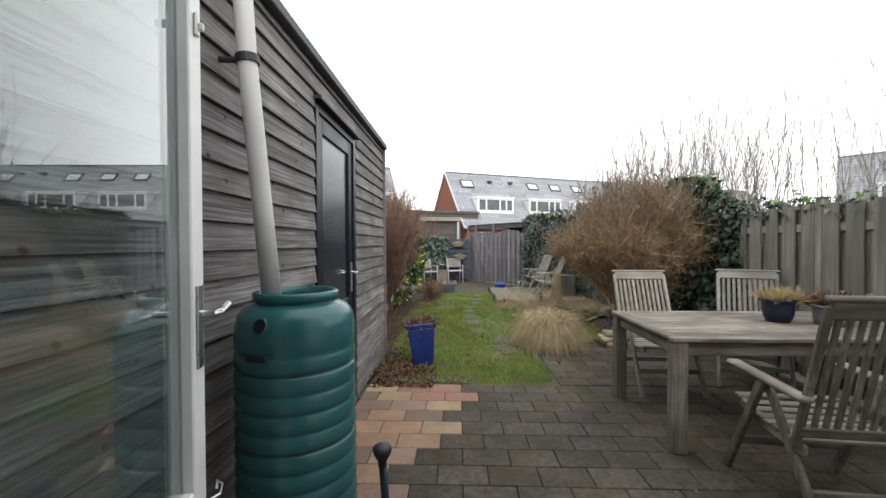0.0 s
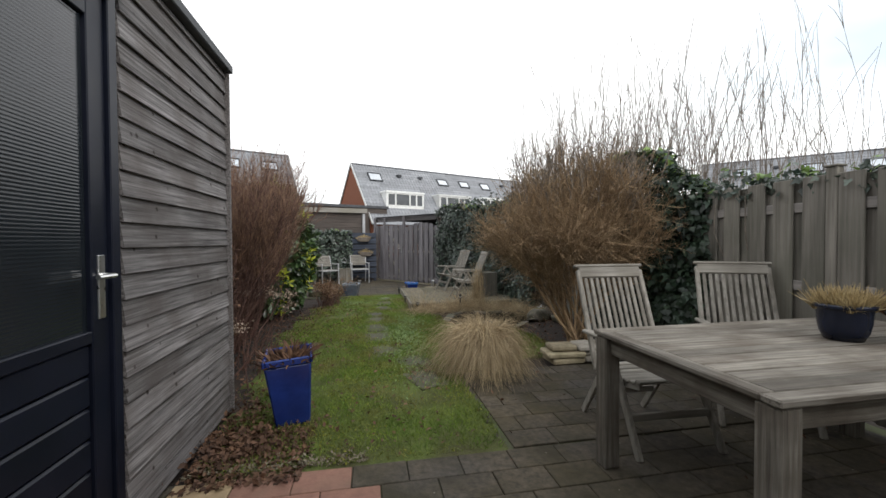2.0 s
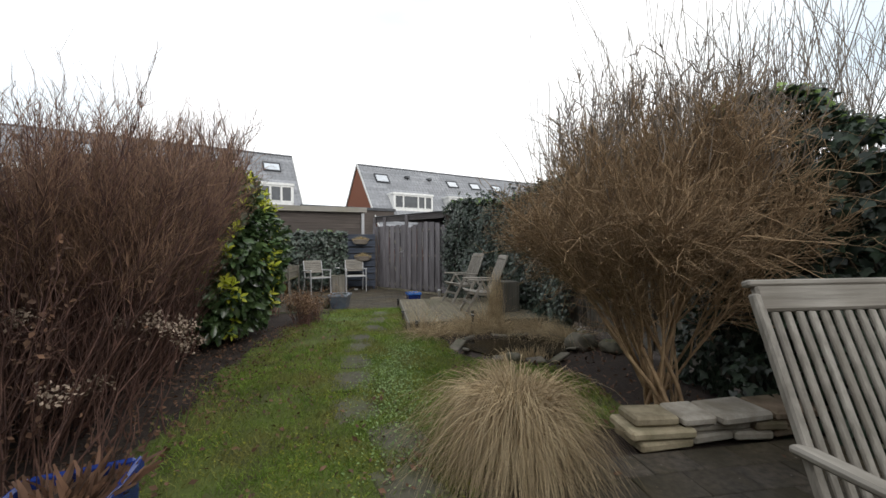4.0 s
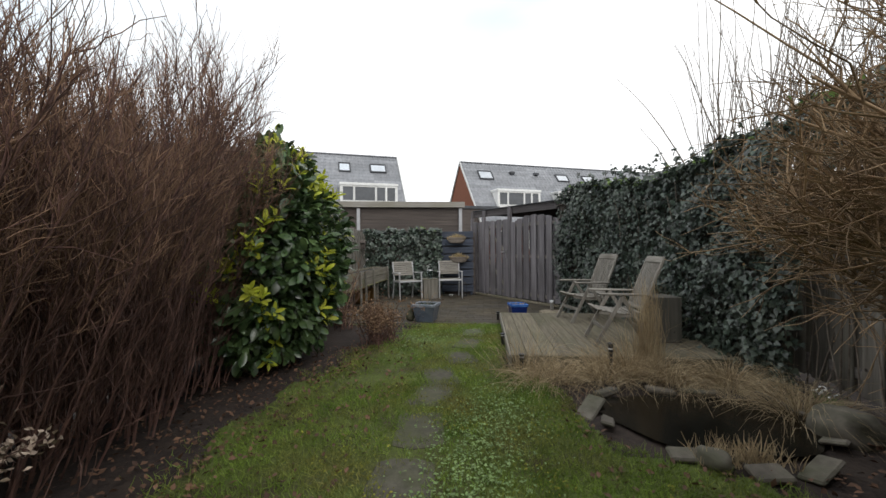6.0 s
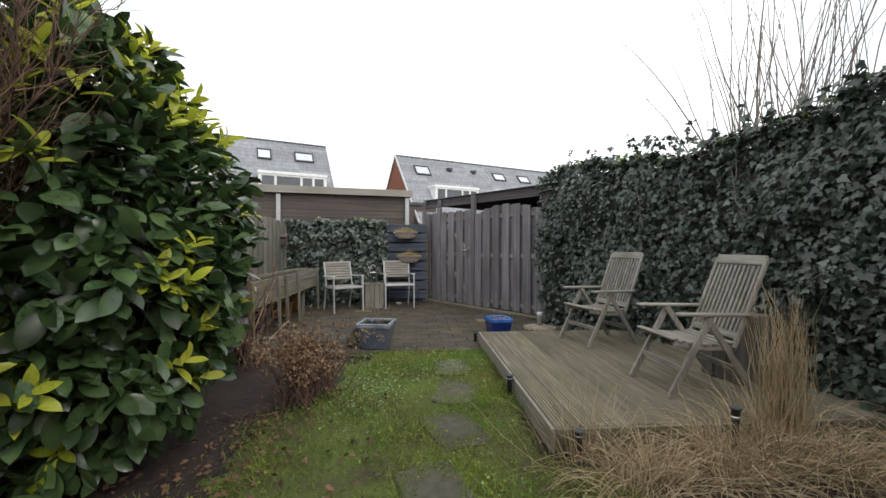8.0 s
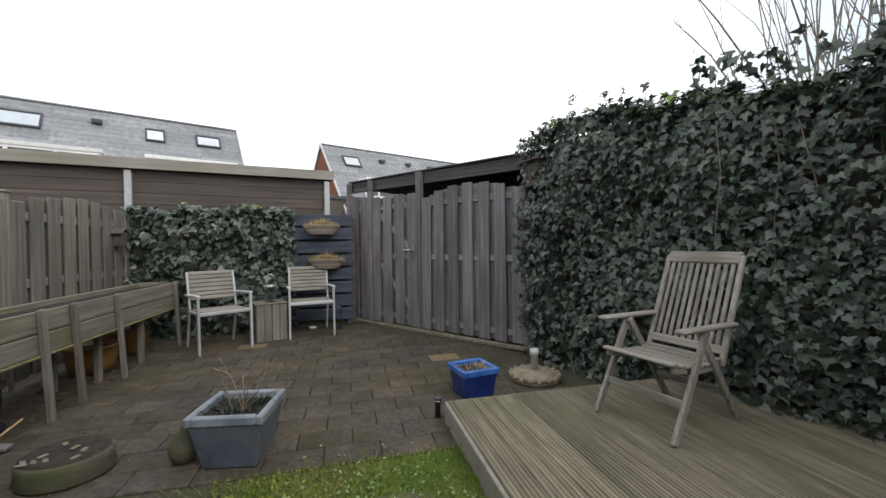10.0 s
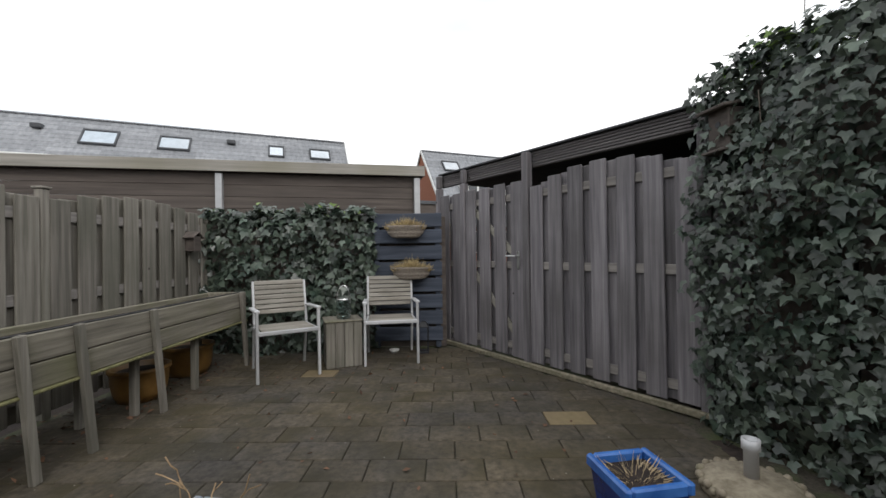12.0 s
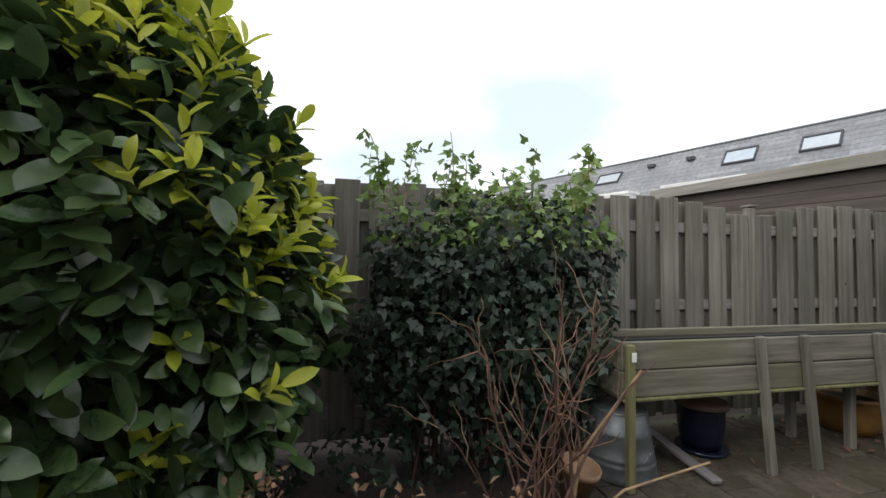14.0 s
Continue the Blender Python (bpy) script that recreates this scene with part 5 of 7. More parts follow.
# ---- stones, pond ----
random.seed(5)
wall_ = thing("stone_stack", pose(0, 0, 0), "low stack of loose sandstone slabs edging the bed", "stone wall")
for row in range(3):
    x = 2.0 + random.uniform(0, 0.1)
    while x < 3.4:
        w = random.uniform(0.2, 0.42)
        part("slab", Shape().box(0, 0, 0.035, w - 0.01, random.uniform(0.2, 0.27), 0.056, 0.014), STONES[(0 if x < 2.35 else 1 if x < 2.75 else 2) if random.random() < 0.75 else random.randrange(3)], wall_).matrix_basis = pose(x + w / 2, 3.92 + random.uniform(-0.02, 0.03) + 0.01 * row, row * 0.060, random.uniform(-2, 2), 0, random.uniform(-6, 6))
        x += w
for k, (x, y) in enumerate(((0.76, 3.72), (0.72, 4.22), (0.42, 4.75), (0.37, 5.36), (0.36, 5.98), (0.36, 6.55), (0.38, 7.0), (0.52, 7.62), (0.60, 8.25), (0.62, 8.85))):
    pts = [(-1, -1), (-0.2, -1.05), (0.6, -1), (1, -0.8), (1.03, 0.1), (0.95, 0.9), (0.3, 1.04), (-0.6, 1), (-1, 0.85), (-1.04, 0)]
    pts = [(0.16 * px * random.uniform(0.88, 1.06), 0.24 * py * random.uniform(0.88, 1.06)) for px, py in pts]
    n = len(pts)
    v = [(px, py, -0.03) for px, py in pts] + [(px, py, 0.002) for px, py in pts] + [(px * 0.94, py * 0.94, 0.008) for px, py in pts]
    f = [[r * n + i, r * n + (i + 1) % n, (r + 1) * n + (i + 1) % n, (r + 1) * n + i] for r in (0, 1) for i in range(n)] + [[2 * n + i for i in range(n)]]
    ob = new("stepping_stone", Shape().add(v, f).data("stepping_stone", STEPST))
    ob.matrix_world = pose(x, y, 0, 0, 0, random.uniform(-20, 20))
    tagged(ob, "flat grey stepping stone sunk in the lawn", "stepping stone", "stepping stones")
n = 40
pond = Shape()
ring = [(2.24 + (0.64 + 0.08 * math.sin(3 * a)) * math.cos(a), 6.24 + (0.50 + 0.06 * math.cos(2 * a)) * math.sin(a)) for a in np.linspace(0, 2 * math.pi, n, endpoint=False)]
pond.add([(x, y, 0.006) for x, y in ring], [list(range(n))])
tagged(new("pond_water", pond.data("pond_water", WATER)), "small dark garden pond", "pond", "", "structure")
for k in range(11):
    a = k * 2 * math.pi / 11 + random.uniform(-0.2, 0.2)
    r = 0.70 + 0.06 * math.sin(3 * a)
    st = Shape().box(0, 0, 0.02, random.uniform(0.16, 0.30), random.uniform(0.08, 0.15), random.uniform(0.022, 0.045), 0.010)
    ob = new("pond_stone", st.data("pond_stone", ROCK))
    ob.matrix_world = pose(2.24 + r * math.cos(a), 6.24 + (r - 0.13) * math.sin(a), -0.005, random.uniform(-12, 12), random.uniform(-12, 12), math.degrees(a) + 90 + random.uniform(-30, 30)) @ Matrix.Shear("XY", 4, (random.uniform(-0.3, 0.3), random.uniform(-0.3, 0.3)))
    tagged(ob, "grey edging stone round the pond", "stone", "pond edging stones")

def boulder(x, y, sx, sy, sz, seed, material, label):
    """A rounded, uneven rock with flattened facets."""
    nu, nv = 18, 11
    v, f = [], []
    for b_ in range(nv):
        for a_ in range(nu):
            th, ph = 2 * math.pi * a_ / nu, math.pi * (b_ + 0.5) / nv
            d = Vector((math.cos(th) * math.sin(ph), math.sin(th) * math.sin(ph), math.cos(ph)))
            r = 1 + 0.28 * noise.noise(d * 1.6 + Vector((seed, 0, 0))) + 0.10 * noise.noise(d * 5 + Vector((0, seed, 0)))
            v.append((d.x * r * sx, d.y * r * sy, max(-0.3, min(d.z * r, 0.8)) * sz))
    for b_ in range(nv - 1):
        f += [[b_ * nu + a_, (b_ + 1) * nu + a_, (b_ + 1) * nu + (a_ + 1) % nu, b_ * nu + (a_ + 1) % nu] for a_ in range(nu)]
    f += [list(range(nu)), [(nv - 1) * nu + a_ for a_ in range(nu)][::-1]]
    ob = new("rock", Shape().add(v, f).data("rock", material, True))
    ob.matrix_world = pose(x, y, 0.02, 0, 0, seed * 40)
    return tagged(ob, label, "rock", "pond rocks")


boulder(2.98, 6.14, 0.23, 0.17, 0.15, 1.0, ROCK, "broad weathered grey rock beside the pond")
boulder(3.22, 5.92, 0.16, 0.13, 0.10, 2.0, STEPST, "small dark grey rock beside the pond")
boulder(1.98, 5.70, 0.10, 0.07, 0.07, 3.0, ROCK, "small pale rock at the pond edge")
clump = thing("cut_reeds", pose(2.14, 5.74, 0), "clump of cut straw reeds standing in the pond edge", "reeds")
b = np.clip(rng.normal(0, 1, (260, 3)), -1.8, 1.8) * (0.13, 0.05, 0)
part("blade_growth", blade_mesh("blades", grow(b, unit(rng.normal((0, 0, 1), (0.35, 0.35, 0.1), (260, 3))), rng.uniform(0.05, 0.15, 260), 4, 0.1), 0.007, STRAW), STRAW, clump)["kind"] = "stuff"
drop = thing("snowdrops", pose(3.20, 6.55, 0), "clump of white snowdrops under the shrub", "flowers")
part("leaves", blade_mesh("leaves", grow(rng.normal(0, 0.03, (60, 3)) * (1, 1, 0), unit(rng.normal((0, 0, 1), (0.3, 0.3, 0.05), (60, 3))), rng.uniform(0.06, 0.12, 60), 4, 0.3), 0.006, CLOVER), CLOVER, drop)
part("blossoms", leaf_mesh("blossoms", np.repeat(rng.normal((0, 0, 0.11), (0.04, 0.04, 0.012), (12, 3)), 3, 0), rng.normal(0, 1, (36, 3)), np.full(36, 0.022), SMALL_LEAF, WHITE, 0.8, 0.4), WHITE, drop, "small white blossoms")

# ---- small things about the garden ----
# Mossy mound of dark rock and soil, built as a low round block.
mound = thing("log_stump", pose(-0.92, 9.66, 0) @ Matrix.Diagonal((1.35, 1.25, 0.85, 1)), "low dark mossy mound of rock and soil with chips on the terrace", "log")
part("bark", Shape().lathe([(0.14, 0), (0.145, 0.02), (0.138, 0.08), (0.142, 0.12), (0.13, 0.13)], 22), STEPST, mound, smooth=True)
part("cut_face", Shape().lathe([(0.131, 0.13), (0.118, 0.142), (0.06, 0.138), (0.0, 0.130)], 22), SOIL, mound, "dark soil top of the mound")
for k in range(9):
    part("wood_chip", Shape().box(0, 0, 0, 0.032, 0.016, 0.006, 0.002), PLANTW, mound).matrix_basis = pose(random.uniform(-0.1, 0.1), random.uniform(-0.1, 0.1), 0.142, random.uniform(-15, 15), 0, random.uniform(0, 180))
plank = new("loose_plank", Shape().beam((-2.02, 10.0, 0.10), (-1.38, 10.0, 0.022), 0.06, 0.022, 0.004).data("loose_plank", GATEX))
tagged(plank, "loose grey plank lying under the planter", "plank")
tp = thing("broken_pot", pose(-1.42, 9.22, 0, 0, 14, 30) @ Matrix.Scale(0.78, 4), "broken terracotta pot leaning among the stems", "plant pot")
part("body", Shape().lathe([(0.075, 0.0), (0.105, 0.20), (0.118, 0.205), (0.118, 0.24), (0.106, 0.24), (0.095, 0.20), (0.0, 0.19)], 28), CLAY[0], tp, smooth=True)
tag = new("white_label", Shape().box(-1.388, 9.53, 0.655, 0.004, 0.026, 0.045, 0.001).data("white_label", WHITE))
tagged(tag, "small white label on the planter post", "label")
house_ = thing("bird_house", pose(-2.08, 12.60, 1.12, 0, 0, -90), "small weathered bird house on the fence", "bird house")
part("body", Shape().box(0, 0, 0.09, 0.11, 0.10, 0.16, 0.006), CARPW, house_)
part("roof_board", Shape().beam((-0.09, -0.01, 0.15), (0.005, -0.01, 0.215), 0.15, 0.014, side=(0, 0, 1)).beam((0.09, -0.01, 0.15), (-0.005, -0.01, 0.215), 0.15, 0.014, side=(0, 0, 1)), CARPW, house_)
# Black disc on the front paints the shade of an entrance hole.
part("entrance", Shape().lathe([(0.018, 0), (0.018, 0.004)], 16, pose(0, -0.052, 0.10, 90, 0, 0)), RUBBER, house_)
nest = thing("bird_box", pose(2.235, 10.84, 1.66, 0, 0, -82), "weathered wooden bird box hanging in the ivy", "bird box")
part("body", Shape().box(0, 0, 0.12, 0.15, 0.14, 0.24, 0.006), CARPW, nest)
part("roof_board", Shape().beam((0, -0.13, 0.235), (0, 0.10, 0.285), 0.20, 0.018, side=(0, 0, 1)), CARPW, nest)
part("floor_board", Shape().box(0, -0.02, -0.006, 0.17, 0.18, 0.014, 0.003), CARPW, nest)
# The hole is again a black disc in place of shade.
part("entrance", Shape().lathe([(0.018, 0), (0.018, 0.004)], 16, pose(0, -0.070, 0.15, 90, 0, 0)), RUBBER, nest)
dl = thing("dark_lantern", pose(0.30, 12.80, 0), "dark metal lantern standing before the slat screen", "lantern")
part("base", Shape().box(0, 0, 0.012, 0.12, 0.12, 0.024, 0.004), RUBBER, dl)
for sx in (-1, 1):
    for sy in (-1, 1):
        part("corner_bar", Shape().box(sx * 0.05, sy * 0.05, 0.15, 0.012, 0.012, 0.26, 0.002), RUBBER, dl)
part("cap", Shape().taper(0.13, 0.05, 0.28, 0.34, 0.01), RUBBER, dl)
tub = new("white_dish", Shape().lathe([(0.03, 0), (0.05, 0.02), (0.055, 0.035), (0.048, 0.035), (0.03, 0.012), (0.0, 0.01)], 20).data("white_dish", WHITE, True))
tub.matrix_world = pose(-0.02, 12.82, 0)
tagged(tub, "small white dish on the terrace", "dish")
orn = new("stone_bird", Shape().lathe([(0.0, 0.0), (0.05, 0.01), (0.075, 0.06), (0.07, 0.11), (0.04, 0.15), (0.036, 0.18), (0.028, 0.21), (0.0, 0.22)], 18, Matrix.Diagonal((1, 0.7, 1, 1))).data("stone_bird", STEPST, True))
orn.matrix_world = pose(-0.40, 9.62, 0, 0, 8, 30)
tagged(orn, "small grey stone bird ornament beside the pot", "ornament")
pl2 = new("pale_crate", Shape().span(0.42, 0.95, 15.6, 15.64, 1.28, 1.36).span(0.42, 0.95, 15.6, 15.64, 1.40, 1.48).span(0.42, 0.95, 15.6, 15.64, 1.52, 1.60).span(0.45, 0.51, 15.64, 15.7, 0, 1.62).span(0.86, 0.92, 15.64, 15.7, 0, 1.62).data("pale_crate", STONE))
tagged(pl2, "pale yellow wooden slats behind the screen", "fence")


def stake_light(x, y, h, r, label):
    t = thing("garden_light", pose(x, y, 0), label, "garden light", "garden lights")
    part("stake", Shape().lathe([(r * 0.8, 0), (r * 0.8, h * 0.72), (r, h * 0.73), (r, h * 0.95), (r * 1.35, h * 0.955), (r * 1.35, h * 0.985), (r * 0.8, h), (0, h)], 20), LEAD, t, smooth=True)
    part("steel_ring", Shape().lathe([(r * 1.02, h * 0.80), (r * 1.06, h * 0.82), (r * 1.02, h * 0.84)], 20), STEEL, t, smooth=True)
    return t


stake_light(1.89, 7.12, 0.30, 0.020, "dark bollard garden light at the pond edge")
for x, y, h in ((0.985, 8.14, 0.15), (0.985, 9.80, 0.13), (1.12, 7.22, 0.16)):
    stake_light(x, y, h, 0.022, "small dark stake light beside the deck")


# ---- shrubs and plants ----
def pick(paths, count, low=0.3):
    """Places along stems."""
    n, k, _ = paths.shape
    i, s = rng.integers(0, n, count), rng.uniform(low, 1, count) * (k - 1)
    j = np.minimum(s.astype(int), k - 2)
    r = (s - j)[:, None]
    return paths[i, j] * (1 - r) + paths[i, j + 1] * r


def scatter(n, x0, x1, y0, y1, z=0.0):
    return np.stack([rng.uniform(x0, x1, n), rng.uniform(y0, y1, n), np.full(n, z)], 1)


def each_stem(name, paths, radii, material, parent, sides=4):
    """Stems that are parts of their own."""
    for p, r in zip(paths, radii):
        part(name, stem_mesh(name, p[None], r[None], material, sides), material, parent)


def mass(name, me, material, parent, label=""):
    ob = part(name, me, material, parent, label)
    ob["kind"] = "stuff"
    return ob


def shrub(name, base, way, length, twigs, twig_len, material, label, r0=0.009, spread=0.45, up=0.5, fine=0, fine_len=0.2, low=0.25, bend=0.10, outer=None):
    t = thing(name, pose(*base.mean(0) * (1, 1, 0)), label, "shrub")
    o = base.mean(0) * (1, 1, 0)
    main = grow(base - o, way, length, 7, bend, 0, 0.012)
    each_stem("stem", main, thin(main, r0, r0 * 0.25), material, t)
    tw = fork(main, twigs, twig_len, spread, up, 5, low)
    mass("twig_growth", stem_mesh("twigs", tw, thin(tw, r0 * 0.42, r0 * 0.15), material), material, t)
    if fine:
        fi = fork(tw[tw[:, 0, 2] > 0.55 * length.min()] if outer else tw, fine, fine_len, spread, up, 4, 0.2)
        mass("fine_twig_growth", stem_mesh("fine_twigs", fi, thin(fi, r0 * 0.22, r0 * 0.12), outer or material), outer or material, t)
    return t, o, main, tw


# red-brown shrub on the left
n = 300
b = scatter(n, -2.0, -1.22, 4.25, 6.75)
b[:, 0] = np.where(b[:, 1] > 5.9, -2.04 + (b[:, 0] + 2.0) * 0.8, b[:, 0])
w = unit(np.stack([((b[:, 0] + 1.8) * 0.78 + 0.04) * np.clip((6.5 - b[:, 1]) / 1.3, 0.55, 1), (b[:, 1] - 5.3) * 0.08, np.ones(n)], 1) + rng.normal(0, 0.055, (n, 3)))
# Upper outer twigs take the lighter colour, painting light on the crown.
shrub("red_stemmed_shrub", b, w, rng.uniform(1.42, 1.98, n) + 0.42 * np.clip(b[:, 1] - 4.8, 0, 1) - 0.65 * np.clip(b[:, 1] - 6.0, 0, 0.8), 13500, 0.44, BARK_RED, "dense bare shrub of upright red-brown stems", 0.0072, 0.42, 0.60, 34000, 0.20, 0.06, 0.05, BARK_RUST_LIT)

# tan shrub on the right: stems fan out from one foot to a rounded crown
tan = thing("tan_branched_shrub", pose(2.60, 4.38, 0), "large dense bare shrub of tan arching branches", "shrub")
n = 200
d = unit(rng.normal((-0.1, 0, 0.25), 1, (n * 3, 3)))
d = d[d[:, 2] > -0.05][:n]
end = d * rng.uniform(0.75, 1.0, (len(d), 1)) * (1.36, 0.98, 1.08) + (0.14, 0.06, 1.20)
s_ = np.linspace(0, 1, 8)[None, :, None]


def arch(p, q, sway):
    """Curved limbs from p to q that rise before they spread."""
    mid_ = p + (q - p) * (0.35, 0.35, 0.6) + rng.normal(0, sway, q.shape)
    c_ = p[:, None] * (1 - s_) ** 2 + 2 * mid_[:, None] * s_ * (1 - s_) + q[:, None] * s_ ** 2
    return c_ + rng.normal(0, 0.014, c_.shape) * (s_ > 0)


k = 20
tk = arch(rng.normal(0, 1, (k, 3)) * (0.09, 0.10, 0), end[:k] * 0.92, 0.08)
each_stem("trunk", tk, thin(tk, 0.014, 0.003), BARK_TAN, tan, 6)
best = np.argmax(unit(end[k:]) @ unit(end[:k]).T, axis=1)
near_ = tk[best, rng.integers(2, 5, len(best))]
tm = arch(near_, end[k:], 0.07)
each_stem("stem", tm, thin(tm, 0.0080, 0.0026), BARK_TAN, tan)
tm = np.concatenate([tm, tk])
tw = fork(tm, 6500, 0.34, 0.70, 0.22, 5, 0.3, 0.03)
mass("twig_growth", stem_mesh("twigs", tw, thin(tw, 0.0030, 0.0013), BARK_TAN), BARK_TAN, tan)
fi = fork(tw, 26000, 0.15, 0.65, 0.3, 4, 0.2, 0.03)
mass("fine_twig_growth", stem_mesh("fine_twigs", fi, thin(fi, 0.0016, 0.0009), BARK_TAN), BARK_TAN, tan)
up_ = tm[tm[:, -1, 2] > 1.75][:, -2]
up_ = np.repeat(up_, 4, 0) + rng.normal(0, 0.10, (len(up_) * 4, 3)) + (0.05, 0, 0)
sp = grow(up_, unit(rng.normal((0.02, 0, 1), (0.16, 0.16, 0.05), up_.shape)), rng.uniform(0.22, 0.55, len(up_)), 6, 0.10)
sp = np.concatenate([sp, np.repeat(fork(sp, len(sp) * 4, 0.16, 0.6, 0.4, 5, 0.15), 1, 0)[:, [0, 1, 2, 3, 4, 4]]])
buds = np.concatenate([fi[::4, -1], sp[:, -1], sp[:, 3]])
mass("bud_growth", leaf_mesh("buds", buds, rng.normal(0, 1, buds.shape), rng.uniform(0.008, 0.016, len(buds)), SMALL_LEAF, BARK_TAN, 0, 1.0), BARK_TAN, tan)
mass("upright_shoot_growth", stem_mesh("upright_shoots", sp, thin(sp, 0.0045, 0.0015), BARK_GREY), BARK_GREY, tan)


def bare_tree(x, y, n, z0, lo, hi, wide, label, r=0.009, reach=0.14):
    """Thin upright shoots from a few short trunks."""
    t = thing("bare_tree", pose(x, y, 0), label, "tree", "bare trees")
    b = np.clip(rng.normal(0, 1, (n, 3)), -1.5, 1.5) * (wide, wide, 0.1) + (0, 0, z0)
    sh = grow(b, unit(rng.normal((0.03, 0, 1), (reach, reach, 0.05), (n, 3))), rng.uniform(lo, hi, n), 8, 0.10, 0, 0.005)
    each_stem("shoot", sh, thin(sh, r, 0.0022), BARK_GREY, t, 4)
    fk = fork(sh, n * 3, 0.40, 0.22, 0.5, 5, 0.25, 0.012)
    mass("twig_growth", stem_mesh("twigs", fk, thin(fk, 0.0026, 0.0013), BARK_GREY), BARK_GREY, t)
    k = 4
    tb = grow(rng.normal(0, wide * 0.5, (k, 3)) * (1, 1, 0), unit(rng.normal((0, 0, 1), (0.1, 0.1, 0.02), (k, 3))), np.full(k, z0 + 0.1), 6, 0.05)
    each_stem("trunk", tb, thin(tb, 0.05, 0.03), BARK_GREY, t, 8)


bare_tree(3.95, 4.3, 100, 1.45, 0.9, 2.2, 0.45, "tall thin bare shoots above the board fence", 0.0040)
bare_tree(4.1, 5.7, 110, 1.5, 1.1, 2.7, 0.6, "tall thin bare shoots above the board fence", 0.0040)
bare_tree(4.3, 7.0, 100, 1.5, 1.2, 2.9, 0.65, "tall thin bare shoots above the board fence", 0.0040)
bare_tree(5.4, 4.6, 140, 1.5, 0.9, 2.4, 0.9, "tall thin bare shoots above the board fence", 0.0040)
bare_tree(4.6, 9.7, 64, 1.7, 1.8, 3.3, 0.38, "bare tree with long arching shoots behind the ivy", 0.011, 0.22)


def ivy_run(name, pts, heights, density, label, thick=0.25, size=(0.045, 0.085), new_top=0.0, normal_side=1, lumps=0.10, whole=120, z_low=0.0, leaves=None):
    """Ivy over a run of fence: pts is the foot of its face in plan, heights the top there."""
    t = thing(name, pose(0, 0, 0), label, "ivy", "", "")
    green = leaves or IVY
    pts = np.array(pts, float)
    heights = np.array(heights, float)
    seg = np.linalg.norm(np.diff(pts, axis=0), axis=1)
    cum = np.r_[0, np.cumsum(seg)]
    L = cum[-1]
    n = int(density * L * heights.mean())
    s = rng.uniform(0, L, n)
    foot = np.stack([np.interp(s, cum, pts[:, 0]), np.interp(s, cum, pts[:, 1])], 1)
    d = unit(np.stack([np.interp(s + 0.05, cum, pts[:, 0]) - np.interp(s - 0.05, cum, pts[:, 0]), np.interp(s + 0.05, cum, pts[:, 1]) - np.interp(s - 0.05, cum, pts[:, 1])], 1))
    out = np.stack([d[:, 1], -d[:, 0]], 1) * normal_side
    top = np.interp(s, cum, heights) + np.array([0.10 * noise.noise((a * 2.3, 1.7, 0)) + 0.05 * noise.noise((a * 7, 5, 0)) for a in s])
    kind = rng.uniform(0, 1, n) < 0.22
    u = rng.uniform(0, 1, n)
    z = np.where(kind, top + rng.normal(0, 0.03, n), z_low + (top - z_low) * u)
    lump = np.array([lumps * noise.noise((a * 2.0, zz * 2.0, 4.2)) + 0.5 * lumps * noise.noise((a * 6, zz * 6, 8.8)) for a, zz in zip(s, z)])
    depth = np.where(kind, -rng.uniform(0, thick, n), lump + rng.normal(0, 0.045, n) - 0.10 * np.clip((z / np.maximum(top, 0.1) - 0.85) / 0.15, 0, 1))
    p = np.concatenate([foot + out * depth[:, None], z[:, None]], 1)
    nrm = np.concatenate([out, np.full((n, 1), 0.35)], 1)
    nrm[kind] = np.concatenate([out[kind] * 0.4, np.ones((kind.sum(), 1))], 1)
    sz = rng.uniform(size[0], size[1], n)
    fresh = kind & (rng.uniform(0, 1, n) < new_top)
    old = ~fresh
    near = np.zeros(n, bool)
    near[np.argsort(-sz)[:whole]] = True
    near &= old
    part("foliage", leaf_mesh("foliage", p[old & ~near], nrm[old & ~near], sz[old & ~near], IVY_LEAF, green, 0.75, 0.42), green, t, "dark green ivy foliage")["kind"] = "stuff"
    me = bpy.data.meshes.new("leaf")
    me.from_pydata(IVY_LEAF[0].tolist(), [], IVY_LEAF[1].tolist())
    me.materials.append(green)
    a_, b_, c_ = leaf_frames(nrm[near], 0.75, 0.42)
    for q, ax, ay, az, k in zip(p[near], a_, b_, c_, sz[near]):
        m = Matrix((Vector(ax), Vector(ay), Vector(az))).transposed().to_4x4()
        m.translation = q
        piece("leaf", me, t, m @ Matrix.Scale(float(k), 4))
    if fresh.any():
        part("young_leaves", leaf_mesh("young_leaves", p[fresh], nrm[fresh], sz[fresh], IVY_LEAF, IVY_NEW, 0.2, 0.7), IVY_NEW, t, "pale green young leaves")
    ns = int(L * 14)
    ss = rng.uniform(0, L, ns)
    fb = np.stack([np.interp(ss, cum, pts[:, 0]), np.interp(ss, cum, pts[:, 1]), np.zeros(ns)], 1)
    st = grow(fb, unit(rng.normal((0, 0, 1), (0.12, 0.12, 0.02), (ns, 3))), np.interp(ss, cum, heights) * 0.9, 7, 0.02, 0, 0.01)
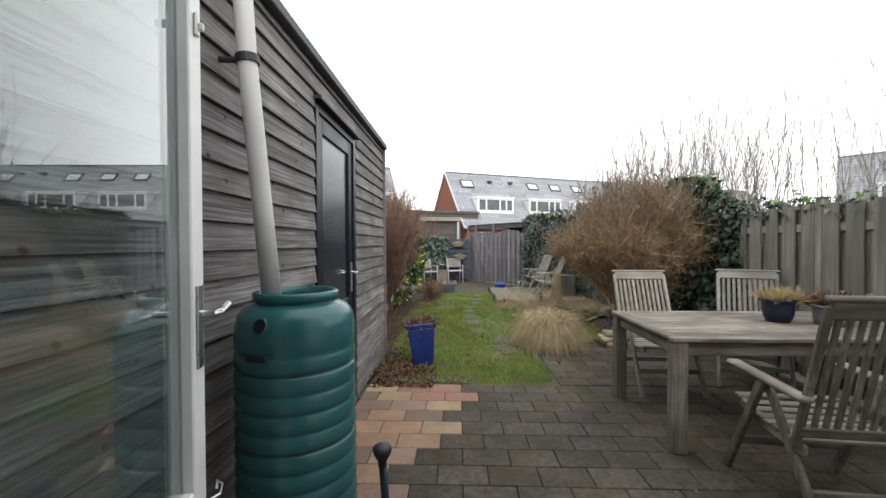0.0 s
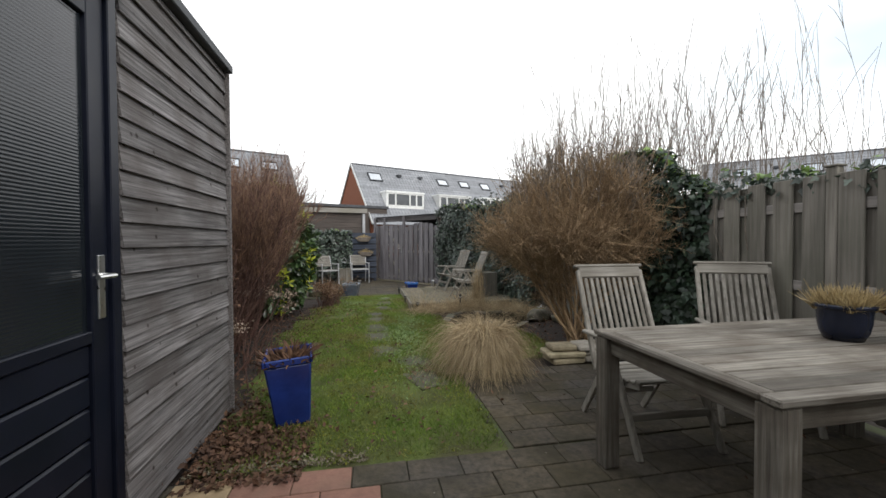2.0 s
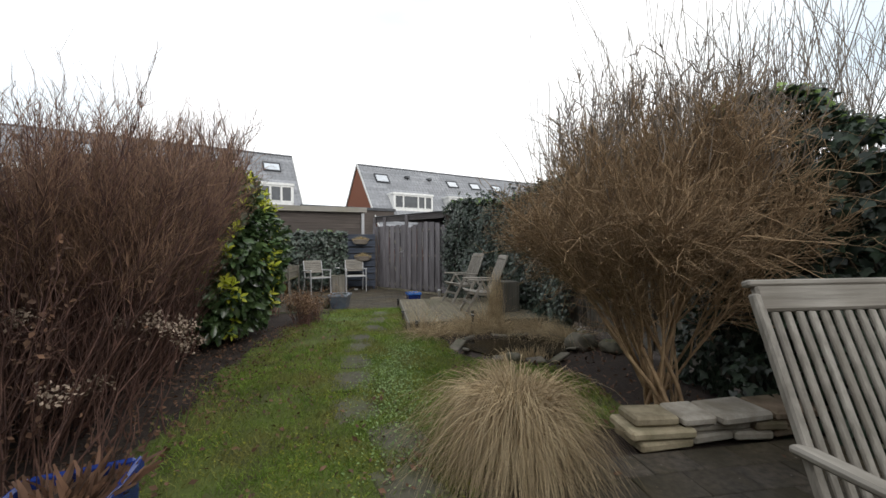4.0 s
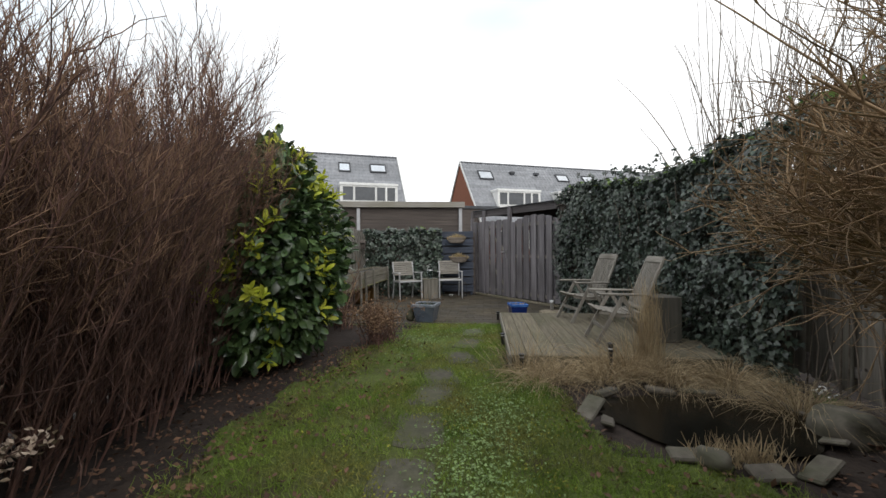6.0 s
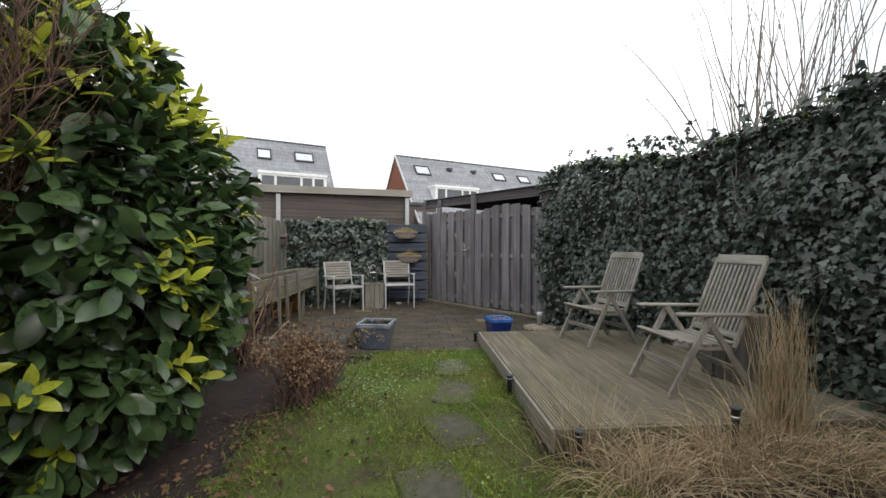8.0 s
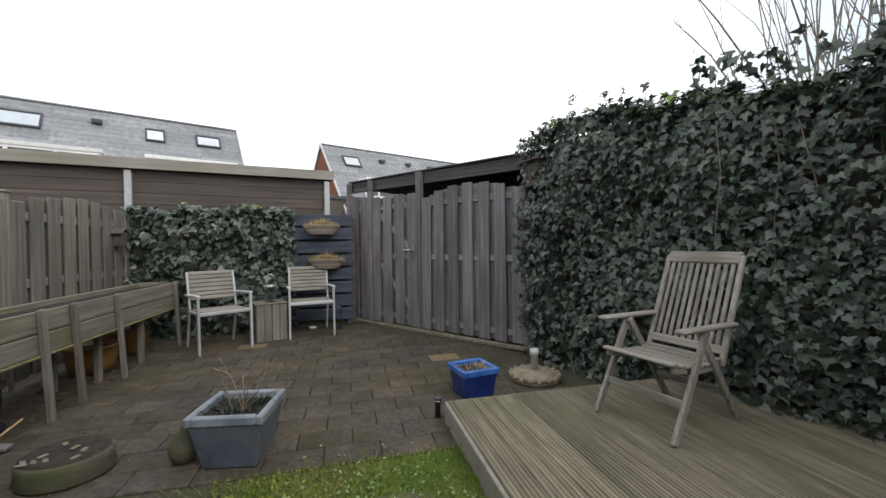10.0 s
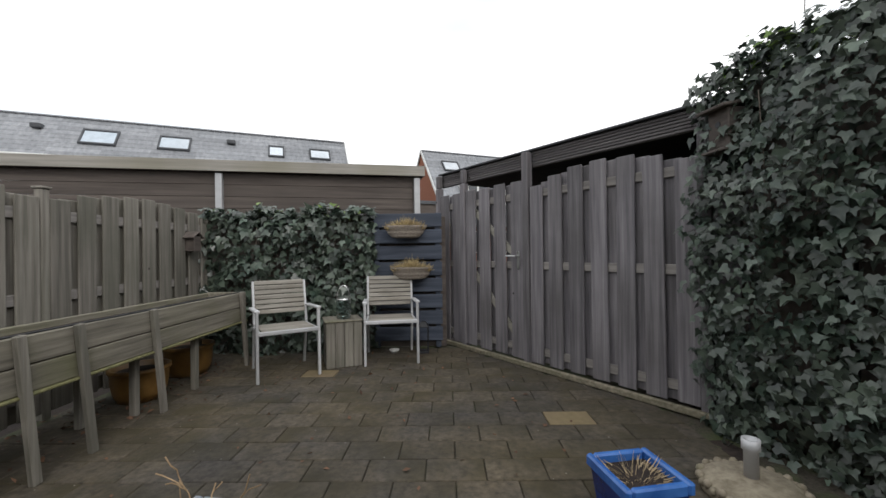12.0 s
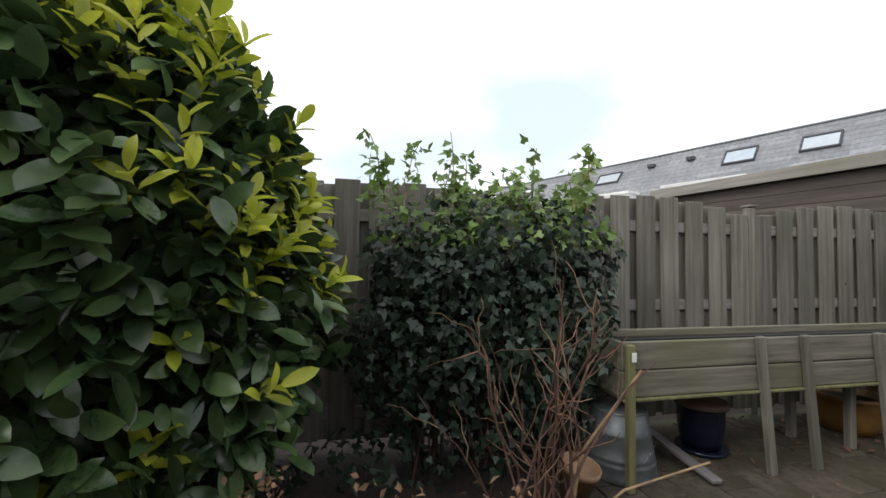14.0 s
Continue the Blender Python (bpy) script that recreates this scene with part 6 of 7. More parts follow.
    st[..., :2] -= 0.25 * np.stack([np.interp(ss, cum, np.gradient(pts[:, 1]) / np.maximum(np.hypot(np.gradient(pts[:, 0]), np.gradient(pts[:, 1])), 1e-6)), -np.interp(ss, cum, np.gradient(pts[:, 0]) / np.maximum(np.hypot(np.gradient(pts[:, 0]), np.gradient(pts[:, 1])), 1e-6))], 1)[:, None] * normal_side
    mass("stem_growth", stem_mesh("stems", st, thin(st, 0.008, 0.004), BARK_GREY), BARK_GREY, t)
    return t, p, out


HP = [(2.19, 11.05), (2.20, 10.82), (2.34, 10.35), (2.72, 9.55), (2.97, 8.95), (3.06, 7.9), (3.12, 7.2), (3.20, 6.85)]
ivy_run("ivy_hedge", HP[::-1], [2.10, 2.16, 2.18, 2.11, 2.04, 2.08, 2.18, 2.1][::-1], 2250, "tall fence thickly grown over with dark green ivy", 0.45, (0.034, 0.072), new_top=0.12, normal_side=-1, whole=160, lumps=0.16)
# Added solid core, hidden by leaves, that keeps sky from showing through the hedge.
core = Shape()
for (xa, ya), (xb, yb), h in zip(HP[:-1], HP[1:-1], (2.04, 2.06, 2.04, 1.98, 1.96, 2.0, 2.0)):
    core.beam((xa + 0.28, ya + 0.1, h / 2), (xb + 0.28, yb + 0.1, h / 2), 0.22, h, side=(0, 0, 1))
solid("fence_ivy", core, CARPW, "unseen dark core added behind the ivy to close its gaps", "fence")
ivy_run("ivy_wall", [(-2.2, 12.90), (-1.2, 12.86), (-0.25, 12.90)], [1.52, 1.58, 1.55], 800, "dark green ivy over the back fence behind the chairs", 0.22, (0.06, 0.11), lumps=0.16, new_top=0.03, normal_side=1, whole=60)
# Leaf colour carries the deep shade under the overhanging shrub.
ivy_run("ivy_fence", [(3.47, 3.40), (3.42, 3.6), (3.30, 3.9), (3.24, 4.4), (3.34, 4.95)], [1.60, 1.84, 2.15, 2.32, 2.15], 1700, "ivy with broad leaves, coloured dark for shade, climbing over the fence", 0.3, (0.05, 0.09), new_top=0.25, normal_side=-1, whole=30, lumps=0.20, leaves=IVY_BUSH)


def ivy_mound(name, lobes, count, label):
    """A bush of ivy: leaves over and within a cluster of rounded lobes."""
    t = thing(name, pose(-1.8, 8.95, 0), label, "ivy")
    lobes = np.array(lobes, float)
    area = lobes[:, 3] * lobes[:, 5] + lobes[:, 4] * lobes[:, 5]
    k = rng.choice(len(lobes), count, p=area / area.sum())
    d = unit(rng.normal(0, 1, (count, 3)))
    swell = np.array([1 + 0.22 * noise.noise(Vector(q) * 2.4 + Vector((i * 3.1, 0, 0))) for q, i in zip(d, k)]) * rng.choice((1.0, 0.84, 0.6), count, p=(0.6, 0.25, 0.15))
    p = lobes[k, :3] + d * lobes[k, 3:] * (swell + rng.normal(0, 0.05, count))[:, None]
    keep = (p[:, 2] > 0.03) & (rng.uniform(0, 1, count) < 0.45 + 0.8 * p[:, 2]) & (p[:, 0] > -2.12)
    p, d = p[keep] - (-1.8, 8.95, 0), d[keep]
    nrm = unit(d * (1, 1, 0.6) + (0.35, 0, 0.35))
    size = rng.uniform(0.028, 0.064, len(p))
    pale = (p[:, 2] > 1.18) & (rng.uniform(0, 1, len(p)) < 0.45)
    mass("foliage", leaf_mesh("foliage", p[~pale], nrm[~pale], size[~pale], IVY_LEAF, IVY_BUSH, 0.65, 0.55), IVY_BUSH, t, "dark green ivy foliage")
    mass("young_leaves", leaf_mesh("young_leaves", p[pale], nrm[pale], size[pale], IVY_LEAF, IVY_NEW, 0.3, 0.7), IVY_NEW, t, "pale green young leaves")
    foot = np.stack([rng.uniform(-0.12, 0.10, 26), rng.uniform(-0.5, 0.55, 26), np.zeros(26)], 1)
    st = grow(foot, unit(rng.normal((0, 0, 1), (0.12, 0.25, 0.02), (26, 3))), rng.uniform(0.8, 1.3, 26), 7, 0.05, 0, 0.015)
    each_stem("stem", st, thin(st, 0.010, 0.004), BARK_RED, t)


ivy_mound("ivy_bush", [(-1.82, 8.62, 1.12, 0.30, 0.36, 0.30), (-1.80, 9.05, 1.20, 0.32, 0.40, 0.28), (-1.84, 9.42, 1.16, 0.26, 0.28, 0.30), (-1.76, 8.75, 0.80, 0.34, 0.42, 0.40), (-1.74, 9.22, 0.78, 0.34, 0.38, 0.42), (-1.84, 8.45, 0.62, 0.22, 0.28, 0.34), (-1.78, 8.85, 0.36, 0.30, 0.42, 0.38), (-1.82, 9.30, 0.34, 0.22, 0.30, 0.34), (-1.75, 8.30, 0.08, 0.36, 0.40, 0.14)], 9800, "bushy dark ivy with pale new shoots on the fence")
ivy_run("trailing_ivy", [(3.50, 3.4), (3.49, 2.7), (3.50, 1.9)], [1.86, 1.80, 1.74], 130, "sparse ivy trailing along the top of the fence", 0.12, (0.045, 0.08), new_top=0.5, normal_side=1, whole=12, lumps=0.05, z_low=1.62)
ivy_run("hanging_ivy", [(3.28, 5.4), (3.26, 6.1), (3.2, 6.9)], [2.15, 2.25, 2.25], 1000, "ivy with young leaves hanging over the top of the fence", 0.3, (0.045, 0.08), new_top=0.3, normal_side=-1, whole=30, lumps=0.2, z_low=1.72)

# upright shoots of the ivy bush
n = 22
b = np.stack([rng.uniform(-2.0, -1.6, n), rng.uniform(8.3, 9.55, n), np.full(n, 1.38)], 1)
sh = grow(b, unit(rng.normal((0, 0, 1), (0.15, 0.2, 0.02), (n, 3))), rng.uniform(0.15, 0.42, n), 6, 0.1)
iv = thing("ivy_shoots", pose(0, 0, 0), "upright pale green ivy shoots above the bush", "ivy")
each_stem("stem", sh, thin(sh, 0.004, 0.002), BARK_TAN, iv)
pp = pick(sh, 560, 0.1)
part("leaves", leaf_mesh("leaves", pp + rng.normal(0, 0.03, pp.shape), np.tile((0.4, 0, 0.8), (560, 1)), rng.uniform(0.035, 0.07, 560), IVY_LEAF, IVY_NEW, 0.2, 0.8), IVY_NEW, iv, "pale green leaves")
# loose shoots over the top of the hedge
n = 46
b = np.stack([np.zeros(n), rng.uniform(7.2, 11.0, n), np.zeros(n)], 1)
hp_ = np.array(HP[::-1])
b[:, 0] = np.interp(b[:, 1], hp_[:, 1], hp_[:, 0]) + rng.uniform(0.0, 0.3, n)
b[:, 2] = rng.uniform(2.0, 2.12, n)
sh = grow(b, unit(rng.normal((-0.12, 0, 0.75), (0.5, 0.5, 0.2), (n, 3))), rng.uniform(0.12, 0.36, n), 6, 0.2)
iv = thing("ivy_shoots", pose(0, 0, 0), "loose dark ivy shoots along the top of the hedge", "ivy")
each_stem("stem", sh, thin(sh, 0.003, 0.0015), BARK_GREY, iv)
pp = pick(sh, 620, 0.05)
part("leaves", leaf_mesh("leaves", pp + rng.normal(0, 0.02, pp.shape), np.tile((-0.5, 0, 0.6), (620, 1)), rng.uniform(0.04, 0.085, 620), IVY_LEAF, IVY, 0.4, 0.7), IVY, iv, "dark green leaves")
# bare stems before the ivy bush
n = 16
b = rng.normal((-1.22, 9.0, 0), (0.07, 0.12, 0), (n, 3))
bs = thing("bare_pruned_shrub", pose(0, 0, 0), "low bare shrub with brown cut stems beside the ivy", "shrub")
m_ = grow(b, unit(rng.normal((0.05, 0.05, 1.0), (0.20, 0.26, 0.1), (n, 3))), rng.uniform(0.5, 1.02, n), 7, 0.12, 0, 0.02)
each_stem("stem", m_, thin(m_, 0.007, 0.0022), BARK_RED, bs, 5)
cut = np.array([[(-1.27, 9.12, 0.0), (-1.26, 9.17, 0.3), (-1.2, 9.42, 0.65)], [(-1.2, 9.08, 0.0), (-1.16, 9.3, 0.18), (-1.08, 9.64, 0.30)]])
cut = np.stack([cut[:, 0], cut[:, 0] * 0.5 + cut[:, 1] * 0.5, cut[:, 1], cut[:, 1] * 0.5 + cut[:, 2] * 0.5, cut[:, 2]], 1)
each_stem("cut_stem", cut, thin(cut, 0.008, 0.006), BARK_TAN, bs, 8)
f_ = fork(m_, 70, 0.3, 0.6, 0.2, 5, 0.2)
mass("twig_growth", stem_mesh("twigs", f_, thin(f_, 0.0035, 0.0015), BARK_RUST_LIT), BARK_RUST_LIT, bs)

# laurel
laurel = thing("laurel_bush", pose(-1.38, 7.32, 0), "glossy green laurel bush with yellow-green young and skylit leaves", "shrub")
n = 2500
u = unit(rng.normal(0, 1, (n * 2, 3)))
u = u[(u[:, 2] > -0.85)][:n]
n = len(u)
lum = np.array([0.17 * noise.noise(Vector(q) * 2.2) + 0.13 * noise.noise(Vector(q) * 5) for q in u])
rad = 1.0 + lum + rng.normal(0, 0.05, n)
wide = 1.0 - 0.24 * np.clip(u[:, 2], 0, 1) ** 1.6
deep = np.where(u[:, 1] < 0, 0.86, 0.67) * (1.0 - 0.52 * np.clip(u[:, 2], 0, 1) ** 1.6)
c = u * rad[:, None] * np.stack([0.64 * wide, deep, np.full(n, 1.06)], 1) + (0.0, 0.0, 1.08)
c[:, 2] = np.maximum(c[:, 2], 0.10 + rng.uniform(0, 0.2, n))
clus = np.array([noise.noise(Vector(q) * 2.6 + Vector((4, 1, 9))) for q in u])
# Young whorls; those high on the +y side also paint in the skylit leaves.
chance = np.where(u[:, 1] < 0, np.where((u[:, 2] > -0.55) & (u[:, 2] < 0.05), 0.28, np.where(u[:, 2] > 0.6, 0.18, 0.08)), np.where(u[:, 2] > -0.15, 0.21, 0.03))
young = (u[:, 0] > -0.35) & (clus > -0.08) & (rng.uniform(0, 1, n) < chance)
pos, tip, nrm, tone = [], [], [], []
for q, d, yng in zip(c, u, young):
    shoot = unit(d * 0.6 + np.array((0, 0, 0.7)) + rng.normal(0, 0.15, 3))
    turn = rng.uniform(0, 6.28)
    side = unit(np.cross(shoot, (0.3, 0.5, 0.1)))
    side2 = np.cross(shoot, side)
    k = int(rng.integers(5, 8)) if yng else int(rng.integers(2, 4))
    for i in range(k):
        a_ = turn + i * 2.4
        out = side * math.cos(a_) + side2 * math.sin(a_)
        if yng:
            pos.append(q + shoot * (0.03 + 0.018 * i))
            tip.append(unit(out * (1.0 - 0.08 * i) + shoot * (0.35 + 0.12 * i)))
            nrm.append(unit(shoot - out * 0.2))
        else:
            pos.append(q + rng.normal(0, 0.02, 3))
            tip.append(unit(d * 0.75 + rng.normal(0, 0.6, 3) + np.array((0, 0, -0.15))))
            nrm.append(unit(np.array((0, 0, 0.75)) + d * 0.55 + rng.normal(0, 0.42, 3)))
        tone.append(yng)
pos, tip, nrm, tone = np.array(pos), np.array(tip), np.array(nrm), np.array(tone)
sz = np.where(tone, rng.uniform(0.075, 0.125, len(pos)), rng.uniform(0.085, 0.15, len(pos)))
near = np.zeros(len(pos), bool)
near[np.flatnonzero((pos[:, 0] > 0.35) & (pos[:, 2] > 0.5))[:260]] = True
BROAD_LEAF = FULL_LEAF
NARROW_LEAF = (FULL_LEAF[0] * (0.78, 1, 1.2), FULL_LEAF[1])


def set_leaves(name, sel, template, material, parent, single):
    """Leaves with given tips and faces, joined or one by one."""
    nn = unit(nrm[sel] - tip[sel] * (nrm[sel] * tip[sel]).sum(1, keepdims=True))
    ax = np.cross(tip[sel], nn)
    tv, tf = template
    if single:
        me = np_mesh("leaf", tv, tf, material, True)
        for q, e1, e2, e3, k in zip(pos[sel], ax, tip[sel], nn, sz[sel]):
            m = Matrix((Vector(e1), Vector(e2), Vector(e3))).transposed().to_4x4()
            m.translation = q
            piece("leaf", me, parent, m @ Matrix.Scale(float(k), 4))
        return
    v = pos[sel][:, None] + sz[sel][:, None, None] * (tv[None, :, :1] * ax[:, None] + tv[None, :, 1:2] * tip[sel][:, None] + tv[None, :, 2:] * nn[:, None])
    f = (tf[None] + (np.arange(sel.sum()) * len(tv))[:, None, None]).reshape(-1, 3)
    mass(name, np_mesh(name, v.reshape(-1, 3), f, material, True), material, parent)


set_leaves("foliage", ~tone & ~near, BROAD_LEAF, LAUREL, laurel, False)
set_leaves("young_foliage", tone & ~near, NARROW_LEAF, LAUREL_NEW_LIT, laurel, False)
set_leaves("leaf", ~tone & near, BROAD_LEAF, LAUREL, laurel, True)
set_leaves("leaf", tone & near, NARROW_LEAF, LAUREL_NEW_LIT, laurel, True)
n = 60
b = rng.normal((0, 0, 0), (0.10, 0.14, 0), (n, 3))
st = grow(b, unit(rng.normal((0, 0, 1), (0.10, 0.12, 0.03), (n, 3))), rng.uniform(0.8, 1.35, n), 6, 0.08)
each_stem("stem", st, thin(st, 0.014, 0.004), BARK_GREY, laurel)
u2 = unit(rng.normal(0, 1, (1800, 3)))
ci = u2 * (0.40, 0.52, 0.85) + (0, 0, 1.05)
mass("inner_foliage", leaf_mesh("inner_leaves", ci, u2, rng.uniform(0.10, 0.16, 1800), OVAL_LEAF, LAUREL, 0.4, 0.6), LAUREL, laurel)

# dried hydrangea
n = 110
b = rng.normal((-0.50, 8.15, 0), (0.10, 0.14, 0), (n, 3))
t, o, mn, tw = shrub("dried_hydrangea", b, unit(rng.normal((0, 0, 1), (0.36, 0.36, 0.1), (n, 3))), rng.uniform(0.30, 0.48, n), 160, 0.13, BARK_RED, "low brown shrub with dried flower heads", 0.005, 0.4, 0.4)
tips = np.concatenate([mn[:, -1], tw[::2, -1]])
k = 16
pp = np.repeat(tips, k, 0) + rng.normal(0, 0.030, (len(tips) * k, 3))
mass("dried_head_growth", leaf_mesh("dried_heads", pp, rng.normal(0, 1, pp.shape), rng.uniform(0.015, 0.035, len(pp)), SMALL_LEAF, DEADHEAD, 0.1, 1.0), DEADHEAD, t, "papery brown flower heads")
# dried hydrangea stalks by the red shrub
n = 40
b = rng.normal((-1.0, 4.30, 0), (0.16, 0.24, 0), (n, 3))
t, o, mn, tw = shrub("dried_perennial", b, unit(rng.normal((0.1, -0.05, 1), (0.28, 0.28, 0.1), (n, 3))), rng.uniform(0.40, 0.86, n), 50, 0.2, BARK_RED, "withered brown stalks with dry heads at the bed edge", 0.005, 0.5, 0.3)
tips = mn[::4, -1]
pp = np.repeat(tips, 110, 0) + rng.normal(0, 0.042, (len(tips) * 110, 3)) * (1, 1, 0.6)
mass("dried_head_growth", leaf_mesh("dried_heads", pp, rng.normal(0, 1, pp.shape), rng.uniform(0.012, 0.03, len(pp)), SMALL_LEAF, PALEHEAD, 0.1, 1.0), PALEHEAD, t, "papery brown flower heads")
# leafy shrub by the shed corner
n = 46
b = rng.normal((-1.12, 3.78, 0), (0.10, 0.12, 0), (n, 3))
t, o, mn, tw = shrub("small_leafy_shrub", b, unit(rng.normal((0, 0, 1), (0.3, 0.3, 0.1), (n, 3))), rng.uniform(0.7, 1.2, n), 200, 0.3, BARK_RED, "sparse shrub with small withered leaves beside the shed", 0.006, 0.5, 0.3)
pp = pick(tw, 420, 0.2)
part("leaves", leaf_mesh("leaves", pp, np.tile((0.3, -0.3, 0.7), (420, 1)), rng.uniform(0.02, 0.045, 420), SMALL_LEAF, LITTER, 0.3, 0.7), LITTER, t)


# dry grass tufts
def tuft(x, y, n, length, spread, droop, label, width=0.004, material=STRAW, rad=0.12):
    t = thing("ornamental_grass", pose(x, y, 0), label, "grass", "dry grass tufts")
    b = rng.normal(0, rad, (n, 3)) * (1, 1, 0)
    w = unit(np.stack([b[:, 0] / rad * spread, b[:, 1] / rad * spread, np.ones(n)], 1) + rng.normal(0, 0.16, (n, 3)))
    mass("blade_growth", blade_mesh("blades", grow(b, w, rng.uniform(0.45, 1, n) * length, 7, 0.12, droop, 0.01), width, material), material, t)
    return t


mop = thing("ornamental_grass", pose(1.36, 3.85, 0.004), "straw-coloured mop of dry ornamental grass", "grass", "dry grass tufts")
n = 5600
ang = rng.uniform(0, 2 * np.pi, n)
lobe = np.array([noise.noise((1.3 * math.cos(a), 1.3 * math.sin(a), 2.2)) + 0.6 * noise.noise((4 * math.cos(a), 4 * math.sin(a), 5.1)) for a in ang])
far_, high = 0.46 * rng.uniform(0.08, 1.1, n) ** 0.6 * (1 + 0.45 * lobe), rng.uniform(0.20, 0.50, n) * (1 + 0.25 * lobe)
s_ = np.linspace(0, 1, 8)[None]
out_ = 0.07 * rng.uniform(0, 1, n)[:, None] + far_[:, None] * s_ ** 1.0
arc = np.stack([out_ * np.cos(ang)[:, None], out_ * np.sin(ang)[:, None], high[:, None] * (3.3 * s_ * (1 - 0.97 * s_) + 0.03)], 2)
arc += (rng.normal(0, 0.012, arc.shape) + rng.normal(0, 0.095, (n, 1, 3)) * (1, 1, 0.6)) * s_[..., None]
arc[..., 2] = np.maximum(arc[..., 2], 0.004)
mass("blade_growth", blade_mesh("blades", arc, 0.0038, STRAW), STRAW, mop)
for x, y, n, ln, sp, dr in ((1.40, 7.0, 330, 0.50, 0.6, 0.7), (1.80, 7.08, 420, 0.55, 0.5, 0.65), (2.35, 7.0, 420, 0.55, 0.6, 0.7), (2.75, 6.9, 420, 0.55, 0.6, 0.7), (1.22, 6.9, 160, 0.4, 0.7, 0.6), (1.16, 7.22, 130, 0.42, 0.25, 0.2), (2.05, 7.1, 260, 0.6, 0.3, 0.4), (2.9, 6.4, 300, 0.5, 0.6, 0.6)):
    tuft(x, y, int(n * 1.25), ln * 1.3, sp * 1.15, dr * 1.1, "dry straw-coloured grass at the pond edge", 0.004, rad=0.09)
reed = thing("dry_reeds", pose(2.24, 7.22, 0), "narrow upright clump of dry straw reeds beside the deck", "reeds")
b = rng.normal(0, 0.05, (36, 3)) * (1, 1, 0)
st = grow(b, unit(rng.normal((0, 0, 1), (0.05, 0.05, 0.01), (36, 3))), rng.uniform(0.5, 0.9, 36), 6, 0.04)
each_stem("stalk", st, thin(st, 0.0028, 0.0012), STRAW, reed)
b = rng.normal(0, 0.05, (340, 3)) * (1, 1, 0)
mass("blade_growth", blade_mesh("blades", grow(b, unit(rng.normal((0, 0, 1), (0.05, 0.05, 0.01), (340, 3))), rng.uniform(0.35, 0.86, 340), 6, 0.04), 0.0042, STRAW), STRAW, reed)
# lawn grass, clover, litter
def lawn_points(n):
    p = scatter(n, -1.1, 2.5, 2.42, 9.4)
    left, right = lawn_edges(p[:, 1])
    d = np.array([noise.noise((x * 1.6, y * 1.6, 3.3)) for x, y, _ in p])
    return p[(p[:, 0] > left + 0.04 + 0.42 * d + rng.normal(0, 0.10, n)) & (p[:, 0] < right + 0.15 * d) & (rng.uniform(-0.7, 0.6, n) < 1.3 * d + 0.28 + 0.55 * np.minimum(p[:, 0] - 0.15, 0))]


g = lawn_points(200000)
clear = np.ones(len(g), bool)
for x, y in ((0.76, 3.72), (0.72, 4.22), (0.42, 4.75), (0.37, 5.36), (0.36, 5.98), (0.36, 6.55), (0.38, 7.0), (0.52, 7.62), (0.60, 8.25), (0.62, 8.85)):
    clear &= ((g[:, 0] - x) / 0.12) ** 2 + ((g[:, 1] - y) / 0.17) ** 2 > rng.uniform(0.5, 1.2, len(g))
g = g[clear]
blades = blade_mesh("lawn_grass", grow(g, unit(rng.normal((0, 0, 1), (0.8, 0.8, 0.1), (len(g), 3)) * (1, 1, 1)), rng.uniform(0.014, 0.048, len(g)), 3, 0.35), 0.0044, GRASS)
tagged(new("lawn_grass", blades), "short uneven green grass blades of the lawn", "grass", "", "stuff")
c = np.concatenate([rng.normal((0.72, 5.2, 0.02), (0.16, 0.7, 0.008), (2600, 3)), rng.normal((0.55, 8.9, 0.02), (0.25, 0.25, 0.006), (500, 3)), rng.normal((-0.05, 8.3, 0.02), (0.16, 0.4, 0.006), (700, 3)), rng.normal((0.9, 6.3, 0.02), (0.15, 0.35, 0.006), (700, 3))])
tagged(new("clover", leaf_mesh("clover", c, np.tile((0.0, 0, 1.0), (len(c), 1)), rng.uniform(0.012, 0.028, len(c)), SMALL_LEAF, CLOVER, 0, 0.35)), "pale green clover patch in the lawn", "clover", "", "stuff")
m_ = lawn_points(60000)
d = np.array([noise.noise((x * 2.1, y * 2.1, 12.3)) + 0.5 * noise.noise((x * 7, y * 7, 4.4)) for x, y, _ in m_])
m_ = m_[d > 0.16 + 0.10 * rng.normal(0, 1, len(m_))] + (0, 0, 0.012)
tagged(new("moss", leaf_mesh("moss", m_, np.tile((0.0, 0, 1.0), (len(m_), 1)), rng.uniform(0.008, 0.022, len(m_)), SMALL_LEAF, MOSS, 0, 0.7)), "yellow-green moss patches in the lawn", "moss", "", "stuff")
c = np.concatenate([scatter(420, -0.8, 0.9, 2.45, 5.0, 0.026), scatter(500, -0.8, 0.1, 5.0, 8.4, 0.024), scatter(1500, -0.72, -0.1, 2.3, 2.95, 0.008), scatter(2400, -2.0, -0.55, 3.4, 7.9, 0.018), scatter(1200, 1.3, 3.3, 4.1, 7.2, 0.018), scatter(140, -2.0, 1.5, 9.5, 12.8, 0.006), scatter(60, 0.2, 3.3, 0.0, 3.7, 0.006), scatter(260, -2.1, -1.5, 9.2, 12.6, 0.01)])
c = c[((c[:, 0] - 2.24) / 0.75) ** 2 + ((c[:, 1] - 6.24) / 0.62) ** 2 > 1]
tagged(new("leaf_litter", leaf_mesh("leaf_litter", c, np.tile((0.0, 0, 1.0), (len(c), 1)), rng.uniform(0.02, 0.05, len(c)), SMALL_LEAF, LITTER, 0, 0.5)), "scattered brown dead leaves on beds and paving", "dead leaves", "", "stuff")

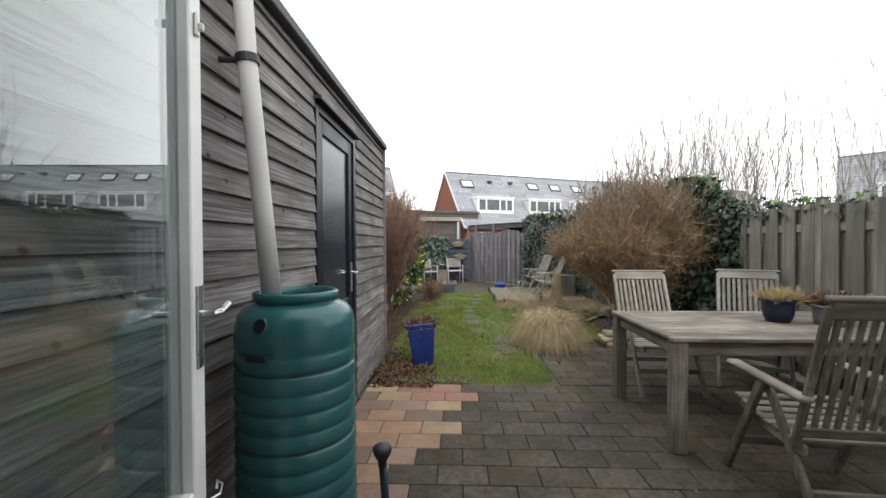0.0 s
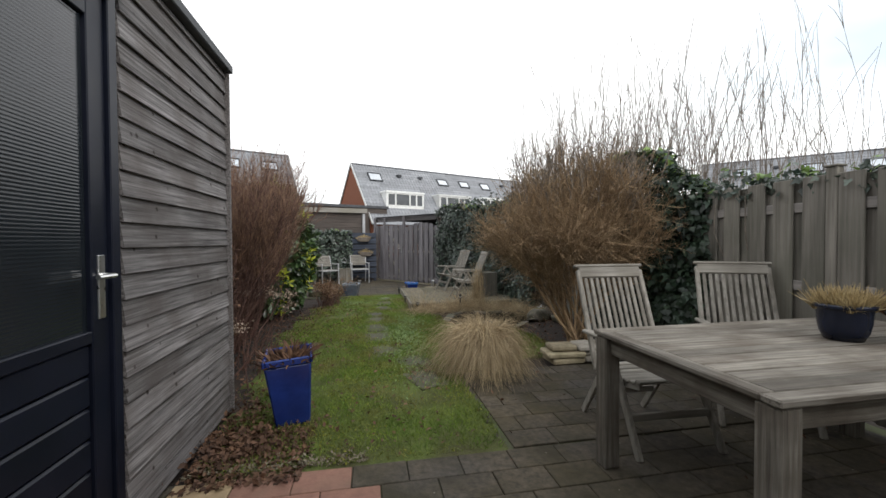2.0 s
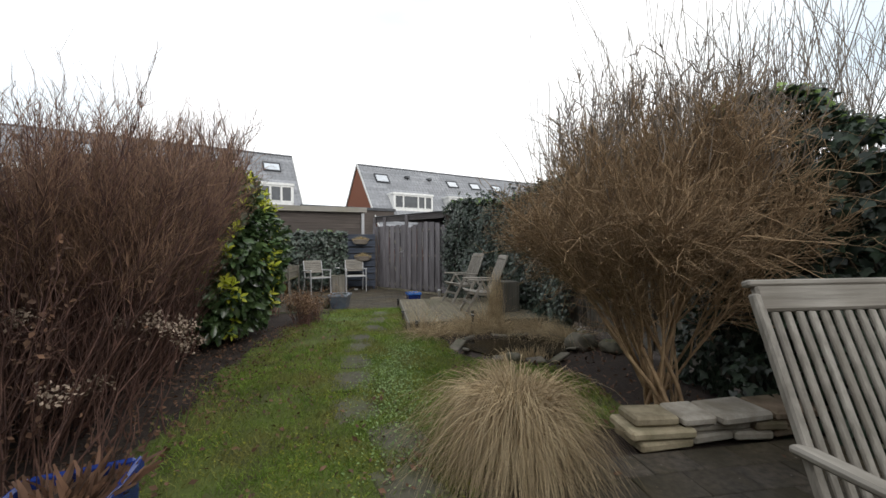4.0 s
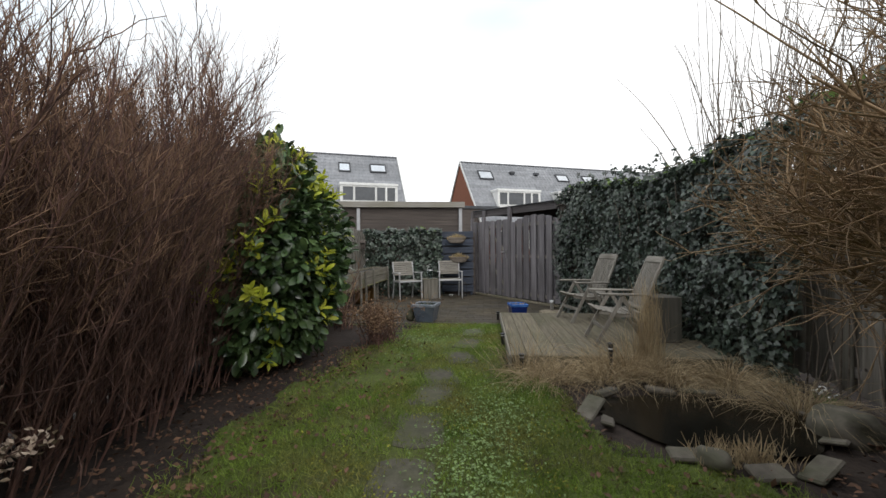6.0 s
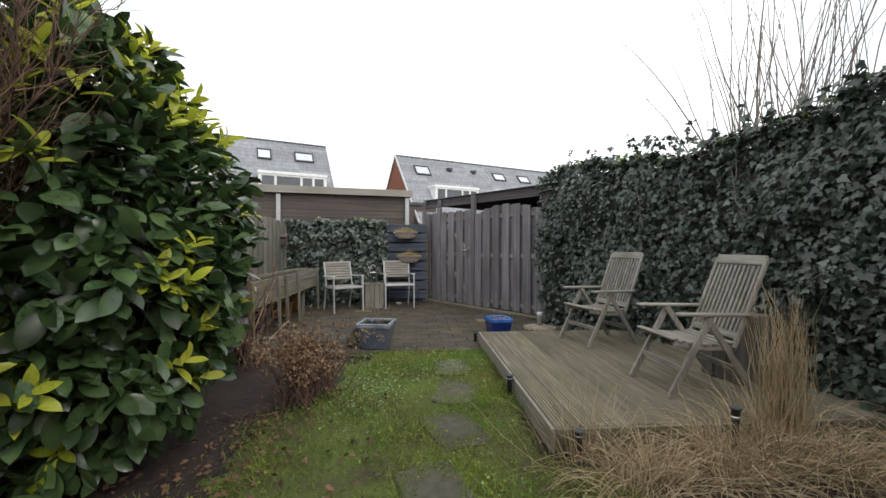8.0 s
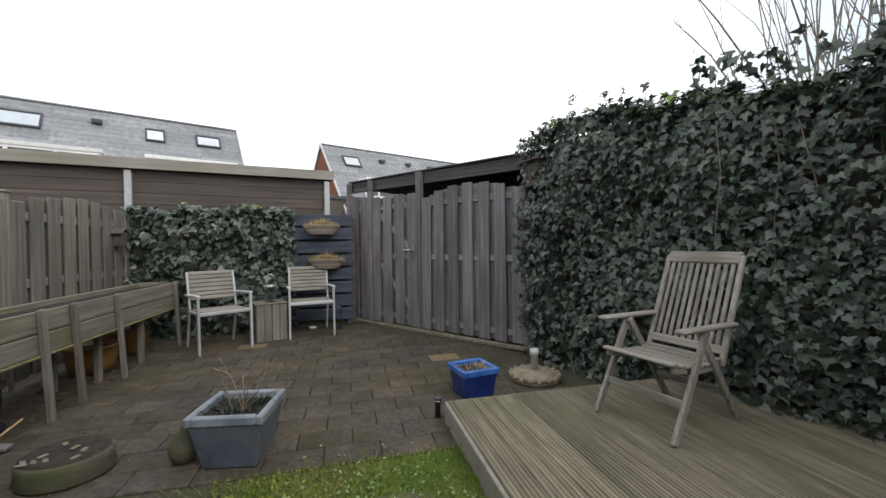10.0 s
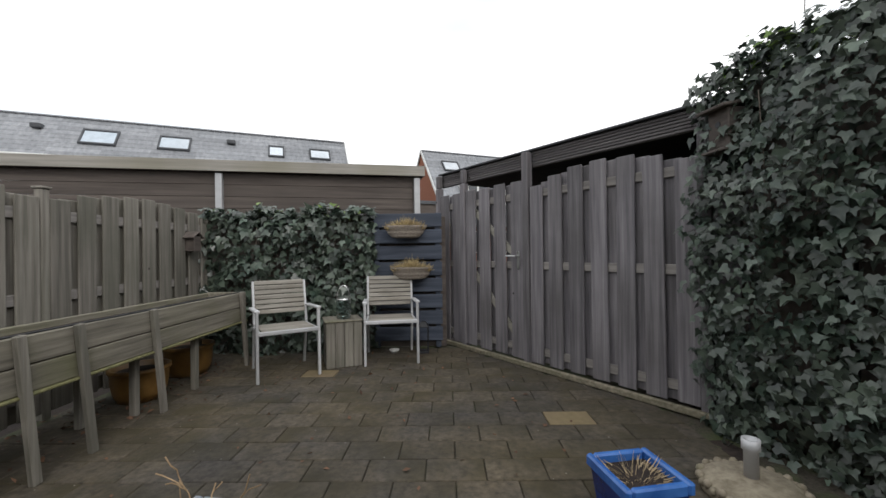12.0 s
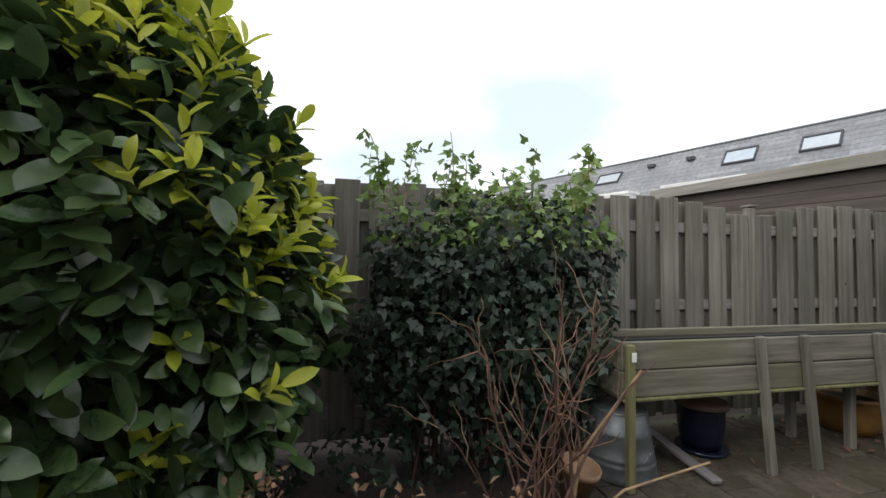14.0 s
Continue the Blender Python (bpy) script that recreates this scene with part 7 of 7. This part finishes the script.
c = np.stack([rng.uniform(-0.72, 0.25, 900), 2.44 + np.abs(rng.normal(0, 0.05, 900)), rng.uniform(0.0, 0.012, 900)], 1)
tagged(new("gravel", leaf_mesh("gravel", c, np.tile((0.0, 0, 1.0), (900, 1)), rng.uniform(0.012, 0.03, 900), SMALL_LEAF, PEBBLE, 0, 0.9)), "pale shell grit along the edge of the bricks", "gravel", "", "stuff")
c = np.concatenate([rng.normal((-0.5, 2.72, 0.03), (0.14, 0.14, 0.012), (700, 3)), rng.normal((-0.62, 3.1, 0.02), (0.08, 0.25, 0.01), (300, 3))])
tagged(new("leaf_heap", leaf_mesh("leaf_heap", c, np.tile((0.0, 0, 1.0), (len(c), 1)), rng.uniform(0.02, 0.055, len(c)), SMALL_LEAF, LITTER, 0, 0.8)), "heap of wet brown leaves in the shed corner", "dead leaves", "", "stuff")

# ---- paving, stone by stone ----
random.seed(11)
PW, PH = 0.30, 0.20
_pv = {}


def paver(parent, x0, x1, y0, y1, material, z=0.0):
    key = (round(x1 - x0, 2), round(y1 - y0, 2), material.name)
    if key not in _pv:
        _pv[key] = Shape().box(0, 0, -0.0275, x1 - x0 - 0.0050, y1 - y0 - 0.0050, 0.055, 0.004).data("paver", material)
    piece("paver", _pv[key], parent, pose((x0 + x1) / 2, (y0 + y1) / 2, z + random.uniform(-0.0015, 0.0015), random.uniform(-0.3, 0.3), random.uniform(-0.3, 0.3), random.uniform(-0.4, 0.4)))


def paving(parent, rows_y0, rows_y1, left, right, pick_material):
    r = 0
    y = rows_y0
    while y < rows_y1 - 0.05:
        x = left(y) - (PW / 2 if r % 2 else 0) 
        x1 = right(y)
        while x < x1 - 0.04:
            a, b = max(x, left(y)), min(x + PW, x1)
            if b - a > 0.05:
                paver(parent, a, b, y, y + PH, pick_material((a + b) / 2, y + PH / 2))
            x += PW
        y += PH
        r += 1


def near_stone(x, y):
    if x < 0.33 - (2.40 - y) * 0.33 + random.uniform(-0.02, 0.02):
        return random.choices(CLAY[:5], (4, 3, 4, 2, 3))[0]
    return PAVER


near = thing("paving_near", pose(0, 0, 0), "dark mossy concrete paving with a strip of clay pavers by the shed", "paving", "", "structure")
paving(near, -1.0, 2.40, lambda y: -0.74, lambda y: 3.48, near_stone)
paving(near, 2.42, 3.72, lambda y: 1.12, lambda y: 3.48, lambda x, y: PAVER)
far = thing("paving_far", pose(0, 0, 0), "dark mossy concrete paving of the far terrace", "paving", "", "structure")
paving(far, 9.40, 12.9, lambda y: -2.1, lambda y: min(2.05, 0.52 + (13.38 - y) / 1.315 - 0.16), lambda x, y: CLAY[5] if (abs(x - 1.40) < 0.15 and abs(y - 11.12) < 0.1) or (abs(x + 0.5) < 0.2 and abs(y - 12.1) < 0.1) else PAVER)
